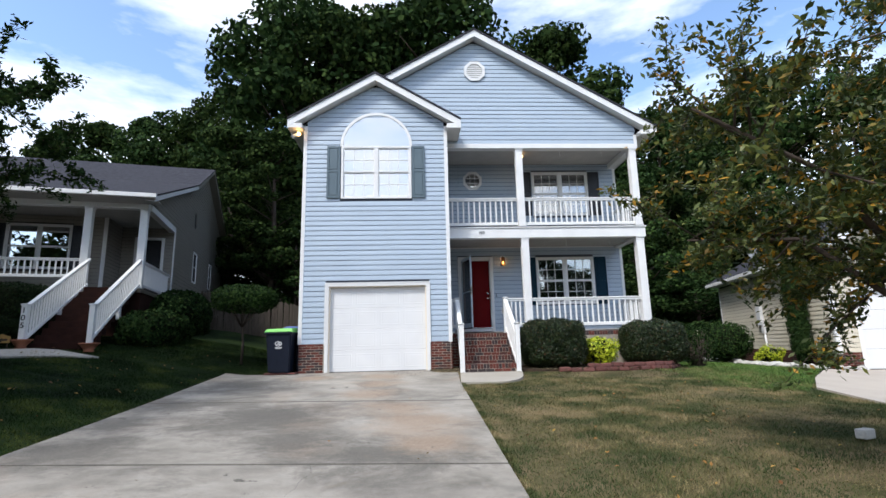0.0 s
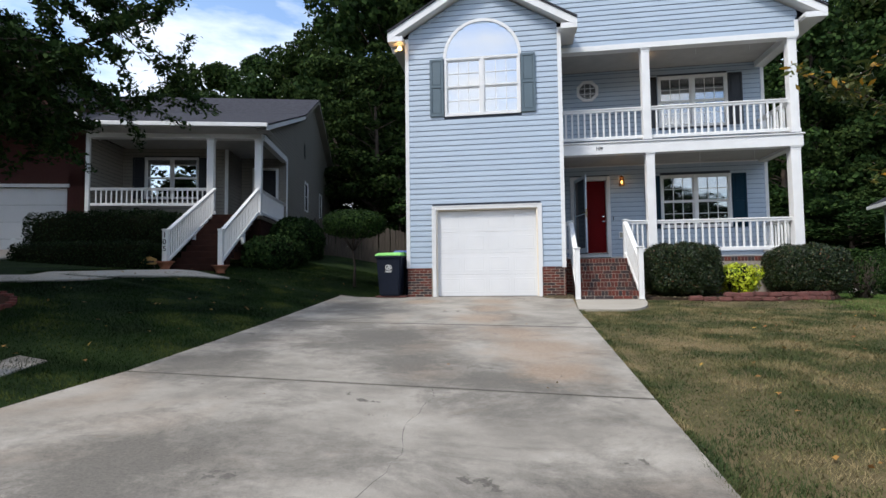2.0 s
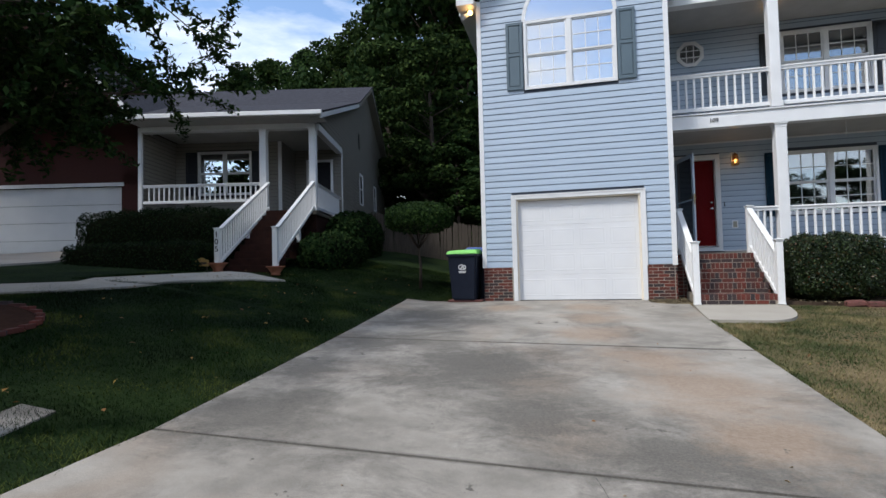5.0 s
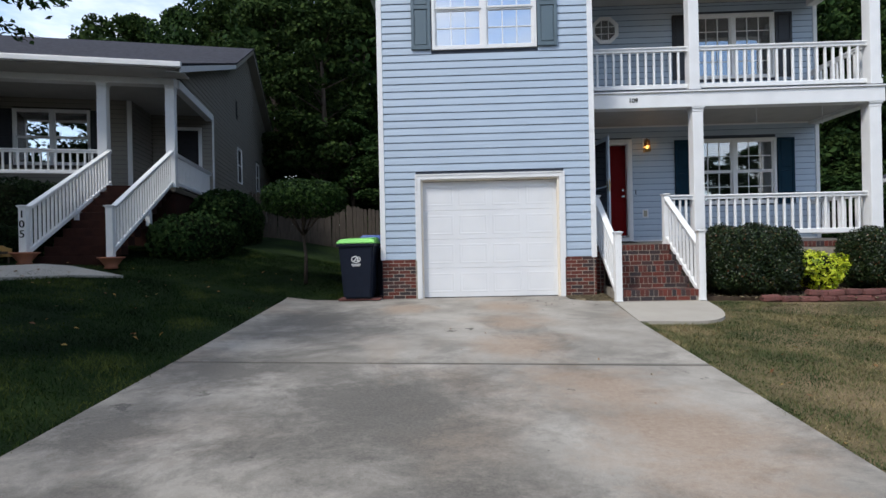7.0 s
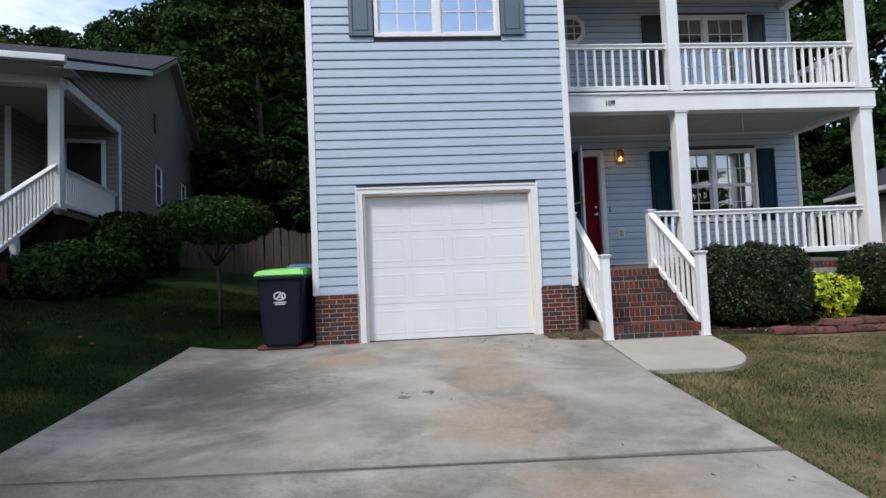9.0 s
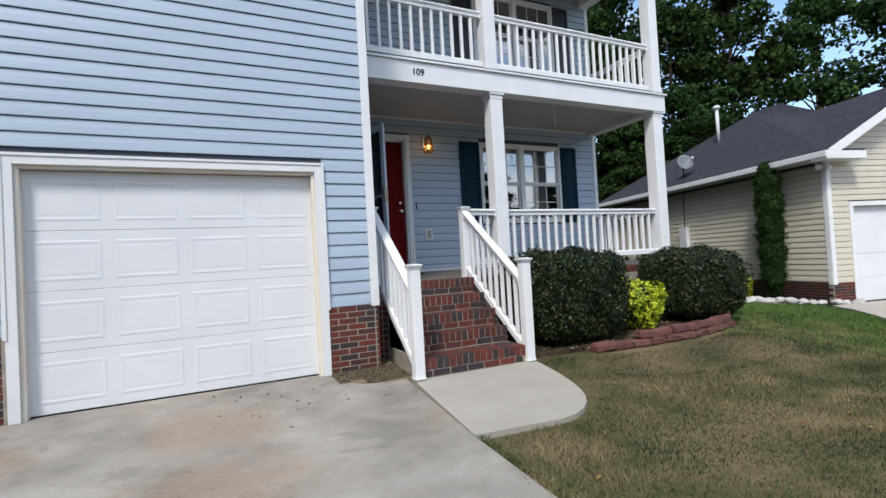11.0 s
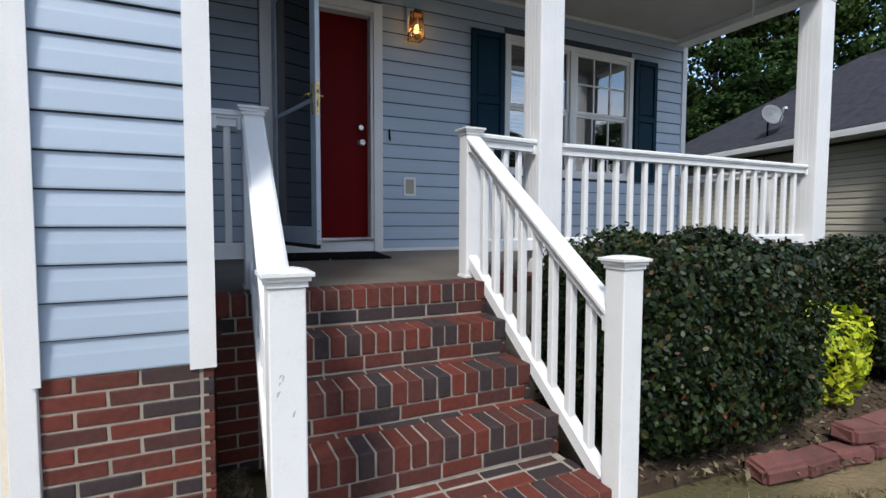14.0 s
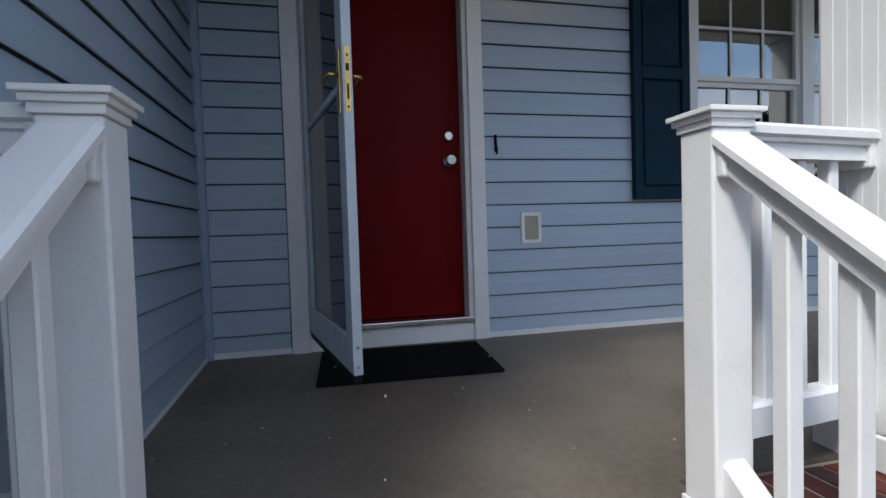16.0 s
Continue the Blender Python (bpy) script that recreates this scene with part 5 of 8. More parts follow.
# its roof
hr = tagged(new("neighbour_roof_dark"), "dark grey shingled roof with white eaves", kind="structure")
for (b0, z0), (b1, z1), nm in zip(ZS, ZS[1:], ("porch_slope", "front_slope", "back_slope")):
    bm = bmesh.new()
    hexa(bm, [LH.at(-11.5, b0, z0 - 0.04), LH.at(0.5, b0, z0 - 0.04), LH.at(0.5, b1, z1 - 0.04), LH.at(-11.5, b1, z1 - 0.04),
              LH.at(-11.5, b0, z0 + 0.03), LH.at(0.52, b0, z0 + 0.03), LH.at(0.52, b1, z1 + 0.03), LH.at(-11.5, b1, z1 + 0.03)])
    part(nm, bm, M_roof, hr)
    bm = bmesh.new()
    hexa(bm, [LH.at(0.47, b0, z0 - 0.2), LH.at(0.5, b0, z0 - 0.2), LH.at(0.5, b1, z1 - 0.2), LH.at(0.47, b1, z1 - 0.2),
              LH.at(0.47, b0, z0 - 0.042), LH.at(0.5, b0, z0 - 0.042), LH.at(0.5, b1, z1 - 0.042), LH.at(0.47, b1, z1 - 0.042)])
    part("rake_board", bm, M_white if b0 < 5 else M_taupe, hr)
    bm = bmesh.new()
    hexa(bm, [LH.at(0.16, b0, z0 - 0.19), LH.at(0.46, b0, z0 - 0.19), LH.at(0.46, b1, z1 - 0.19), LH.at(0.16, b1, z1 - 0.19),
              LH.at(0.16, b0, z0 - 0.17), LH.at(0.46, b0, z0 - 0.17), LH.at(0.46, b1, z1 - 0.17), LH.at(0.16, b1, z1 - 0.17)])
    part("rake_soffit", bm, M_taupe, hr)
part("eave_gutter", B(LH, -5.45, 0.53, -0.98, -0.86, 5.42, 5.55, 0.01), M_white, hr)
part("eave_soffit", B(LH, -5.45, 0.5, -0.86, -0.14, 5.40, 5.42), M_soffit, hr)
column(LH, 0.0, 0.0, lf, 5.24, 0.22, "white square porch column at the head of the neighbour's stairs", "neighbour porch columns")
column(LH, -1.57, 0.0, lf, 5.24, 0.22, "white square porch column by the neighbour's railing", "neighbour porch columns")
NB = -3.55
nz = 0.72
for r, dig in ((0.02, False), (-1.40, True)):
    capped_post("newel_post", LH, r, NB, nz + 0.12, 1.85, 0.12, "white newel post at the foot of the neighbour's stairs" + (", numbered" if dig else ""), group="neighbour newel posts")
    a, b = LH.at(r, NB + 0.06, nz + 0.16), LH.at(r, -0.11, lf)
    railing(tuple(a), tuple(b), 0.06, 0.94, "white sloping stair railing of the taupe house", "stair_railing", "neighbour stair railings", 0.14, 0.04)
    foot = thing("rail_foot", "small white support block under the sloping railing", "railing foot", "railing feet")
    part("block", B(LH, r - 0.05, r + 0.05, -1.75, -1.62, 1.55, 1.88, 0.004), M_white, foot)
a, b = LH.at(-5.42, 0.0, lf), LH.at(-1.68, 0.0, lf)
railing(tuple(a), tuple(b), 0.35, 0.95, "white front porch railing of the taupe house", group="neighbour railings", space=0.16, wid=0.04)
a, b = LH.at(0.05, 0.12, lf), LH.at(0.05, 3.45, lf)
railing(tuple(a), tuple(b), 0.08, 0.92, "white side porch railing of the taupe house", group="neighbour railings", space=0.12, wid=0.04)
ns = thing("brick_stairs", "red brick stairs up to the taupe house's porch, shade in their colour", "stairs")
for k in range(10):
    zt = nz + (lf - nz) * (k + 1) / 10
    part("step", B(LH, -1.36, -0.02, -3.35 + k * 0.325, -3.35 + (k + 1) * 0.325 + 0.02, zt - 0.192 if k else nz - 0.3, zt - 0.002 * (9 - k) / 9, 0.006), M_brick_shade, ns)
part("cheek", B(LH, -1.40, -1.37, -3.3, 0.0, 0.3, nz + 0.1), M_brick_shade, ns)
for r in (0.02, -1.40):
    pot = thing("flower_bowl", "low terracotta bowl at the foot of the newel post", "plant pot", "terracotta bowls")
    bm = bmesh.new()
    q = LH.at(r, NB, 0)
    zq = ground_z(q.x, q.y) - 0.03
    lathe(bm, F(q.x, q.y, 0), 0, 0, [(0.10, zq), (0.12, zq + 0.02), (0.10, zq + 0.05), (0.15, zq + 0.12), (0.20, zq + 0.19), (0.23, zq + 0.20), (0.23, zq + 0.225), (0.10, zq + 0.225)], 20)
    part("bowl", bm, M_clay, pot)
sign = thing("garden_sign", "small tan sign plate on stakes before the dark hedge", "sign")
sq = LH.at(-1.9, -3.4, 0)
SG = F(sq.x, sq.y, ground_z(sq.x, sq.y) - 0.02, 13)
bm = bmesh.new()
prism(bm, SG, [(-0.20, 0.10), (0.20, 0.10), (0.20, 0.25), (0.12, 0.27), (0.05, 0.31), (-0.05, 0.31), (-0.12, 0.27), (-0.20, 0.25)], 0, 0.03)
part("plate", bm, mat("tan_plate", (0.42, 0.25, 0.07), rough=0.6), sign)
part("bar_mark", B(SG, -0.15, 0.15, -0.004, -0.001, 0.15, 0.20), M_bark, sign)
for k in (-0.15, 0.15):
    part("stake", B(SG, k - 0.012, k + 0.012, 0.005, 0.025, -0.05, 0.10), M_bark, sign)

# ---- the brick house further left, with its garage ----
GH = F(-16.4, 2.8, 0.0, 13)
hg = tagged(new("neighbour_house_brick"), "red brick house with a white garage door and a steep gable", kind="structure")
bm = bmesh.new()
prism(bm, GH, [(-5.4, 1.0), (-5.4, 4.2), (-5.0, 4.2), (-5.0, 1.0)][::-1], 0, 0.2)
prism(bm, GH, [(0.0, 1.0), (0.85, 1.0), (0.85, 4.2), (0.0, 4.2)], 0, 0.2)
prism(bm, GH, [(-8.2, 3.75), (0.85, 3.75), (0.85, 5.6), (-3.68, 9.9), (-8.2, 5.6)], 0.0, 0.2)
prism(bm, GH, [(-8.2, 1.0), (-5.4, 1.0), (-5.4, 3.76), (-8.2, 3.76)], 0.0, 0.2)
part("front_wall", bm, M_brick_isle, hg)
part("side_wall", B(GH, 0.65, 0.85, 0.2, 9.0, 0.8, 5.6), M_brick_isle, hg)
for s, rr in ((1, 1.25), (-1, -8.6)):
    bm = bmesh.new()
    hexa(bm, [GH.at(-3.68, -0.35, 10.25), GH.at(rr, -0.35, 5.45), GH.at(rr, 9.0, 5.45), GH.at(-3.68, 9.0, 10.25),
              GH.at(-3.68, -0.35, 10.35), GH.at(rr + 0.05 * s, -0.35, 5.55), GH.at(rr + 0.05 * s, 9.0, 5.55), GH.at(-3.68, 9.0, 10.35)])
    bmesh.ops.recalc_face_normals(bm, faces=bm.faces[:])
    part("roof_slope", bm, M_roof, hg)
    bm = bmesh.new()
    hexa(bm, [GH.at(-3.68, -0.38, 10.05), GH.at(rr, -0.38, 5.25), GH.at(rr, -0.34, 5.25), GH.at(-3.68, -0.34, 10.05),
              GH.at(-3.68, -0.38, 10.24), GH.at(rr, -0.38, 5.44), GH.at(rr, -0.34, 5.44), GH.at(-3.68, -0.34, 10.24)])
    bmesh.ops.recalc_face_normals(bm, faces=bm.faces[:])
    part("rake_board", bm, M_white, hg)
g2 = tagged(new("door_4"), "white sectional garage door of the brick house", kind="structure")
for k in range(4):
    part("door_section", B(GH, -5.0, 0.0, 0.10, 0.14, 1.36 + k * 0.585, 1.36 + (k + 1) * 0.585 - 0.012, 0.004), M_garage, g2)
part("lintel", B(GH, -5.08, 0.08, -0.03, 0.0, 3.70, 3.82), M_white, g2)

# ---- the house on the right: beige siding, brick base ----
RH = F(11.05, 0.88, 0.0, -14.5)
rb = tagged(new("neighbour_house_beige"), "single-storey beige lap-sided house on a brick base", kind="structure")
# dark colour stands for the shadow in the gaps of the beige laps
M_bsheath = mat("beige_gap_shade", (0.08, 0.07, 0.055), rough=0.9)
RG = (0.66, 3.42, -0.4, 1.86)
bm = bmesh.new()
for q in ((0, 0.66, -0.5, 2.95), (3.42, 5.6, -0.5, 2.95), (0.66, 3.42, 1.86, 2.95)):
    block(bm, RH, q[0], q[1], 0.0, 0.14, q[2], q[3])
rapx, rapz = 2.75, 4.80
prism(bm, RH, [(0.0, 2.95), (5.5, 2.95), (rapx, 4.6)], 0.002, 0.14)
part("front_sheathing", bm, M_bsheath, rb)
rsl = (4.80 - 3.02) / 3.15
siding(rb, RH, lambda z: (0.08 if z < 2.9 else max(0.08, rapx - (4.66 - z) / rsl), 5.42 if z < 2.9 else min(5.42, rapx + (4.66 - z) / rsl)), 0.14, 4.6, [(0.56, 3.52, -1, 1.96)], M_beige)
part("corner_trim", B(RH, -0.02, 0.09, -0.026, 0.0, 0.10, 2.92), M_white, rb)
part("corner_trim", B(RH, -0.026, -0.002, 0.001, 0.09, 0.10, 2.92), M_white, rb)
RS = F(RH.o.x, RH.o.y, 0, -14.5 + 90)
part("side_sheathing", B(RH, 0.0, 0.14, 0.142, 9.0, -0.6, 2.95), M_bsheath, rb)
siding(rb, RS, lambda z: (0.09, 8.95), 0.17, 2.85, [], M_beige, out=1)
part("corner_trim", B(RH, -0.026, -0.002, 8.92, 9.02, 0.10, 2.92), M_white, rb)
part("brick_base_side", B(RH, -0.012, -0.002, 0.0, 8.95, -0.7, 0.16), M_mortar, rb)
part("brick_base_front", B(RH, -0.012, 0.60, -0.012, -0.002, -0.7, 0.13), M_mortar, rb)
rr = tagged(new("neighbour_roof_grey"), "dark grey shingled hip roof with white eaves", kind="structure")
ez = 3.05
def quad_roof(nm, pts):
    bm = bmesh.new()
    up = Vector((0, 0, 0.05))
    lo = [bm.verts.new(RH.at(*p)) for p in pts]
    hi = [bm.verts.new(RH.at(*p) + up) for p in pts]
    bm.faces.new(lo[::-1]); bm.faces.new(hi)
    for i in range(len(pts)):
        j = (i + 1) % len(pts)
        bm.faces.new((lo[i], lo[j], hi[j], hi[i]))
    bmesh.ops.recalc_face_normals(bm, faces=bm.faces[:])
    part(nm, bm, M_roof, rr)
pk = (3.5, 4.35, 5.62)
quad_roof("side_slope", [(-0.40, -0.42, ez), (rapx, -0.42, rapz), (rapx, 2.6, rapz), pk, (pk[0], 5.4, pk[2]), (-0.40, 9.4, ez)])
quad_roof("gable_slope", [(rapx, -0.42, rapz), (5.9, -0.42, ez), (5.9, 3.0, ez), (rapx, 2.6, rapz)])
quad_roof("front_hip", [(rapx, 2.55, rapz), (5.9, 2.0, ez + 0.3), (9.5, 1.2, ez), pk])
quad_roof("far_hip", [pk, (9.5, 1.2, ez), (9.5, 9.4, ez), (pk[0], 5.4, pk[2])])
quad_roof("back_hip", [(pk[0], 5.4, pk[2]), (9.5, 9.4, ez), (-0.4, 9.4, ez)])
for s, e in ((-1, -0.40), (1, 5.9)):
    bm = bmesh.new()
    hexa(bm, [RH.at(rapx, -0.45, rapz - 0.18), RH.at(e, -0.45, ez - 0.18), RH.at(e, -0.42, ez - 0.18), RH.at(rapx, -0.42, rapz - 0.18),
              RH.at(rapx, -0.45, rapz + 0.03), RH.at(e, -0.45, ez + 0.03), RH.at(e, -0.42, ez + 0.03), RH.at(rapx, -0.42, rapz + 0.03)])
    bmesh.ops.recalc_face_normals(bm, faces=bm.faces[:])
    part("rake_board", bm, M_white, rr)
    bm = bmesh.new()
    hexa(bm, [RH.at(rapx, -0.42, rapz - 0.17), RH.at(e, -0.42, ez - 0.17), RH.at(e, 0.0, ez - 0.17), RH.at(rapx, 0.0, rapz - 0.17),
              RH.at(rapx, -0.42, rapz - 0.15), RH.at(e, -0.42, ez - 0.15), RH.at(e, 0.0, ez - 0.15), RH.at(rapx, 0.0, rapz - 0.15)])
    bmesh.ops.recalc_face_normals(bm, faces=bm.faces[:])
    part("rake_soffit", bm, M_white, rr)
part("eave_gutter", B(RH, -0.46, -0.40, -0.42, 9.4, ez - 0.12, ez + 0.02, 0.01), M_white, rr)
part("eave_soffit", B(RH, -0.40, 0.0, 0.0, 9.0, ez - 0.14, ez - 0.12), M_white, rr)
part("gable_return", B(RH, -0.44, 0.62, -0.44, -0.03, ez - 0.17, ez - 0.0, 0.004), M_white, rr)
part("return_shingles", B(RH, -0.40, 0.60, -0.42, -0.03, ez + 0.001, ez + 0.04), M_roof, rr)
rv = thing("gable_vent", "white octagonal louvred vent in the beige gable", "vent")
bm = bmesh.new()
oct_ring(bm, RH, 2.62, 3.68, 0.27, 0.20, -0.05, -0.005)
part("frame", bm, M_white, rv)
for k in range(6):
    part("slat", B(RH, 2.45, 2.79, -0.04, -0.022, 3.53 + k * 0.055, 3.56 + k * 0.055), M_white, rv)
rg = tagged(new("door_5"), "white garage door of the beige house, closed", kind="structure")
bm = bmesh.new()
for q in ((0.56, 0.66, -0.35, 1.96), (3.42, 3.52, -0.35, 1.96), (0.66, 3.42, 1.86, 1.96)):
    block(bm, RH, q[0], q[1], -0.035, 0.0, q[2], q[3])
part("door_casing", bm, M_white, rg)
for k in range(4):
    part("door_section", B(RH, 0.66, 3.42, 0.08, 0.12, -0.33 + k * 0.548, -0.33 + (k + 1) * 0.548 - 0.006, 0.003), M_garage, rg)
part("handle", B(RH, 2.0, 2.12, 0.05, 0.075, 0.32, 0.36, 0.004), M_chrome, rg)
part("keyhole", B(RH, 2.03, 2.07, 0.06, 0.078, -0.22, -0.18, 0.004), M_chrome, rg)
pipe = thing("vent_pipe", "white vent pipe with a cap on the beige house's roof", "vent pipe")
pq = (14.40, 5.62)
bm = bmesh.new()
lathe(bm, F(pq[0], pq[1]), 0, 0, [(0.20, 4.30), (0.14, 4.50), (0.065, 4.56), (0.062, 4.62)], 14)
part("flashing", bm, M_pipe, pipe)
bm = bmesh.new()
lathe(bm, F(pq[0], pq[1]), 0, 0, [(0.055, 4.55), (0.055, 5.80)], 14)
part("upright", bm, M_pipe, pipe)
bm = bmesh.new()
lathe(bm, F(pq[0], pq[1]), 0, 0, [(0.07, 5.78), (0.115, 5.81), (0.115, 5.88), (0.05, 5.92)], 14)
part("cap", bm, M_pipe, pipe)
dish = thing("satellite_dish", "grey satellite dish on the edge of the beige house's roof", "satellite dish")
DC = Vector((12.15, 5.25, 3.82))
dm = look(DC, DC + Vector((-0.55, -1.0, 0.45)))
bm = bmesh.new()
rows = []
for rad, dep in ((0.02, 0.07), (0.10, 0.062), (0.18, 0.04), (0.24, 0.005), (0.245, 0.015), (0.18, 0.055), (0.10, 0.078), (0.02, 0.085)):
    rows.append([bm.verts.new(dm @ Vector((rad * math.cos(a), rad * 1.08 * math.sin(a), dep))) for a in [2 * math.pi * i / 20 for i in range(20)]])
for p, q in zip(rows, rows[1:]):
    for i in range(20):
        bm.faces.new((p[i], p[(i + 1) % 20], q[(i + 1) % 20], q[i])).smooth = True
bm.faces.new(rows[0]); bm.faces.new(rows[-1][::-1])
part("reflector", bm, mat("dish_grey", (0.16, 0.17, 0.18), (0.12, 0.13, 0.14), rough=0.6), dish)
bm = bmesh.new()
tube(bm, [dm @ Vector((0, -0.28, 0.02)), dm @ Vector((0, -0.33, -0.15)), dm @ Vector((0, -0.15, -0.42))], 0.012)
part("arm", bm, M_chrome, dish)
bm = bmesh.new()
hexa(bm, [dm @ Vector(p) for p in ((-0.04, -0.19, -0.40), (0.04, -0.19, -0.40), (0.04, -0.11, -0.40), (-0.04, -0.11, -0.40), (-0.03, -0.18, -0.48), (0.03, -0.18, -0.48), (0.03, -0.12, -0.48), (-0.03, -0.12, -0.48))])
part("receiver", bm, M_alu, dish)
bm = bmesh.new()
tube(bm, [dm @ Vector((0, 0, 0.085)), DC + Vector((0.12, 0.18, -0.12)), DC + Vector((0.14, 0.2, -0.55))], 0.022)
part("mast", bm, M_black, dish)
fl = thing("flood_light", "white twin flood light under the beige eave corner", "outdoor light")
lq = RH.at(-0.05, 0.15, 2.72)
bm = bmesh.new()
lathe(bm, F(lq.x, lq.y), 0, 0, [(0.05, 2.86), (0.05, 2.90)], 12)
part("mount", bm, M_white, fl)
for d in ((-0.16, -0.10, -0.08), (-0.05, -0.22, -0.10)):
    bm = bmesh.new()
    a = Vector((lq.x, lq.y, 2.86))
    tube(bm, [a, a + Vector(d) * 0.5, a + Vector(d) * 0.55, a + Vector(d) * 1.3], [0.015, 0.015, 0.05, 0.065], 12)
    part("lamp_head", bm, M_white, fl)
mt = thing("meter_box", "grey electric meter box with a conduit on the beige wall", "meter box")
part("box", B(RH, -0.14, -0.02, 4.55, 4.90, 1.05, 1.75, 0.01), M_pipe, mt)
part("lower_box", B(RH, -0.12, -0.02, 4.45, 4.62, 0.75, 1.15, 0.01), M_pipe, mt)
bm = bmesh.new()
tube(bm, [RH.at(-0.07, 4.5, 0.75), RH.at(-0.07, 4.4, -0.3)], 0.035, 10)
part("conduit", bm, M_pipe, mt)
bm = bmesh.new()
tube(bm, [RH.at(-0.03, 4.75, 1.75), RH.at(-0.03, 4.7, 2.9)], 0.012, 6)
part("cable", bm, M_black, mt)

slab("neighbour_driveway", [(10.35, 0.60), (9.4, -0.4), (8.2, -1.6), (6.9, -3.2), (6.6, -6.0), (6.6, -14.5), (15, -14.5), (15.0, -2.0), (14.4, 0.0), (11.7, 0.72)], -0.01, M_pave, 0.1, label="pale pinkish concrete drive of the beige house", cell=1.0)
slab("neighbour_walkway", [(-8.45, -0.30), (-8.9, -0.95), (-9.5, -2.6), (-10.2, -4.3), (-11.2, -5.6), (-13.5, -6.4), (-13.5, -5.2), (-11.9, -4.4), (-11.0, -2.9), (-10.5, -1.2), (-10.1, -0.1)], -0.005, M_walk, 0.1, label="narrow grey concrete path to the taupe house's stairs", cell=0.8)
slab("far_driveway", [(-12.2, -6.3), (-13.5, -5.4), (-15.0, -2.8), (-16.2, 2.7), (-21.6, 1.4), (-21.0, -4.0), (-20.0, -14.5), (-13.0, -14.5)], 0.0, M_pave, 0.1, label="grey concrete drive of the brick house", cell=1.0)


# ---- leaves, shrubs and trees ----
rng = np.random.default_rng(7)


def leaf_mesh(name, centers, normals, size, material, aspect=0.5, jitter=0.9, fold=0.0, oval=False):
    """Many small leaves in one mesh: pointed, or oval with six corners."""
    n, m = len(centers), 6 if oval else 4
    nr = normals + rng.normal(0, jitter, (n, 3))
    nr /= np.linalg.norm(nr, axis=1)[:, None] + 1e-9
    t = rng.normal(0, 1, (n, 3))
    t -= nr * (t * nr).sum(1)[:, None]
    t /= np.linalg.norm(t, axis=1)[:, None] + 1e-9
    s = np.cross(nr, t)
    L = (size * rng.uniform(0.65, 1.35, n))[:, None]
    shape = ((-0.5, 0, 0), (-0.22, 0.5, 1), (0.2, 0.46, 1), (0.5, 0, 0), (0.2, -0.46, 1), (-0.22, -0.5, 1)) if oval else ((-0.5, 0, 0), (0, 0.5, 1), (0.5, 0, 0), (0, -0.5, 1))
    v = np.empty((n, m, 3))
    for k, (u, w, f) in enumerate(shape):
        v[:, k] = centers + t * L * u + s * L * aspect * w + nr * L * fold * f
    me = bpy.data.meshes.new(name)
    me.vertices.add(m * n)
    me.vertices.foreach_set("co", v.reshape(-1))
    me.loops.add(m * n)
    me.loops.foreach_set("vertex_index", np.arange(m * n, dtype=np.int32))
    me.polygons.add(n)
    me.polygons.foreach_set("loop_start", np.arange(0, m * n, m, dtype=np.int32))
    me.polygons.foreach_set("loop_total", np.full(n, m, dtype=np.int32))
    me.update(calc_edges=True)
    me.materials.append(material)
    return me


def leaves(name, centers, normals, size, material, parent=None, **kw):
    ob = new(name, leaf_mesh(name, centers, normals, size, material, **kw))
    if parent:
        ob.parent = parent
    return ob


def box_shell(n, c, h, power=4.0, thick=0.10, lump=0.06, z0=None):
    """Points near the skin of a rounded box, with outward normals."""
    h = np.array(h)
    d = rng.normal(0, 1, (n, 3)) * h
    d /= np.linalg.norm(d, axis=1)[:, None]
    k = (np.abs(d / h) ** power).sum(1) ** (-1 / power)
    p = d * k[:, None]
    g = np.sign(p) * np.abs(p / h) ** (power - 1) / h
    g /= np.linalg.norm(g, axis=1)[:, None]
    wob = np.sin(p[:, 0] * 9 + 1.3) * np.sin(p[:, 1] * 8 + 0.4) * np.sin(p[:, 2] * 8) * lump
    p = p + g * (wob - np.abs(rng.normal(0, thick, n)) * 0.8)[:, None] + rng.normal(0, 0.012, (n, 3))
    return p + np.array(c), g


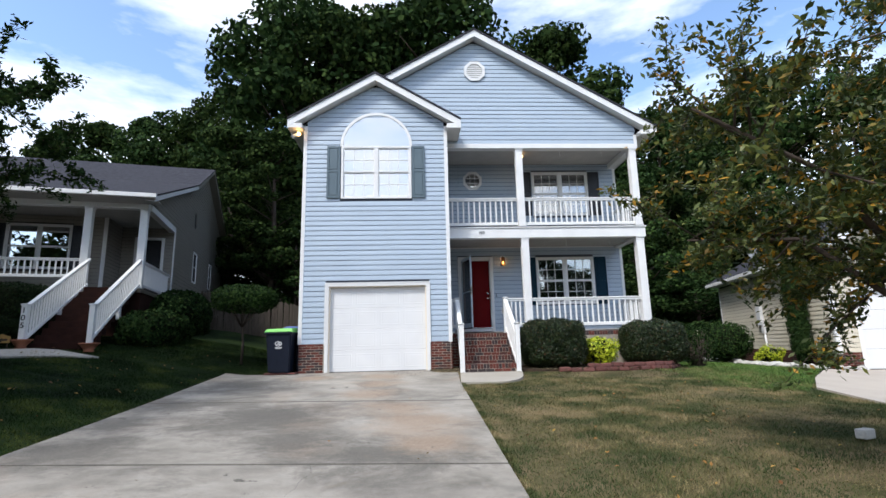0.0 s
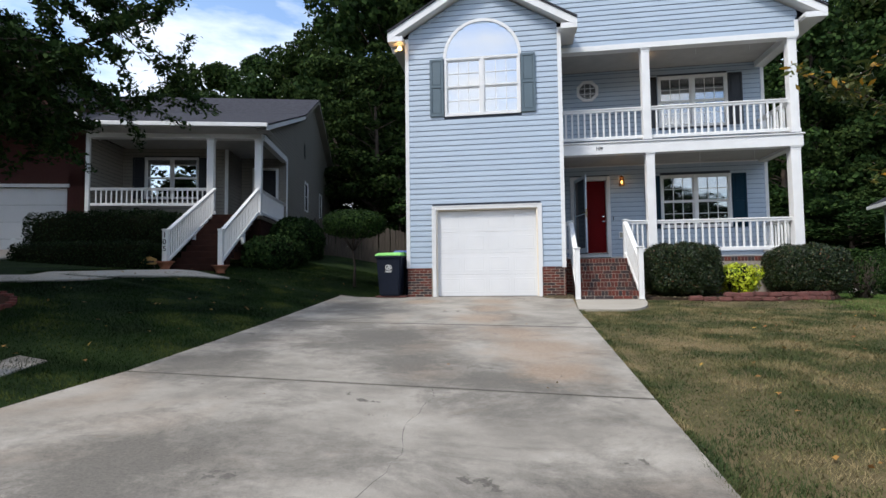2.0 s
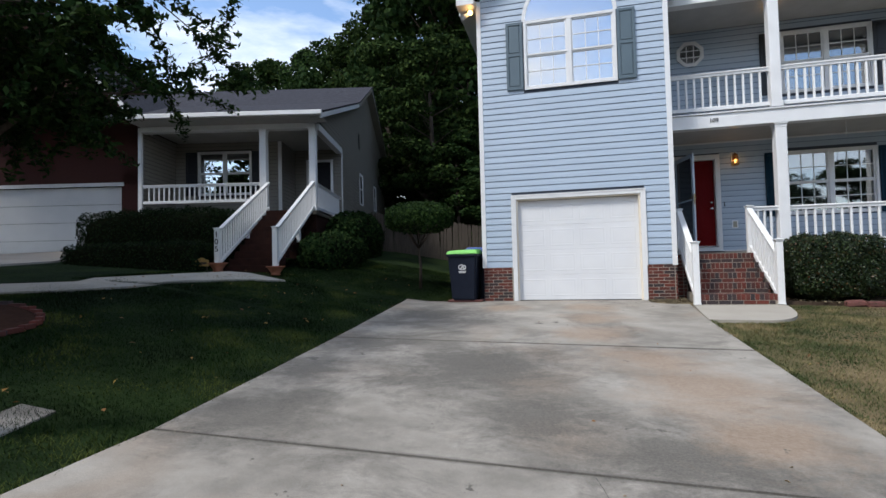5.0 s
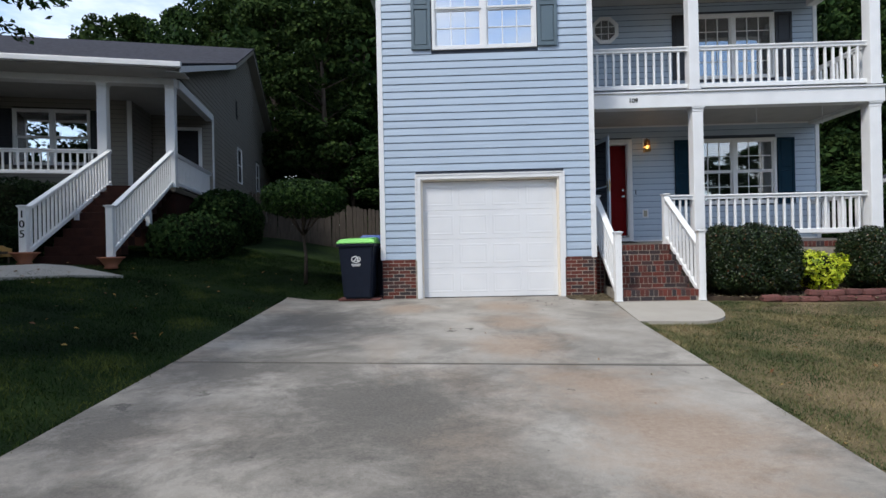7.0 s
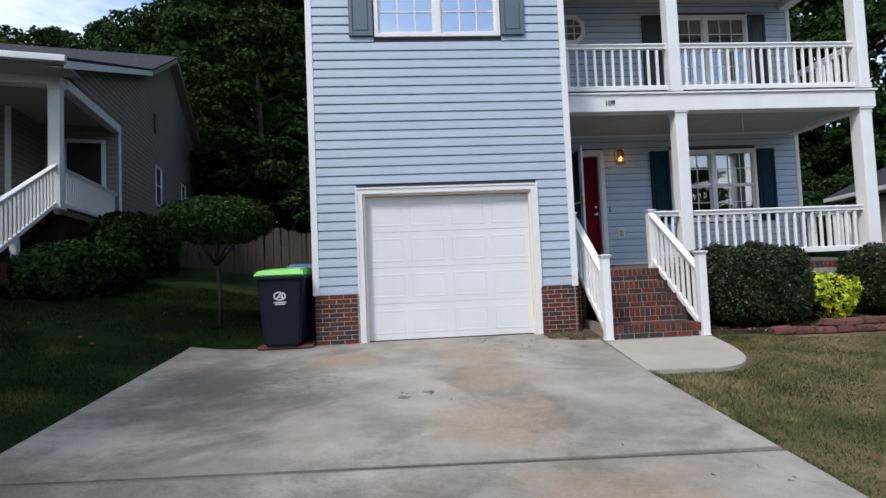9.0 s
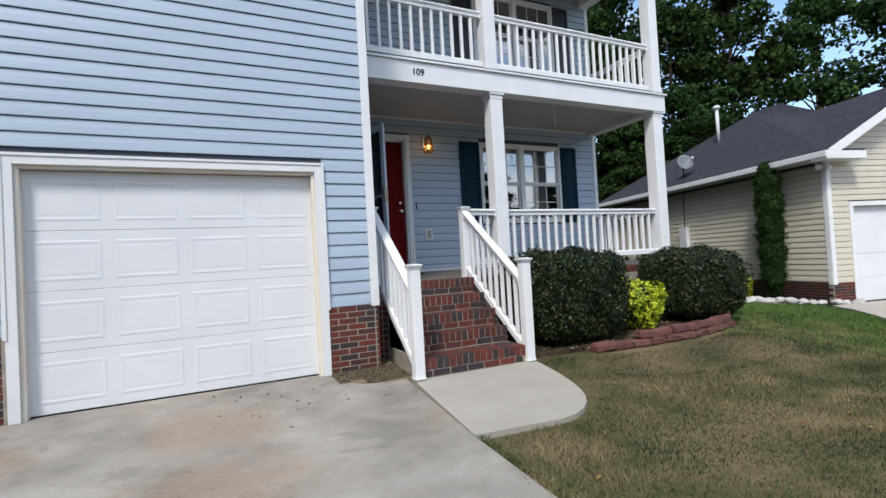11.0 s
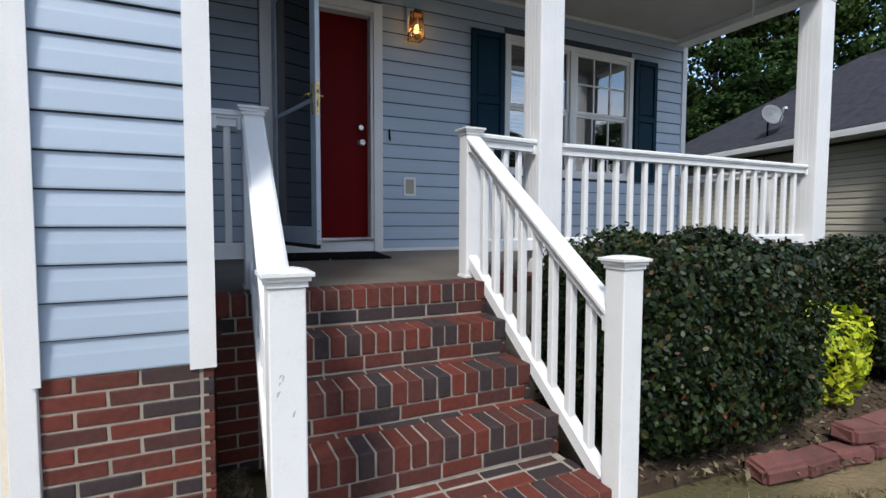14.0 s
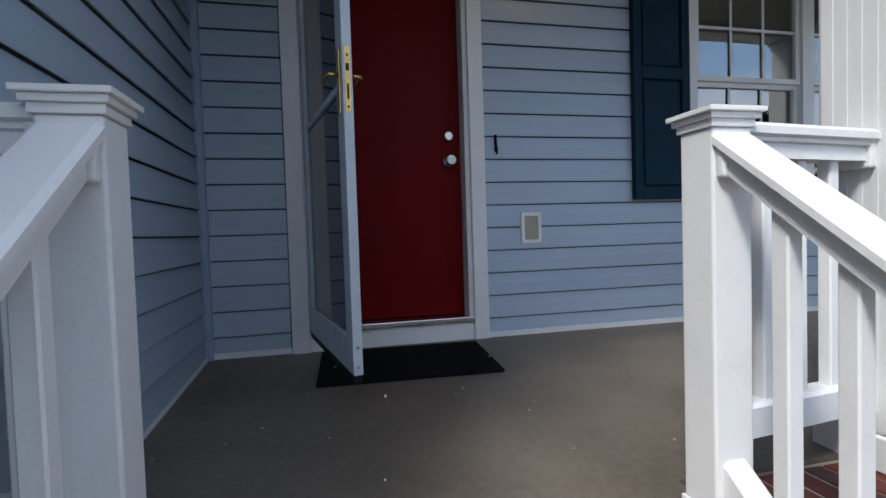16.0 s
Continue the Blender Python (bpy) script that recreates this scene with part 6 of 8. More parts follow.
def shrub(name, c, h, n, size, material, label, power=4.0, category="shrub", group="", twig=M_bark, core=True, lump=0.06):
    """A clipped bush: inner twigs, a core painted as the shade inside, and a skin of leaves. c: the middle of its foot;
    h: half sizes and height.
    """
    s = thing(name, label, category, group)
    z = ground_z(c[0], c[1]) if len(c) == 2 else c[2]
    mid = (c[0], c[1], z + h[2] / 2 + 0.03)
    hh = (h[0], h[1], h[2] / 2)
    p, g = box_shell(n, mid, hh, power, 0.09, lump)
    leaves("foliage", p, g, size, material, s, aspect=0.55, jitter=0.6, fold=0.05, oval=size < 0.05)
    bm = bmesh.new()
    rr = random.Random(int(c[0] * 100))
    for i in range(60):
        a = rr.uniform(0, 2 * math.pi)
        e = Vector((mid[0] + hh[0] * 0.85 * math.cos(a) * rr.uniform(0.4, 1), mid[1] + hh[1] * 0.85 * math.sin(a) * rr.uniform(0.4, 1), mid[2] + hh[2] * rr.uniform(-0.2, 0.85)))
        b0 = Vector((c[0] + rr.uniform(-0.15, 0.15), c[1] + rr.uniform(-0.15, 0.15), z - 0.05))
        m = (b0 + e) / 2 + Vector((rr.uniform(-.1, .1), rr.uniform(-.1, .1), -0.05))
        tube(bm, [b0, m, e], [0.012, 0.008, 0.003], 4)
    part("branchwork", bm, twig, s)
    # near-black solid that stands in for the shade between the leaves
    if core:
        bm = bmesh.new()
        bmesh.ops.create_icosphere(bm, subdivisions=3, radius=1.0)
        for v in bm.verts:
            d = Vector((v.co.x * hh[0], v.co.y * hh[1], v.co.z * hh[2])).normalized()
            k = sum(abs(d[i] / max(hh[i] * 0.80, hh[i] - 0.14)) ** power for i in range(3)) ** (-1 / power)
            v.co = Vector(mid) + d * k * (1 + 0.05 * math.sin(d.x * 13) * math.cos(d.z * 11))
        part("inner_shade_core", bm, mat("shrub_inner_shade", (0.010, 0.014, 0.008), (0.018, 0.02, 0.01), rough=1, spec=0.0), s)
    return s


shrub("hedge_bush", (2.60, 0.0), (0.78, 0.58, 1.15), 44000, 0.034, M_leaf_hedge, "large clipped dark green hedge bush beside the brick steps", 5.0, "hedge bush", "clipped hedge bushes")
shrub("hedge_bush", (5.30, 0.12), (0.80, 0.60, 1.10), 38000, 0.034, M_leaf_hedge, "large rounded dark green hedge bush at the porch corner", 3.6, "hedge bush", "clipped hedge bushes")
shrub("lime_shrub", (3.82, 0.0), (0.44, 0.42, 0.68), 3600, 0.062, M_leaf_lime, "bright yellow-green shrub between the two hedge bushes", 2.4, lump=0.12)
shrub("twiggy_shrub", (6.75, 0.65), (0.55, 0.5, 1.0), 1500, 0.06, M_leaf_dark, "loose twiggy dark shrub beside the porch corner", 2.2, core=False, lump=0.15)
shrub("round_bush", (9.95, 4.4), (0.85, 0.8, 1.35), 6000, 0.07, M_leaf_mid, "round clipped green bush before the beige wall", 2.6, "hedge bush", "round bushes")
shrub("round_bush", (9.0, 5.8), (0.75, 0.7, 1.35), 4500, 0.07, M_leaf_dark, "round clipped green bush farther along the beige wall", 2.6, "hedge bush", "round bushes")
shrub("lime_shrub", (10.35, 2.75), (0.42, 0.38, 0.55), 1800, 0.06, M_leaf_lime, "low yellow-green shrub in the stone-edged bed", 2.2, lump=0.12)
shrub("dark_hedge", tuple(LH.at(-3.88, -1.6, 0))[:2] + (0.75,), (2.3, 0.85, 1.75), 28000, 0.065, M_leaf_box, "long dark clipped hedge before the taupe house's porch", 10.0, "hedge bush", "dark hedges")
shrub("dark_hedge", tuple(LH.at(-3.9, -2.7, 0))[:2] + (0.6,), (2.1, 0.5, 0.95), 12000, 0.065, M_leaf_box, "low dark clipped hedge before the taupe house's porch", 10.0, "hedge bush", "dark hedges")
shrub("dark_shrub", tuple(LH.at(0.9, -1.2, 0))[:2] + (0.5,), (0.75, 1.4, 1.3), 6000, 0.10, M_leaf_dark, "dark loose shrub beside the neighbour's stairs", 2.6)
shrub("dark_shrub", tuple(LH.at(1.0, 1.6, 0))[:2] + (0.8,), (0.8, 1.4, 1.9), 6000, 0.12, M_leaf_dark, "tall dark shrub beside the neighbour's porch", 2.6)

# the narrow cypress
cy = thing("cypress", "tall narrow dark green cypress against the beige wall", "tree")
n = 16000
zz = rng.uniform(0, 1, n) ** 0.9
rad = (0.225 + 0.04 * np.sin(zz * 47 + 2 * np.sin(zz * 13))) * np.clip(np.minimum(zz * 6, 1.0), 0, 1) * np.clip((1.02 - zz) * 5, 0, 1) ** 0.6
a = rng.uniform(0, 2 * np.pi, n)
cw = np.array(RH.at(-0.42, 1.15, 0))
p = np.stack([cw[0] + rad * np.cos(a) * (1 + 0.12 * np.sin(zz * 30 + a * 3)), cw[1] + rad * np.sin(a), ground_z(cw[0], cw[1]) + 0.1 + zz * 3.25], 1) + rng.normal(0, 0.045, (n, 3))
leaves("foliage", p, np.stack([np.cos(a), np.sin(a), a * 0 + 0.1], 1), 0.12, M_leaf_dark, cy, aspect=0.16, jitter=0.5)
# a dark core fills the cypress; its colour stands for inner shade
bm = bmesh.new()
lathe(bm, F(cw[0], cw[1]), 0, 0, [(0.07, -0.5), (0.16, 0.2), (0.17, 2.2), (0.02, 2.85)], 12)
part("trunk", bm, mat("cypress_inner_shade", (0.012, 0.016, 0.008), rough=1, spec=0.0), cy)

# the ball-headed little tree
bt = thing("ball_tree", "small standard tree with a flat round green head", "tree")
bx, by = -5.66, 1.30
bz = ground_z(bx, by)
p, g = box_shell(9000, (bx + 0.02, by, bz + 1.72), (0.86, 0.8, 0.40), 2.4, 0.10, 0.06)
leaves("foliage", p, g, 0.07, M_leaf_mid, bt, jitter=0.6)
bm = bmesh.new()
tube(bm, [(bx, by, bz - 0.08), (bx + 0.02, by, bz + 0.5), (bx - 0.03, by, bz + 1.0), (bx + 0.02, by, bz + 1.5)], [0.045, 0.035, 0.03, 0.025], 8)
for k in range(9):
    a = k * 0.7
    tube(bm, [(bx - 0.03, by, bz + 0.95), (bx + 0.3 * math.cos(a), by + 0.3 * math.sin(a), bz + 1.35), (bx + 0.6 * math.cos(a), by + 0.6 * math.sin(a), bz + 1.7)], [0.02, 0.014, 0.005], 6)
part("trunk", bm, M_bark, bt)


def branchy(name, base, height, spread_r, label, material, leaf, n_leaf, seed, trunk_r=0.12, lean=(0, 0), first=0.35, droop=0.0, category="tree", z=None, up=0.6, twigs=7):
    """A leafy tree: trunk, limbs, twigs, and leaves along the twigs."""
    rr = random.Random(seed)
    t = thing(name, label, category)
    z0 = ground_z(*base) - 0.1 if z is None else z
    bm = bmesh.new()
    top = Vector((base[0] + lean[0], base[1] + lean[1], z0 + height * first))
    b0 = Vector((base[0], base[1], z0))
    tube(bm, [b0, b0.lerp(top, 0.5) + Vector((0.05, 0.03, 0)), top], [trunk_r, trunk_r * 0.8, trunk_r * 0.65], 10)
    part("trunk", bm, M_bark, t)
    ends = []
    for i in range(9):
        bm = bmesh.new()
        a = i * 2.4 + rr.uniform(-0.3, 0.3)
        rad = spread_r * rr.uniform(0.6, 1.0)
        e = top + Vector((math.cos(a) * rad, math.sin(a) * rad, height * (1 - first) * rr.uniform(0.25, 1.0) * up))
        if i == 0:
            e = top + Vector((rr.uniform(-.4, .4), rr.uniform(-.4, .4), height * (1 - first) * 0.95))
        m = top.lerp(e, 0.5) + Vector((0, 0, 0.10 * height))
        tube(bm, [top - Vector((0, 0, 0.05)), m, e], [trunk_r * 0.45, trunk_r * 0.25, 0.012], 7)
        for k in range(twigs):
            s = 0.25 + 0.75 * (k + rr.random()) / twigs
            q = (top.lerp(m, s * 2) if s < 0.5 else m.lerp(e, s * 2 - 1))
            d = Vector((rr.gauss(0, 1), rr.gauss(0, 1), rr.gauss(0.25, 0.6))).normalized() * spread_r * rr.uniform(0.25, 0.55)
            d.z -= droop
            tube(bm, [q, q + d * 0.5 + Vector((0, 0, 0.05)), q + d], [0.012, 0.008, 0.003], 5)
            for _ in range(2):
                d2 = Vector((rr.gauss(0, 1), rr.gauss(0, 1), rr.gauss(0, 0.7))).normalized() * spread_r * 0.25
                q2 = q + d * rr.uniform(0.4, 0.9)
                tube(bm, [q2, q2 + d2], [0.006, 0.002], 4)
                ends.append((q2, q2 + d2))
            ends.append((q + d * 0.3, q + d))
        part("limb", bm, M_bark, t)
    A = np.array([list(p) for p, q in ends])
    C = np.array([list(q) for p, q in ends])
    idx = rng.integers(0, len(ends), n_leaf)
    s = rng.uniform(0, 1.08, (n_leaf, 1))
    P = A[idx] * (1 - s) + C[idx] * s + rng.normal(0, 0.055, (n_leaf, 3))
    leaves("foliage", P, np.tile([0, 0, 1.0], (n_leaf, 1)), leaf, material, t, aspect=0.42, jitter=0.9, fold=0.05)
    return t


branchy("cherry_tree", (4.1, -8.9), 5.0, 2.5, "small leafy tree with yellowing leaves on the dry lawn", M_leaf_cherry, 0.080, 46000, 3, 0.10, lean=(-0.2, 0.1), first=0.25, droop=0.14, up=0.8, twigs=13)
branchy("shade_tree", (-9.5, -6.2), 5.6, 3.35, "dark leafy tree with a forked trunk in a mulch ring", M_leaf_dark, 0.11, 62000, 11, 0.13, lean=(-0.35, 0.0), first=0.30, droop=0.10, up=0.85, twigs=16)


# ---- the woods behind ----
def wood_tree(height, width, n, leaf, seed, material):
    """A tall tree: trunk, limbs, and a crown of many separate leaf clumps."""
    rr = random.Random(seed)
    t = thing("woodland_tree", "tall dark green broadleaf tree in the woods behind the houses", "tree", "woodland trees")
    bm = bmesh.new()
    tube(bm, [(0, 0, -0.5), (0.2, 0, height * 0.4), (0, 0.2, height * 0.92)], [0.28, 0.2, 0.05], 8)
    blobs = []
    for i in range(46):
        f = rr.random() ** 0.8
        z = height * (0.22 + 0.76 * f)
        w = width * (0.45 + 0.55 * math.sin(math.pi * min(1, 0.15 + f * 0.85))) * (1.0 if f < 0.75 else 1.9 * (1.08 - f) + 0.3)
        a = rr.uniform(0, 2 * math.pi)
        d = w * rr.uniform(0.35, 1.0)
        c = Vector((math.cos(a) * d, math.sin(a) * d, z))
        blobs.append((c, rr.uniform(0.5, 1.15) * width * 0.34))
        tube(bm, [(0.1, 0.1, z - d * 0.5 - 0.5), c], [0.08, 0.02], 5)
    part("trunk", bm, M_bark, t)
    per = n // len(blobs)
    P, N = [], []
    for c, r in blobs:
        d = rng.normal(0, 1, (per, 3))
        d /= np.linalg.norm(d, axis=1)[:, None]
        rad = r * rng.uniform(0.55, 1.12, per) ** 0.6
        q = d * rad[:, None] * np.array([1.15, 1.15, 0.72])
        P.append(q + np.array(c))
        N.append(d)
    leaves("crown", np.concatenate(P), np.concatenate(N), leaf, material, t, aspect=0.75, jitter=0.8)
    return t


kinds = [wood_tree(20, 3.6, 15000, 0.30, 1, M_leaf_far), wood_tree(20, 4.4, 16000, 0.32, 2, M_leaf_far), wood_tree(20, 3.0, 13000, 0.28, 5, M_leaf_mid), wood_tree(20, 5.2, 17000, 0.32, 9, M_leaf_dark)]
TREES = [(-46, 50, 27), (-42, 52, 28), (-34.5, 47, 26.5), (-28.4, 44, 25.5), (-23.4, 39, 24.5), (-17.8, 32.5, 22.5), (-12.6, 30, 28), (-10.3, 28, 30), (-7, 26, 27), (-4, 30, 31),
         (-1, 32, 34), (2, 30, 35), (6.5, 33, 31), (12.6, 31, 31), (15.8, 26.3, 22), (18, 22, 19), (21, 24, 19), (26, 30, 22), (27, 24, 20), (32, 27, 26), (36, 24, 24),
         (41, 22, 25), (46, 18, 25), (52, 12, 25), (-9.5, 17, 12.5), (-13, 20, 13), (13.5, 17, 12)]
for i, (x, y, h) in enumerate(TREES):
    k = h / 20
    w = copy_thing(kinds[i % 4], pose(x, y, ground_z(x, y), 0, 0, i * 77 % 360) @ Matrix.Diagonal((max(k, 0.9) if h > 15 else k * 1.2, max(k, 0.9) if h > 15 else k * 1.2, k, 1)))
# more woods behind and between, and low growth at their foot
for i in range(34):
    rr = random.Random(100 + i)
    x = -52 + i * 3.3
    y = (26 if -12 < x < 30 else 40) + rr.uniform(0, 9)
    h = rr.uniform(13, 17) if x < -18 else rr.uniform(14, 19)
    k = h / 20
    copy_thing(kinds[(i * 3 + 1) % 4], pose(x, y, ground_z(x, y) - 1.5, 0, 0, rr.uniform(0, 360)) @ Matrix.Diagonal((1.15, 1.15, k, 1)))
for i in range(26):
    rr = random.Random(300 + i)
    x = -26 + i * 2.6
    y = 14.5 + rr.uniform(0, 3) + (6 if x < -10 else 0) + (0 if x < 6 else 1.0)
    copy_thing(kinds[(i * 5 + 3) % 4], pose(x, y, ground_z(x, y) - 1.6, 0, 0, rr.uniform(0, 360)) @ Matrix.Diagonal((0.7, 0.6, rr.uniform(0.30, 0.42), 1)))
for k, t in enumerate(kinds):
    t.matrix_world = pose(-60 - k * 7, 40, 0)
# unseen trees added across the street, which dim the low sky and show in the panes
for i in range(16):
    rr = random.Random(500 + i)
    copy_thing(kinds[i % 4], pose(-44 + i * 5.8 + rr.uniform(-1, 1), -38 + rr.uniform(-5, 3), -1.6, 0, 0, i * 50) @ Matrix.Diagonal((1.0, 1.0, rr.uniform(0.5, 0.75), 1)))

# low growth far behind the brick house
for i, (x, y, h) in enumerate(((-26.0, 3.2, 0.42), (-29.5, 3.0, 0.45), (-32.5, 5.2, 0.5), (-36.0, 4.5, 0.5), (-40.0, 8.0, 0.55), (-29.0, -2.5, 0.4))):
    copy_thing(kinds[i % 4], pose(x, y, ground_z(x, y) - 2.2, 0, 0, i * 67) @ Matrix.Diagonal((0.75, 0.75, h, 1)))

# trees added mostly out of view, to shade the houses uphill and fill the far left
for x, y, h, k in ((-14.6, -7.4, 15, 1), (-20.5, -7.0, 15, 3), (-14.5, -13.0, 13, 0), (-25.5, -5.0, 16, 2), (-31.0, -1.5, 16, 1), (-27.5, 5.5, 13, 3), (-33.0, 8.0, 15, 0), (-38.0, 12.0, 16, 2), (-30.5, 12.5, 13, 1)):
    copy_thing(kinds[k], pose(x, y, ground_z(x, y), 0, 0, x * 40 % 360) @ Matrix.Diagonal((0.8, 0.8, h / 20, 1)))
for i in range(7):
    x, y = -20 - i * 4.2, 16 + i * 0.8
    copy_thing(kinds[(i + 2) % 4], pose(x, y, ground_z(x, y) - 1.0, 0, 0, i * 61) @ Matrix.Diagonal((0.9, 0.8, 0.5, 1)))
for i in range(9):
    x, y = 8.5 + i * 3.0, 21.5 + (i % 3) * 1.4
    copy_thing(kinds[(i * 3) % 4], pose(x, y, ground_z(x, y) - 1.0, 0, 0, i * 83) @ Matrix.Diagonal((0.75, 0.7, 0.62, 1)))
for x, y, h in ((23.0, 12.0, 9.5), (26.5, 13.5, 11.5), (30.0, 18.0, 12.5)):
    copy_thing(kinds[int(x) % 4], pose(x, y, ground_z(x, y) - 0.8, 0, 0, x * 31 % 360) @ Matrix.Diagonal((0.7, 0.7, h / 20, 1)))

# ---- small things on and round the blue house ----
numb = thing("house_number", "black house number 109 on the white porch beam", "house number")
def digits(text, place, size, parent_thing, material, turn=0.0, thick=0.006, vertical=False):
    for k, ch in enumerate(text):
        cu = bpy.data.curves.new("digit", "FONT")
        cu.body, cu.size, cu.extrude, cu.align_x = ch, size, thick, "CENTER"
        o = bpy.data.objects.new("digit", cu)
        dg = bpy.context.evaluated_depsgraph_get()
        me = bpy.data.meshes.new_from_object(o.evaluated_get(dg)) if False else bpy.data.meshes.new_from_object(o)
        bpy.data.objects.remove(o)
        me.materials.clear()
        me.materials.append(material)
        d = new("digit", me)
        d.parent = parent_thing
        off = Vector((0, 0, -k * size * 0.95)) if vertical else Vector((k * size * 0.48, 0, 0))
        d.matrix_local = pose(*(Vector(place) + pose(0, 0, 0, 0, 0, turn).to_3x3() @ off), 90, 0, turn)
digits("109", (0.915, YP - 0.026, 3.635), 0.125, numb, M_black)
n105 = thing("house_number", "black house number 105 down the neighbour's newel post", "house number")
q = LH.at(-1.40, NB - 0.067, 1.62)
digits("105", tuple(q), 0.19, n105, M_black, 13, vertical=True)


def lantern(f, r, z, label, lit=True):
    """A wall lantern: back plate, arm, cage of bars with panes, a bulb."""
    t = thing("wall_lantern", label, "wall lantern")
    part("mounting_block", B(f, r - 0.065, r + 0.065, -0.045, -0.015, z - 0.04, z + 0.19, 0.004), M_white, t)
    part("back_plate", B(f, r - 0.035, r + 0.035, -0.058, -0.046, z, z + 0.16, 0.008), M_bronze, t)
    bm = bmesh.new()
    tube(bm, [f.at(r, -0.055, z + 0.12), f.at(r, -0.09, z + 0.17), f.at(r, -0.12, z + 0.155)], 0.008)
    part("arm", bm, M_bronze, t)
    cxr, cb = r, -0.12
    bm = bmesh.new()
    zt, zb, wt, wb = z + 0.10, z - 0.13, 0.045, 0.062
    for sx in (-1, 1):
        for sy in (-1, 1):
            tube(bm, [f.at(cxr + sx * wt, cb + sy * wt, zt), f.at(cxr + sx * wb, cb + sy * wb, zb)], 0.005, 6)
    for zz, w in ((zt, wt), (z - 0.06, 0.056), (zb, wb)):
        for s in (-1, 1):
            tube(bm, [f.at(cxr - w, cb + s * w, zz), f.at(cxr + w, cb + s * w, zz)], 0.005, 6)
            tube(bm, [f.at(cxr + s * w, cb - w, zz), f.at(cxr + s * w, cb + w, zz)], 0.005, 6)
    part("cage", bm, M_bronze, t)
    bm = bmesh.new()
    hexa(bm, [f.at(cxr - .055, cb - .055, zt), f.at(cxr + .055, cb - .055, zt), f.at(cxr + .055, cb + .055, zt), f.at(cxr - .055, cb + .055, zt),
              f.at(cxr - .015, cb - .015, zt + .055), f.at(cxr + .015, cb - .015, zt + .055), f.at(cxr + .015, cb + .015, zt + .055), f.at(cxr - .015, cb + .015, zt + .055)])
    part("roof", bm, M_bronze, t)
    bm = bmesh.new()
    c = [f.at(cxr + sx * (wt - .003), cb + sy * (wt - .003), zt - .003) for sx, sy in ((-1, -1), (1, -1), (1, 1), (-1, 1))]
    d = [f.at(cxr + sx * (wb - .003), cb + sy * (wb - .003), zb + .003) for sx, sy in ((-1, -1), (1, -1), (1, 1), (-1, 1))]
    vc, vd = [bm.verts.new(p) for p in c], [bm.verts.new(p) for p in d]
    for i in range(4):
        bm.faces.new((vd[i], vd[(i + 1) % 4], vc[(i + 1) % 4], vc[i]))
    g = part("glass_cover", bm, M_lamp_glass, t)
    g.visible_shadow = False
    part("socket", B(f, cxr - 0.014, cxr + 0.014, cb - 0.014, cb + 0.014, zb, z - 0.075), M_brass, t)
    bm = bmesh.new()
    lathe(bm, F(*f.at(cxr, cb, z - 0.075)), 0, 0, [(0.008, 0), (0.022, 0.02), (0.024, 0.04), (0.014, 0.065), (0.003, 0.085)], 12)
    part("bulb", bm, M_bulb, t)
    return t


lantern(fb, 1.85, 3.13, "brass wall lantern, lit, beside the red front door")
lamp = new("lantern_light", bpy.data.lights.new("lantern_light", "POINT"))
lamp.data.energy, lamp.data.color, lamp.data.shadow_soft_size = 0.35, (1.0, 0.55, 0.22), 0.02
lamp.location = (1.85, YB - 0.17, 3.12)
up = thing("ceiling_lamp", "small amber lit ceiling lamp on the balcony ceiling", "ceiling lamp")
bm = bmesh.new()
lathe(bm, F(2.42, 1.55), 0, 0, [(0.07, 6.36), (0.07, 6.34), (0.03, 6.33)], 14)
part("base", bm, M_brass, up)
bm = bmesh.new()
lathe(bm, F(2.42, 1.55), 0, 0, [(0.02, 6.33), (0.05, 6.31), (0.055, 6.27), (0.03, 6.235), (0.004, 6.23)], 14)
part("bulb", bm, M_bulb, up)
fl2 = thing("flood_light", "twin flood light, one lamp lit, under the wing's eave", "outdoor light")
o = Vector((-4.02, -0.02, 6.32))
bm = bmesh.new()
tube(bm, [o + Vector((0, 0.02, 0.08)), o], 0.03, 10)
part("mount", bm, M_white, fl2)
for d, m in (((-0.10, -0.08, -0.10), M_white), ((0.05, -0.14, -0.06), M_bulb)):
    bm = bmesh.new()
    tube(bm, [o, o + Vector(d) * 0.6, o + Vector(d) * 1.2], [0.02, 0.045, 0.055], 12)
    part("lamp_head", bm, m, fl2)
vb = thing("wall_box", "small white-framed outlet cover on the blue siding", "outlet cover")
bm = bmesh.new()
for q in ((1.757, 1.883, 1.515, 1.535), (1.757, 1.883, 1.675, 1.695), (1.757, 1.777, 1.535, 1.675), (1.863, 1.883, 1.535, 1.675)):
    block(bm, fb, q[0], q[1], -0.026, 0.0, q[2], q[3])
part("frame", bm, M_white, vb)
part("cover", B(fb, 1.777, 1.863, -0.0225, 0.0, 1.535, 1.675, 0.003), mat("tan_plastic", (0.36, 0.34, 0.26), rough=0.6), vb)
hk = thing("wall_hook", "small black hook beside the front door", "hook")
bm = bmesh.new()
tube(bm, [fb.at(1.612, -0.022, 2.14), fb.at(1.612, -0.03, 2.09), fb.at(1.612, -0.045, 2.06), fb.at(1.612, -0.035, 2.035)], 0.006, 6)
part("hook", bm, M_black, hk)
part("plate", B(fb, 1.604, 1.620, -0.021, -0.014, 2.05, 2.15), M_black, hk)
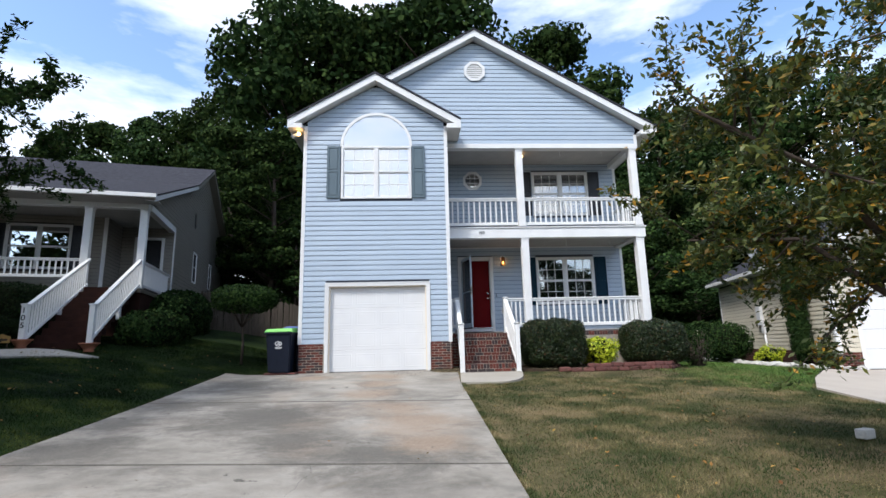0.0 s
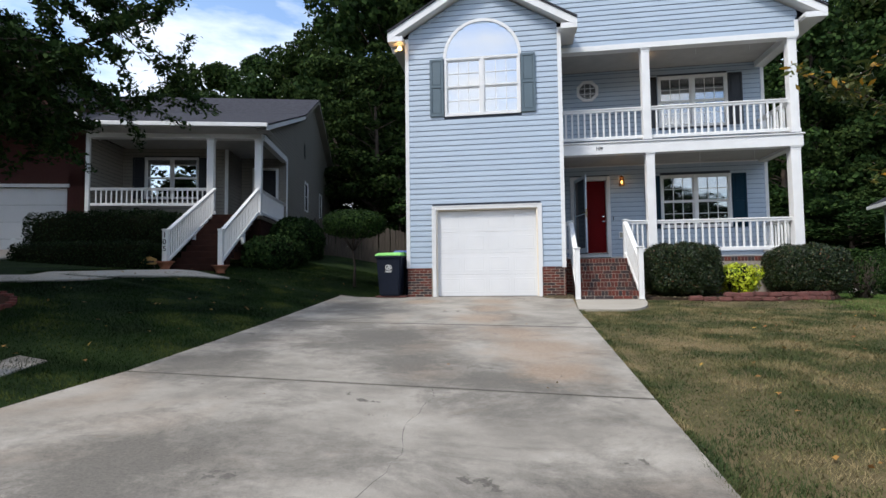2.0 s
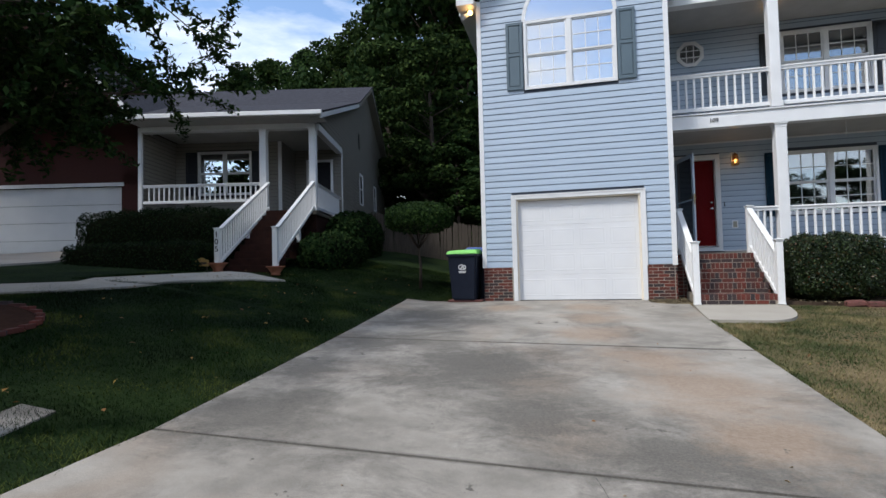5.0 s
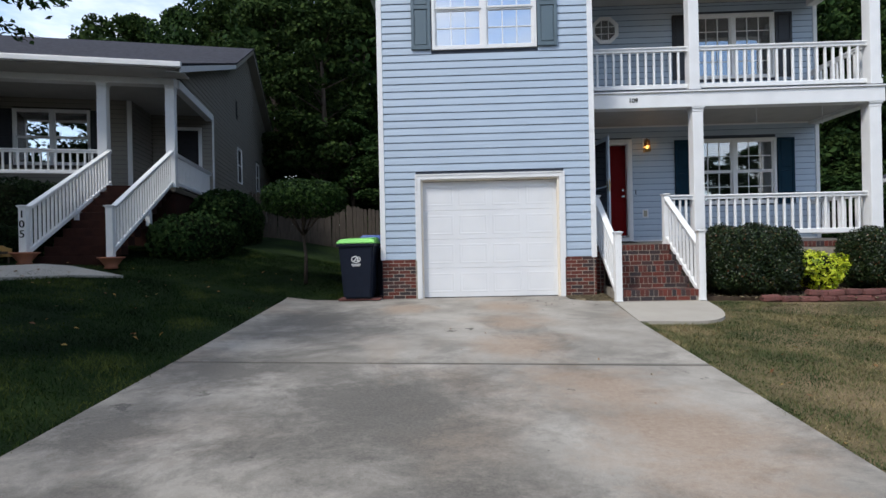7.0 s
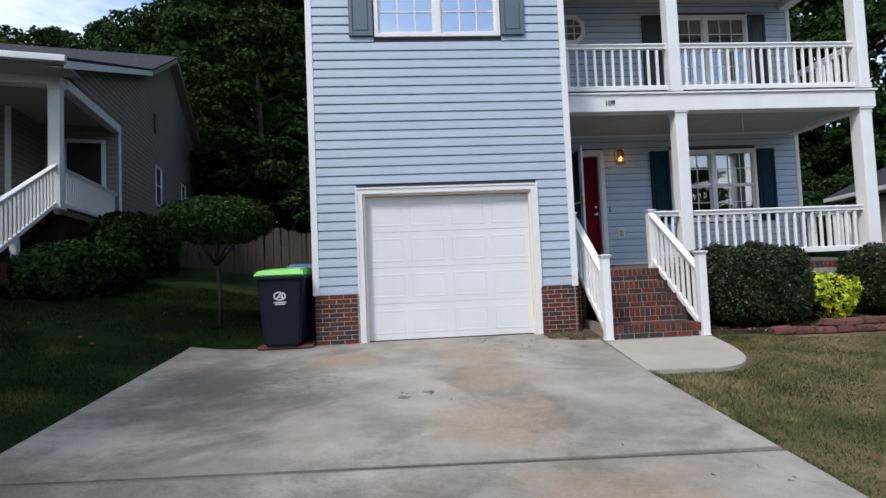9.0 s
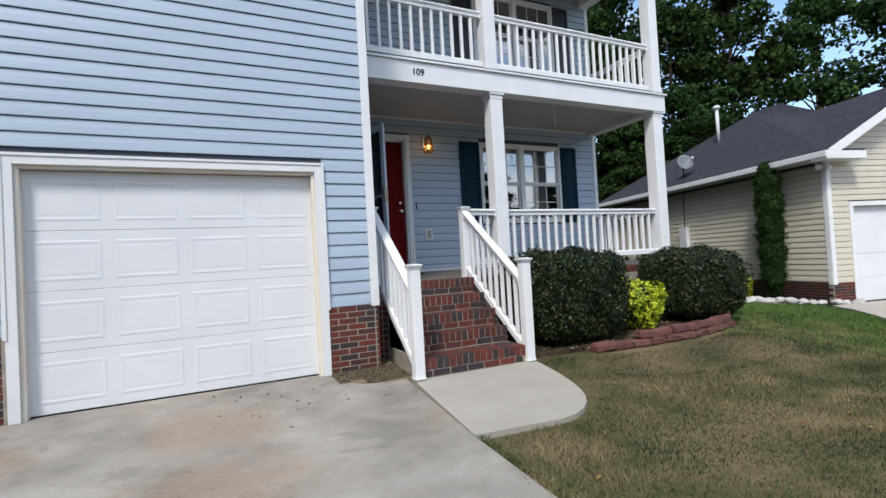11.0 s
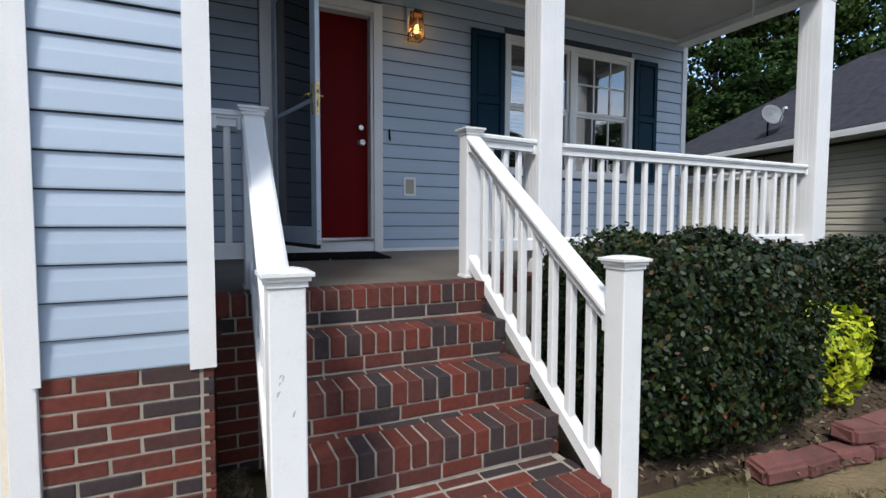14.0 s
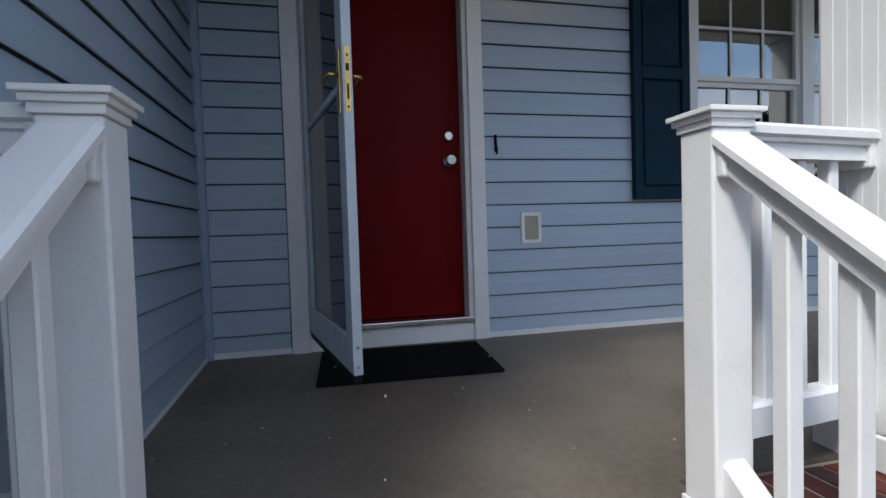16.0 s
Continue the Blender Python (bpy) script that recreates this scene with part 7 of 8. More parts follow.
for i, x in enumerate((3.45, 4.715)):
    for zc, low in ((3.60, 3.21), (6.36, 6.08)):
        ch = thing("hanging_chain", "short pale chain hanging from the porch ceiling", "chain", "hanging chains")
        bm = bmesh.new()
        z = zc
        j = 0
        while z > low:
            ax = 0.010
            pts = []
            for a in range(9):
                t = 2 * math.pi * a / 8
                u = ax * math.cos(t)
                w = 0.018 * math.sin(t)
                pts.append((x + (u if j % 2 else 0), 0.95 + (0 if j % 2 else u), z - 0.018 + w))
            tube(bm, pts, 0.0028, 4)
            z -= 0.027
            j += 1
        part("chain_body", bm, M_pipe, ch)
        part("ceiling_hook", B(W, x - 0.006, x + 0.006, 0.944, 0.956, zc - 0.01, zc), M_black, ch)
dm2 = thing("doormat", "black rubber doormat before the front door", "doormat")
MF = F(1.0, 2.12, 0, -2)
bm = bmesh.new()
hexa(bm, [MF.at(a, b, porch_z(2.12 + b) + h) for h in (0.0, 0.014) for a, b in ((-0.42, -0.26), (0.42, -0.26), (0.42, 0.26), (-0.42, 0.26))])
part("mat", bm, M_mat, dm2)

# wheeled bin
wb = thing("wheeled_bin", "dark blue wheeled bin with a lime green lid", "wheeled bin")
BN = F(-4.26, 0.02, ground_z(-4.26, 0.0) + 0.02, 0)
bm = bmesh.new()
hexa(bm, [BN.at(-0.25, -0.24, 0.02), BN.at(0.25, -0.24, 0.02), BN.at(0.25, 0.26, 0.02), BN.at(-0.25, 0.26, 0.02),
          BN.at(-0.31, -0.33, 0.98), BN.at(0.31, -0.33, 0.98), BN.at(0.31, 0.36, 0.98), BN.at(-0.31, 0.36, 0.98)])
bmesh.ops.bevel(bm, geom=bm.edges[:], offset=0.03, segments=3, affect="EDGES")
part("body", bm, M_bin, wb)
part("rim", B(BN, -0.335, 0.335, -0.355, 0.385, 0.95, 1.00, 0.012), M_bin, wb)
bm = bmesh.new()
hexa(bm, [BN.at(-0.345, -0.375, 1.0), BN.at(0.345, -0.375, 1.0), BN.at(0.345, 0.39, 1.0), BN.at(-0.345, 0.39, 1.0),
          BN.at(-0.30, -0.31, 1.075), BN.at(0.30, -0.31, 1.085), BN.at(0.30, 0.36, 1.12), BN.at(-0.30, 0.36, 1.11)])
bmesh.ops.bevel(bm, geom=bm.edges[:], offset=0.018, segments=2, affect="EDGES")
part("lid", bm, M_lime, wb)
bm = bmesh.new()
tube(bm, [BN.at(-0.28, 0.42, 1.0), BN.at(0.28, 0.42, 1.0)], 0.018, 8)
part("handle", bm, M_bin, wb)
for s in (-1, 1):
    bm = bmesh.new()
    tube(bm, [BN.at(s * 0.22, 0.27, 0.10), BN.at(s * 0.28, 0.27, 0.10)], 0.12, 18)
    part("wheel", bm, M_black, wb)
fm = F(BN.o.x, BN.o.y, BN.o.z, 0)
bm = bmesh.new()
def tilted(r, z, d=0.0):
    return BN.at(r, -0.245 - 0.09 * (z - 0.02) / 0.96 - d - 0.003, z)
N = 24
for i in range(N):
    a, b = 2 * math.pi * i / N, 2 * math.pi * (i + 1) / N
    if 0.25 * math.pi < a < 0.36 * math.pi:
        continue
    P = [(0.085 * math.cos(t), 0.72 + 0.062 * math.sin(t)) for t in (a, b)]
    Q = [(0.066 * math.cos(t), 0.72 + 0.045 * math.sin(t)) for t in (b, a)]
    bm.faces.new([bm.verts.new(tilted(r, z)) for r, z in P + Q])
for pts in (((-0.055, 0.68), (-0.03, 0.68), (0.03, 0.76), (0.01, 0.765)), ((0.018, 0.76), (0.04, 0.76), (0.05, 0.68), (0.025, 0.68)), ((-0.02, 0.70), (0.04, 0.70), (0.04, 0.713), (-0.01, 0.713))):
    bm.faces.new([bm.verts.new(tilted(r, z, 0.001)) for r, z in pts])
for z, w in ((0.625, 0.085), (0.60, 0.07)):
    bm.faces.new([bm.verts.new(tilted(r, zz)) for r, zz in ((-w, z), (w, z), (w, z + 0.016), (-w, z + 0.016))])
part("printed_mark", bm, M_white, wb)
bag = thing("blue_lid", "blue plastic recycling lid behind the lime green one", "bin lid")
bm = bmesh.new()
B2 = F(-4.13, 0.62, BN.o.z, 0)
hexa(bm, [B2.at(-0.27, -0.2, 0.92), B2.at(0.27, -0.2, 0.92), B2.at(0.27, 0.3, 0.92), B2.at(-0.27, 0.3, 0.92), B2.at(-0.2, -0.12, 1.17), B2.at(0.25, -0.15, 1.15), B2.at(0.25, 0.25, 1.18), B2.at(-0.2, 0.25, 1.18)])
bmesh.ops.bevel(bm, geom=bm.edges[:], offset=0.03, segments=2, affect="EDGES")
part("lid", bm, M_bluebag, bag)
part("body", B(B2, -0.24, 0.24, -0.18, 0.28, 0.0, 0.92, 0.02), M_bin, bag)
part("pad_block", B(W, -4.62, -3.86, -0.18, 0.42, 0.0, ground_z(-4.26, 0.0) + 0.035, 0.01), M_block, wb)

# fence at the back
fn = thing("wooden_fence", "weathered grey board fence behind the side yard", "fence")
me_b = None
for i in range(46):
    x = -9.6 + i * 0.125
    y = 7.9
    if me_b is None:
        bm = bmesh.new()
        prism(bm, W, [(-0.058, 0), (0.058, 0), (0.058, 1.5), (0.03, 1.56), (-0.03, 1.56), (-0.058, 1.5)], -0.01, 0.01)
        o = part("fence_board", bm, M_wood, fn)
        me_b = o.data
    else:
        o = new("fence_board", me_b)
        o.parent = fn
    rr = random.Random(i)
    o.matrix_local = pose(x, y, ground_z(x, y) - 0.1 + rr.uniform(-0.03, 0.04), 0, rr.uniform(-1.5, 1.5), 0)
for k in (0.35, 1.15):
    bm = bmesh.new()
    tube(bm, [(-9.7, 7.95, ground_z(-9.7, 7.9) + k), (-3.9, 7.95, ground_z(-3.9 - 0.9, 7.9) + k)], 0.04, 4)
    part("fence_rail", bm, M_wood, fn)

# street lamp post, the cover slab, the green box, the lawn ornament
pl = thing("street_lamp", "black lamp post with a pale collar on the lawn", "lamp post")
px, py = -6.33, -8.17
pz = ground_z(px, py)
bm = bmesh.new()
lathe(bm, F(px, py), 0, 0, [(0.088, pz - 0.15), (0.088, pz + 0.05), (0.082, pz + 1.58), (0.08, pz + 1.60)], 20)
part("lower_post", bm, M_black, pl)
bm = bmesh.new()
lathe(bm, F(px, py), 0, 0, [(0.088, pz + 1.60), (0.078, pz + 1.67), (0.056, pz + 1.70)], 20)
part("collar", bm, M_stone, pl)
bm = bmesh.new()
lathe(bm, F(px, py), 0, 0, [(0.047, pz + 1.68), (0.045, pz + 5.6)], 16)
part("upper_post", bm, M_black, pl)
bm = bmesh.new()
lathe(bm, F(px, py), 0, 0, [(0.06, pz + 5.6), (0.16, pz + 5.75), (0.20, pz + 6.1), (0.06, pz + 6.3)], 16)
part("lamp_head", bm, M_black, pl)
cv = thing("utility_cover", "flat pale concrete utility cover beside the lamp post", "utility cover")
CV = F(-6.24, -7.78, 0, 9)
zc = ground_z(-6.24, -7.78)
cq = [CV.at(r, b, 0) for r, b in ((-0.15, -0.30), (0.15, -0.30), (0.15, 0.30), (-0.15, 0.30))]
slab("slab", [(p.x, p.y) for p in cq], -0.036, M_drive, 0.06, kind="", parent=cv)
gb = thing("utility_box", "small round green utility box with a grey cap", "utility box")
gx, gy = -6.74, -8.76
gz = ground_z(gx, gy)
bm = bmesh.new()
lathe(bm, F(gx, gy), 0, 0, [(0.12, gz - 0.03), (0.11, gz + 0.08), (0.10, gz + 0.09)], 20)
part("body", bm, mat("teal_plastic", (0.03, 0.12, 0.09), rough=0.6), gb)
bm = bmesh.new()
lathe(bm, F(gx, gy), 0, 0, [(0.08, gz + 0.09), (0.08, gz + 0.12), (0.04, gz + 0.13)], 16)
part("cap", bm, M_pipe, gb)
gn = thing("garden_figurine", "small grey and white garden ornament on the brick ring", "garden ornament")
ox, oy = -8.86, -7.25
oz = ground_z(ox, oy) - 0.03
bm = bmesh.new()
lathe(bm, F(ox, oy), 0, 0, [(0.04, oz), (0.05, oz + 0.04), (0.038, oz + 0.09), (0.028, oz + 0.11), (0.034, oz + 0.14), (0.02, oz + 0.18), (0.004, oz + 0.20)], 14)
part("body", bm, M_stone, gn)
wc = thing("white_block", "small white block lying on the dry lawn", "block")
part("block", B(F(4.34, -6.96, 0, 20), -0.10, 0.10, -0.06, 0.06, ground_z(4.34, -6.96) - 0.02, ground_z(4.34, -6.96) + 0.09, 0.015), M_stone, wc)

# stone edging of the far bed, block edging of the near bed, the mulch ring
def rock_mesh(seed, sx, sy, sz):
    rr = random.Random(seed)
    bm = bmesh.new()
    bmesh.ops.create_icosphere(bm, subdivisions=2, radius=1.0)
    off = Vector((rr.uniform(0, 50), rr.uniform(0, 50), 0))
    for v in bm.verts:
        d = v.co.copy()
        k = 1 + 0.35 * noise.noise(d * 1.6 + off)
        v.co = Vector((d.x * sx * k, d.y * sy * k, d.z * sz * k))
    me = bpy.data.meshes.new("stone")
    bm.to_mesh(me)
    bm.free()
    me.materials.append(M_stone)
    return me
rocks = [rock_mesh(k, 0.13, 0.11, 0.07) for k in range(4)]
rk = thing("stone_edging", "irregular pale stones edging the neighbour's bed", "stone edging")
path_r = [RH.at(0.35, -0.25, 0), RH.at(-0.55, 0.0, 0), RH.at(-1.35, 0.9, 0), RH.at(-1.7, 2.4, 0), RH.at(-1.9, 4.5, 0), RH.at(-1.9, 6.8, 0)]
rr = random.Random(4)
for a, b in zip(path_r, path_r[1:]):
    m = max(1, int((b - a).length / 0.2))
    for i in range(m):
        p = a.lerp(b, (i + rr.random() * 0.4) / m)
        o = new("stone", rocks[rr.randrange(4)])
        o.parent = rk
        o.matrix_local = pose(p.x + rr.uniform(-.05, .05), p.y, ground_z(p.x, p.y) + 0.02, rr.uniform(-15, 15), rr.uniform(-15, 15), rr.uniform(0, 360)) @ Matrix.Scale(rr.uniform(0.8, 1.5), 4)
def block_mesh():
    bm = bmesh.new()
    prism(bm, F(0, 0, 0), [(-0.14, 0), (0.14, 0), (0.14, 0.095), (-0.14, 0.095)], -0.05, 0.10)
    bmesh.ops.bevel(bm, geom=bm.edges[:], offset=0.018, segments=2, affect="EDGES")
    for v in bm.verts:
        v.co += Vector((noise.noise(v.co * 14), noise.noise(v.co * 14 + Vector((9, 0, 0))), 0)) * 0.022
    me = bpy.data.meshes.new("edging_block")
    bm.to_mesh(me)
    bm.free()
    me.materials.append(M_block)
    return me
ebm = block_mesh()
eb = thing("block_edging", "curved two-course edging of rough red blocks before the hedge", "block edging")
pts = [(2.15, -0.50), (2.7, -0.60), (3.4, -0.66), (4.2, -0.66), (4.9, -0.58), (5.5, -0.36), (5.95, 0.15)]
def resample(pts, d):
    out, acc = [], 0.0
    for (x0, y0), (x1, y1) in zip(pts, pts[1:]):
        L = math.hypot(x1 - x0, y1 - y0)
        while acc < L:
            out.append((x0 + (x1 - x0) * acc / L, y0 + (y1 - y0) * acc / L, math.degrees(math.atan2(y1 - y0, x1 - x0))))
            acc += d
        acc -= L
    return out
for course, shift in ((0, 0.0), (1, 0.14)):
    for i, (x, y, a) in enumerate(resample([(pts[0][0] + shift, pts[0][1] - shift * 0.2)] + pts[1:], 0.285)):
        if i < (4 if course else 2):
            continue
        rr = random.Random(i + 40 * course)
        o = new("edging_block", ebm)
        o.parent = eb
        o.matrix_local = pose(x, y + 0.02 * course, ground_z(x, y) - 0.045 + course * 0.094 + rr.uniform(-0.012, 0.008), rr.uniform(-6, 6), rr.uniform(-5, 5), a + rr.uniform(-9, 9))
mr = thing("mulch_ring", "ring of red bricks round dark mulch under the shade tree", "mulch ring")
bm = bmesh.new()
NR_, RAD = 30, 1.0
cxm, cym = -9.15, -6.55
vs = [bm.verts.new((cxm + RAD * 1.05 * math.cos(2 * math.pi * i / NR_), cym + RAD * math.sin(2 * math.pi * i / NR_), 0)) for i in range(NR_)]
for v in vs:
    v.co.z = ground_z(v.co.x, v.co.y) - 0.01
c = bm.verts.new((cxm, cym, ground_z(cxm, cym) + 0.07))
for i in range(NR_):
    bm.faces.new((vs[i], vs[(i + 1) % NR_], c))
part("mulch", bm, M_mulch_dark, mr)

# ---- bricks, laid one by one ----
def brick_mesh(l, d, h, seed):
    """A brick with worn edges: l along x, d deep, h high; it sits on z = 0, its face at y = 0."""
    bm = bmesh.new()
    block(bm, F(), -l / 2, l / 2, 0, d, 0, h, 0, 0.0)
    bmesh.ops.bevel(bm, geom=[e for e in bm.edges if min(v.co.y for v in e.verts) < 1e-6 or max(v.co.z for v in e.verts) > h - 1e-6], offset=0.0035, segments=1, affect="EDGES")
    rr = random.Random(seed)
    for v in bm.verts:
        v.co += Vector((rr.uniform(-1, 1), rr.uniform(-1, 1), rr.uniform(-1, 1))) * 0.0012
    me = bpy.data.meshes.new("brick")
    bm.to_mesh(me)
    bm.free()
    me.materials.append(M_brick)
    return me
STR, HALF, ROW = [brick_mesh(0.194, 0.04, 0.056, k) for k in range(3)], [brick_mesh(0.092, 0.04, 0.056, k + 9) for k in range(2)], [brick_mesh(0.0665, 0.193, 0.105, k + 20) for k in range(3)]
STEP_STR, STEP_HALF = [brick_mesh(0.194, 0.04, 0.064, k + 50) for k in range(3)], [brick_mesh(0.092, 0.04, 0.064, k + 60) for k in range(2)]
LONG = [brick_mesh(0.194, 0.085, 0.056, k + 30) for k in range(2)]
brng = random.Random(12)


def lay(me, parent, f, r, b, z, turn=0.0, size=(1, 1)):
    o = new("brick", me)
    o.parent = parent
    p = f.at(r, b, z)
    o.matrix_local = pose(p.x, p.y, p.z, brng.uniform(-.4, .4), brng.uniform(-.4, .4), f.turn + turn + brng.uniform(-.5, .5)) @ Matrix.Diagonal((*size, 1, 1))
    return o


def course(parent, f, r0, r1, b, z, odd, full=STR, cut=HALF):
    """One running course between r0 and r1; ends cut with halves."""
    r = r0
    first = odd
    while r < r1 - 0.05:
        room = r1 - r
        if first or room < 0.19:
            L = min(0.092, room)
            lay(brng.choice(cut), parent, f, r + L / 2, b, z, size=(L / 0.092, 1))
            r += L + 0.0105
            first = False
        else:
            lay(brng.choice(full), parent, f, r + 0.097, b, z)
            r += 0.2045


steps = tagged(new("front_steps"), "five red and charcoal brick steps with pale mortar", "steps", kind="structure")
X0, X1 = 0.295, 1.53
for k in range(5):
    y, zt = (-0.487 + 0.24 * k) if k else -0.612, -0.05 + 0.189 * (k + 1)
    x0, x1 = (X0 - 0.03, X1 + 0.005) if k == 0 else (X0, X1)
    if k == 4:
        x0, x1, y, zt = 0.02, X1 + 0.012, 0.473, EDGE
    part("mortar_core", B(W, x0 + 0.006, x1 - 0.006, y + 0.0085, 1.0 if k < 4 else YP + 0.13, -0.35 if k < 4 else 0.0, zt - 0.006 - (0.0 if k == 4 else 0.002)), M_mortar, steps)
    n = int((x1 - x0) / 0.0745)
    for i in range(n):
        lay(brng.choice(ROW), steps, W, x0 + (i + 0.5) * (x1 - x0) / n, y, zt - 0.107)
    zc = zt - 0.107 - 0.009 - 0.065
    course(steps, W, x0, x1, y + 0.004, zc, k % 2 == 0, STEP_STR, STEP_HALF)
    if k == 0:
        course(steps, W, x0, x1, y + 0.004, zc - 0.073, True, STEP_STR, STEP_HALF)
    if k < 4:
        r = x0
        while r < x1 - 0.1:
            L = min(0.194, x1 - r)
            if k == 0:
                lay(brng.choice(LONG), steps, W, r + L / 2, y + 0.1995, zt - 0.0585, size=(L / 0.194, 1))
            lay(brng.choice(LONG), steps, W, r + L / 2, y + (0.1995 if k else 0.310), zt - 0.0585, size=(L / 0.194, 0.60))
            r += L + 0.0105
    if k == 4:
        for j in range(1, 11):
            course(steps, W, 0.02, 0.285, y + 0.004, zc - 0.073 * j, j % 2 == 0, STEP_STR, STEP_HALF)
        part("mortar_core", B(W, X1 + 0.02, XR - 0.026, 0.6495, YP + 0.13, 0.0, EDGE - 0.006), M_mortar, steps)
        n = int((XR - X1 - 0.04) / 0.0745)
        for i in range(n):
            lay(brng.choice(ROW), steps, W, X1 + 0.02 + (i + 0.5) * (XR - X1 - 0.04) / n, 0.641, zt - 0.107)
    # the open side of each step
    FS = F(x1, y, 0, 90)
    for j in range(3 if k else 2):
        r = 0.0
        while r < (0.22 if k < 4 else 0.15):
            lay(HALF[j % 2], steps, F(x1 + 0.002, y, 0, 90), r + 0.05, -0.003, zt - 0.06 - j * 0.066)
            lay(HALF[j % 2], steps, F(x0 - 0.002, y, 0, -90), -r - 0.05, -0.003, zt - 0.06 - j * 0.066)
            r += 0.1025
base = tagged(new("brick_base"), "red brick base of the garage wing with pale mortar", kind="structure")
part("mortar", B(W, XL + 0.012, -3.2, -0.0105, -0.001, -0.1, 0.71), M_mortar, base)
part("mortar", B(W, -0.54, -0.006, -0.0105, -0.001, -0.1, 0.71), M_mortar, base)
part("mortar", B(W, 0.001, 0.0105, 0.0, 0.66, -0.2, 0.71), M_mortar, base)
for j in range(11):
    z = 0.71 - 0.0645 * (j + 1) + 0.004
    course(base, W, -0.538, -0.002, -0.014, z, j % 2 == 0)
    course(base, W, XL + 0.005, -3.205, -0.014, z, j % 2 == 1)
    course(base, F(0.014, -0.012, 0, 90), 0.0, 0.66, 0.0, z, j % 2 == 1)
pf = tagged(new("porch_foundation"), "red brick foundation wall under the porch", kind="structure")
part("mortar", B(W, 0.02, XR - 0.02, YP - 0.056, YP + 0.1, -0.3, EDGE - 0.112), M_mortar, pf)
part("side_mortar", B(W, XR - 0.10, XR - 0.012, YP + 0.1, YB, -0.4, EDGE - 0.02), M_mortar, pf)
for j in range(9):
    z = EDGE - 0.107 - 0.010 - 0.066 * (j + 1) + 0.009
    course(pf, W, X1 + 0.05 if j else X1 + 0.05, XR - 0.01, YP - 0.066, z, j % 2 == 0)
    if j < 7:
        course(pf, F(XR + 0.0, YP, 0, 90), 0.0, YB - YP, -0.0, z, j % 2 == 1)
rbase = tagged(new("brick_base"), "red brick base of the beige house", kind="structure")
for j in range(12):
    z = 0.155 - 0.066 * (j + 1)
    if z > -0.42:
        course(rbase, F(RH.at(0, -0.022, 0).x, RH.at(0, -0.022, 0).y, 0, -14.5), 0.0, 0.58, 0, z - 0.02, j % 2 == 0)
bmr = bmesh.new()
for j in range(9):
    z = 0.155 - 0.066 * (j + 1)
    i = 0
    while i * 0.2045 < 8.8:
        b0 = i * 0.2045 + (0.1 if j % 2 else 0)
        block(bmr, RH, -0.022, -0.012, b0, b0 + 0.194, z, z + 0.056)
        i += 1
tagged(part("side_bricks", bmr, M_brick_isle, rbase), kind="stuff")
for i, (x, y, a) in enumerate(resample([(cxm + 1.06 * math.cos(t / 10), cym + 1.02 * math.sin(t / 10)) for t in range(64)], 0.21)):
    o = lay(LONG[i % 2], mr, F(x, y, 0, a), 0, 0, ground_z(x, y) - 0.03)


# ---- grass, straw, fallen leaves ----
def blades(name, n, region, h, w, material, label, clump=0.0, lift=-0.048):
    """Short grass: one bent blade each, in one mesh. region gives a point from two chances, or None."""
    pts = []
    a = rng.uniform(0, 1, (n, 2))
    X = region[0] + (region[1] - region[0]) * a[:, 0]
    Y = region[2] + (region[3] - region[2]) * a[:, 1]
    ok = np.array([region[4](x, y) for x, y in zip(X, Y)])
    X, Y = X[ok], Y[ok]
    m = len(X)
    Z = np.array([ground_z(x, y) for x, y in zip(X, Y)]) + lift
    ang = rng.uniform(0, 2 * np.pi, m)
    tilt = rng.uniform(0.2, 1.8, m)
    H = h * rng.uniform(0.5, 1.3, m)
    patch = 0.75 + 0.35 * np.sin(X * 2.1 + 1.7 * np.sin(Y * 1.3)) * np.sin(Y * 1.9 + X * 0.6)
    H = H * patch
    d = np.stack([np.cos(ang), np.sin(ang), 0 * ang], 1)
    s = np.stack([-np.sin(ang), np.cos(ang), 0 * ang], 1) * (w / 2)
    base_ = np.stack([X, Y, Z], 1)
    v = np.empty((m, 3, 3))
    v[:, 0], v[:, 1] = base_ - s, base_ + s
    v[:, 2] = base_ + d * (H * tilt)[:, None] + np.stack([0 * H, 0 * H, H], 1)
    me = bpy.data.meshes.new(name)
    me.vertices.add(3 * m)
    me.vertices.foreach_set("co", v.reshape(-1))
    me.loops.add(3 * m)
    me.loops.foreach_set("vertex_index", np.arange(3 * m, dtype=np.int32))
    me.polygons.add(m)
    me.polygons.foreach_set("loop_start", np.arange(0, 3 * m, 3, dtype=np.int32))
    me.polygons.foreach_set("loop_total", np.full(m, 3, dtype=np.int32))
    me.update(calc_edges=True)
    me.materials.append(material)
    return tagged(new(name, me), label, kind="stuff")


def on_walk(x, y):
    if y > -0.4 or x < 0:
        return False
    if x < 0.85:
        return y > -2.09
    right = 1.66 - 0.20 * max(0.0, -0.66 - y) ** 1.6
    return x < right and y > -2.09 + 0.75 * max(0.0, x - 0.9) ** 1.6


def right_lawn(x, y):
    if x < drive_right(y) + 0.02 or on_walk(x, y):
        return False
    edge = -0.50 - 0.40 * math.sin(min(max((x - 1.9) / 3.6, 0), 1) * math.pi) if x < 5.6 else 0.6
    if y > edge:
        return False
    if ((x - 3.7) / 1.5) ** 2 + ((y + 1.3) / 0.5) ** 2 < 1 and brng.random() < 0.8:
        return False
    dl = 6.9 + (y + 3.2) * 1.0 if y > -3.2 else 6.75
    return x < max(dl, 6.6)


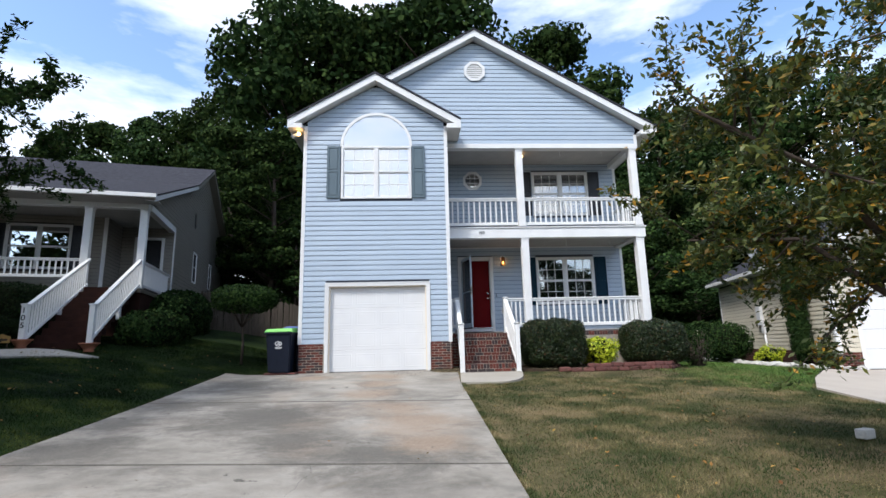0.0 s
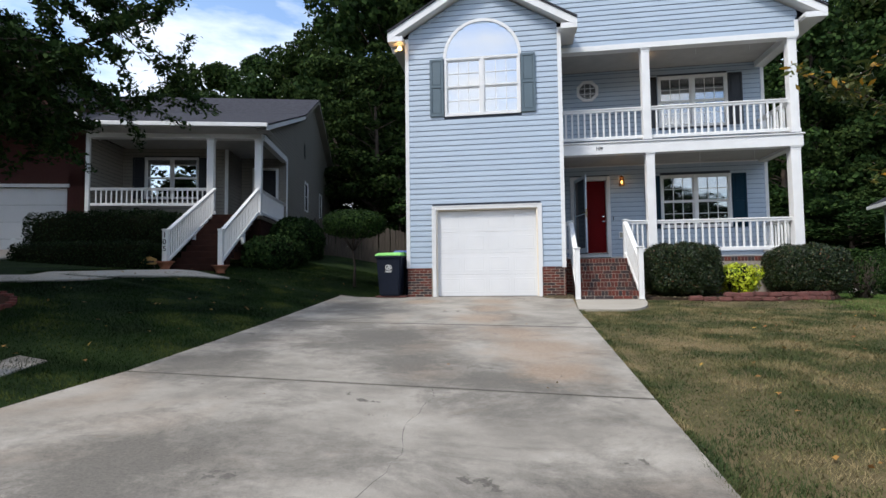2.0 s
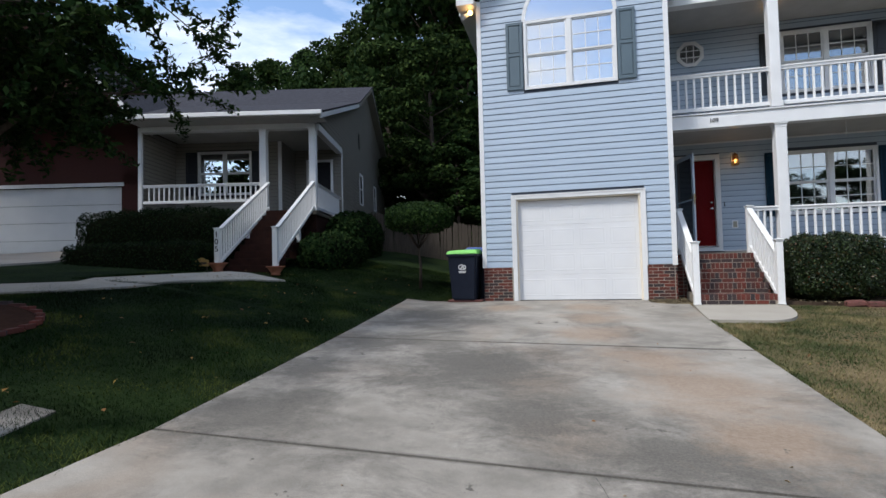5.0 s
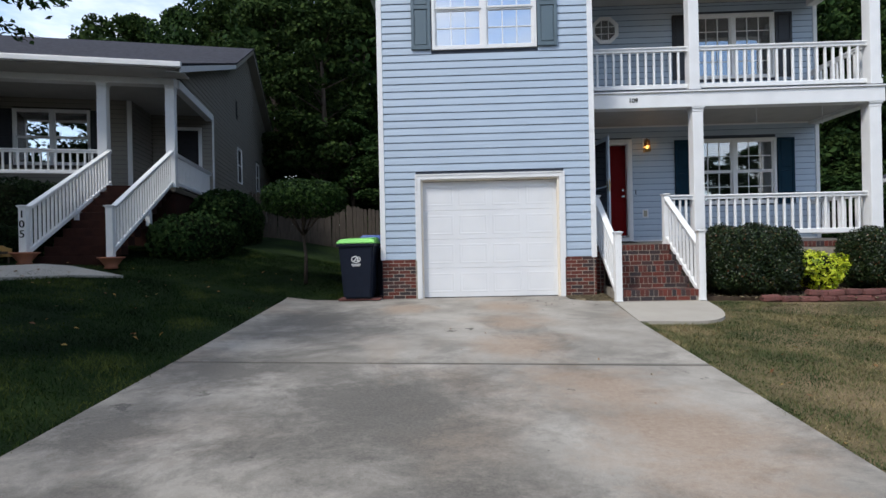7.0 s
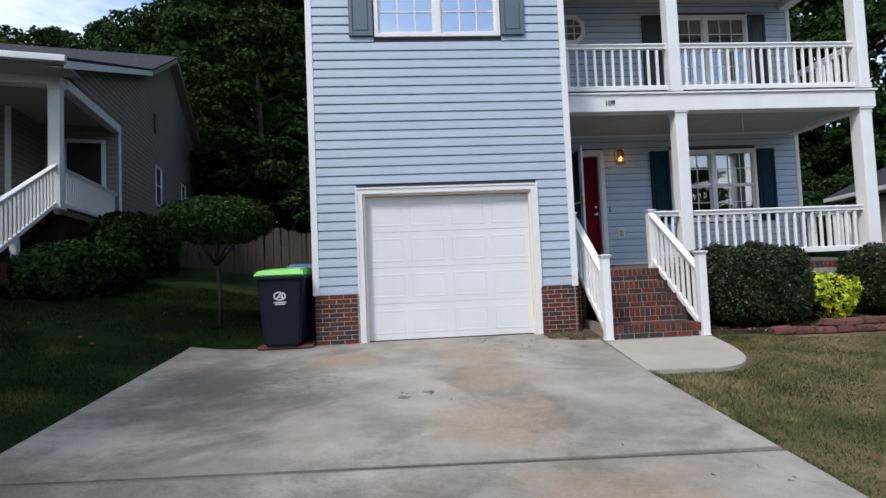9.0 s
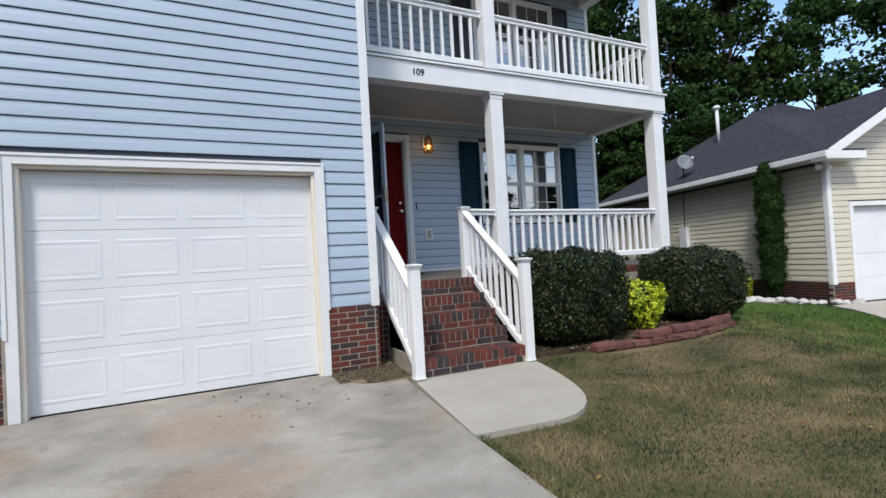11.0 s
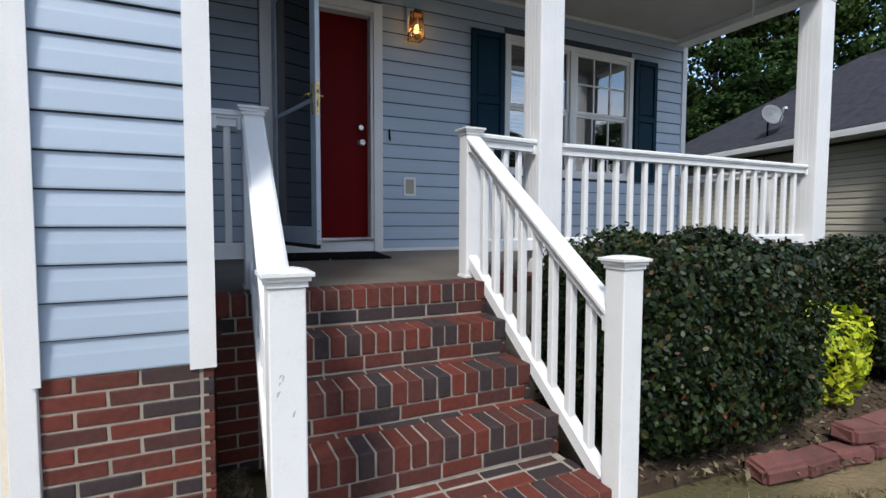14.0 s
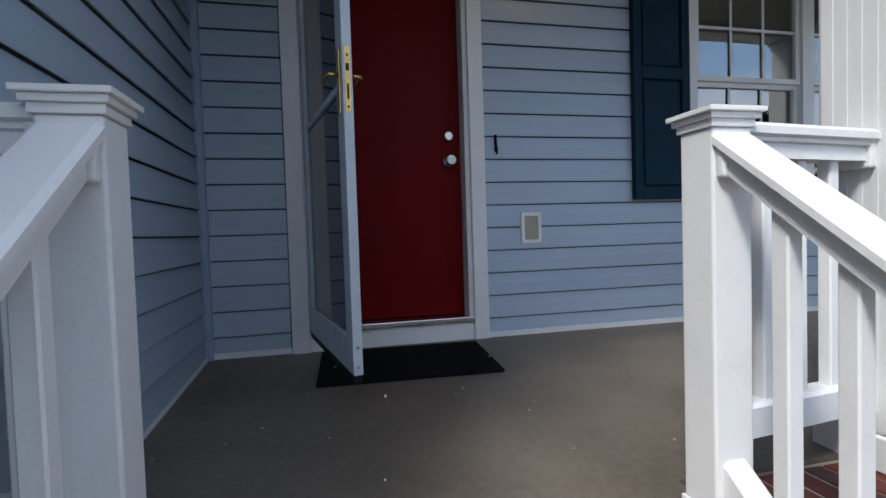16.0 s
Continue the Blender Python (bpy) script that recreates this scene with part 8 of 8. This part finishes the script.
def left_lawn(x, y):
    if x > drive_left(y) - 0.02 and y < 0.12:
        return False
    if y >= 0.12 and x > -4.7:
        return False
    if (x - cxm) ** 2 + (y - cym) ** 2 < 1.1:
        return False
    return True


blades("dry_grass", 330000, (0.0, 7.5, -13.0, 0.6, right_lawn), 0.046, 0.0065, M_grass_dry, "short dry tan and green lawn grass")
blades("green_grass", 80000, (4.7, 11.0, -6.0, 4.5, lambda x, y: x < 10.2 + (y - 0.6) * 0.9 and y > -3.5 + (x - 6) * -0.2 and x > 4.7 + rng.uniform(0, 1.4) and (x > 5.95 or y < -0.55)), 0.07, 0.009, M_grass_green, "fresh green lawn strip beside the neighbour's drive", lift=-0.045)
blades("green_grass", 300000, (-11.5, -4.6, -12.5, 4.5, left_lawn), 0.05, 0.007, M_grass_shade, "green lawn beside the driveway, shade put into its colour")
blades("grass_fringe", 9000, (-0.05, 0.12, -12.0, -2.0, lambda x, y: x > drive_right(y) - 0.03), 0.05, 0.008, M_grass_dry, "grass fringe over the driveway's edge", lift=-0.03)
blades("grass_fringe", 9000, (-5.75, -5.1, -12.0, 0.0, lambda x, y: drive_left(y) - 0.05 < x < drive_left(y) + 0.03), 0.06, 0.008, M_grass_shade, "grass fringe over the driveway's edge, shade put into its colour", lift=-0.03)


def litter(name, n, box, size, material, label, test=None, lift=0.012, jit=0.35, aspect=0.6):
    a = rng.uniform(0, 1, (n * 3, 2))
    X = box[0] + (box[1] - box[0]) * a[:, 0]
    Y = box[2] + (box[3] - box[2]) * a[:, 1]
    P = [(x, y, (0.0 if lift > 0.5 else ground_z(x, y)) + lift) for x, y in zip(X, Y) if test is None or test(x, y)][:n]
    ob = leaves(name, np.array(P), np.tile([0, 0, 1.0], (len(P), 1)), size, material, jitter=jit, aspect=aspect, fold=0.12)
    return tagged(ob, label, kind="stuff")


litter("straw", 5000, (-0.55, 0.16, -0.52, 0.62), 0.045, M_straw, "loose straw and twigs by the steps", lambda x, y: (x > 0.0 or y < -0.03) and not (x < -0.3 and y < -0.35 - 0.3 * (x + 0.3) ** 2) and y > -0.5, 0.02, 0.5, 0.14)
litter("fallen_leaves", 170, (0.3, 6.5, -9.5, -2.0), 0.055, M_fallen, "scattered fallen orange and brown leaves", right_lawn, -0.005)
litter("fallen_leaves", 120, (-10.5, -5.6, -9.5, 2.0), 0.06, M_fallen, "scattered fallen leaves on the shaded lawn", left_lawn, 0.0)
litter("drive_debris", 26, (-1.7, -0.1, -0.95, -0.12), 0.035, M_mulch_dark, "small dark leaves and grit on the concrete before the garage", None, 0.006, 0.3, 0.3)
litter("fallen_leaves", 14, (-5.0, 0.2, -9.0, -0.3), 0.035, M_fallen, "a few small leaves on the concrete", None, 0.004)
litter("mulch_chips", 2500, (1.9, 5.7, -0.75, 0.6), 0.05, M_straw, "dry leaves and chips on the bed under the hedge", lambda x, y: y > -0.42 - 0.38 * math.sin(min(max((x - 1.9) / 3.6, 0), 1) * math.pi), 0.02, 0.5, 0.4)
litter("fallen_straw", 5200, (2.2, 5.2, -1.8, -0.8), 0.035, M_straw, "brown thatch and straw on the bare patch of lawn", lambda x, y: ((x - 3.7) / 1.5) ** 2 + ((y + 1.3) / 0.5) ** 2 < 1.1 and right_lawn(x, y), -0.04, 0.6, 0.2)
litter("porch_specks", 40, (0.1, 5.4, 0.95, 2.4), 0.014, M_stone, "tiny pale specks and crumbs on the porch floor", None, FLOOR + 0.002, 0.3)
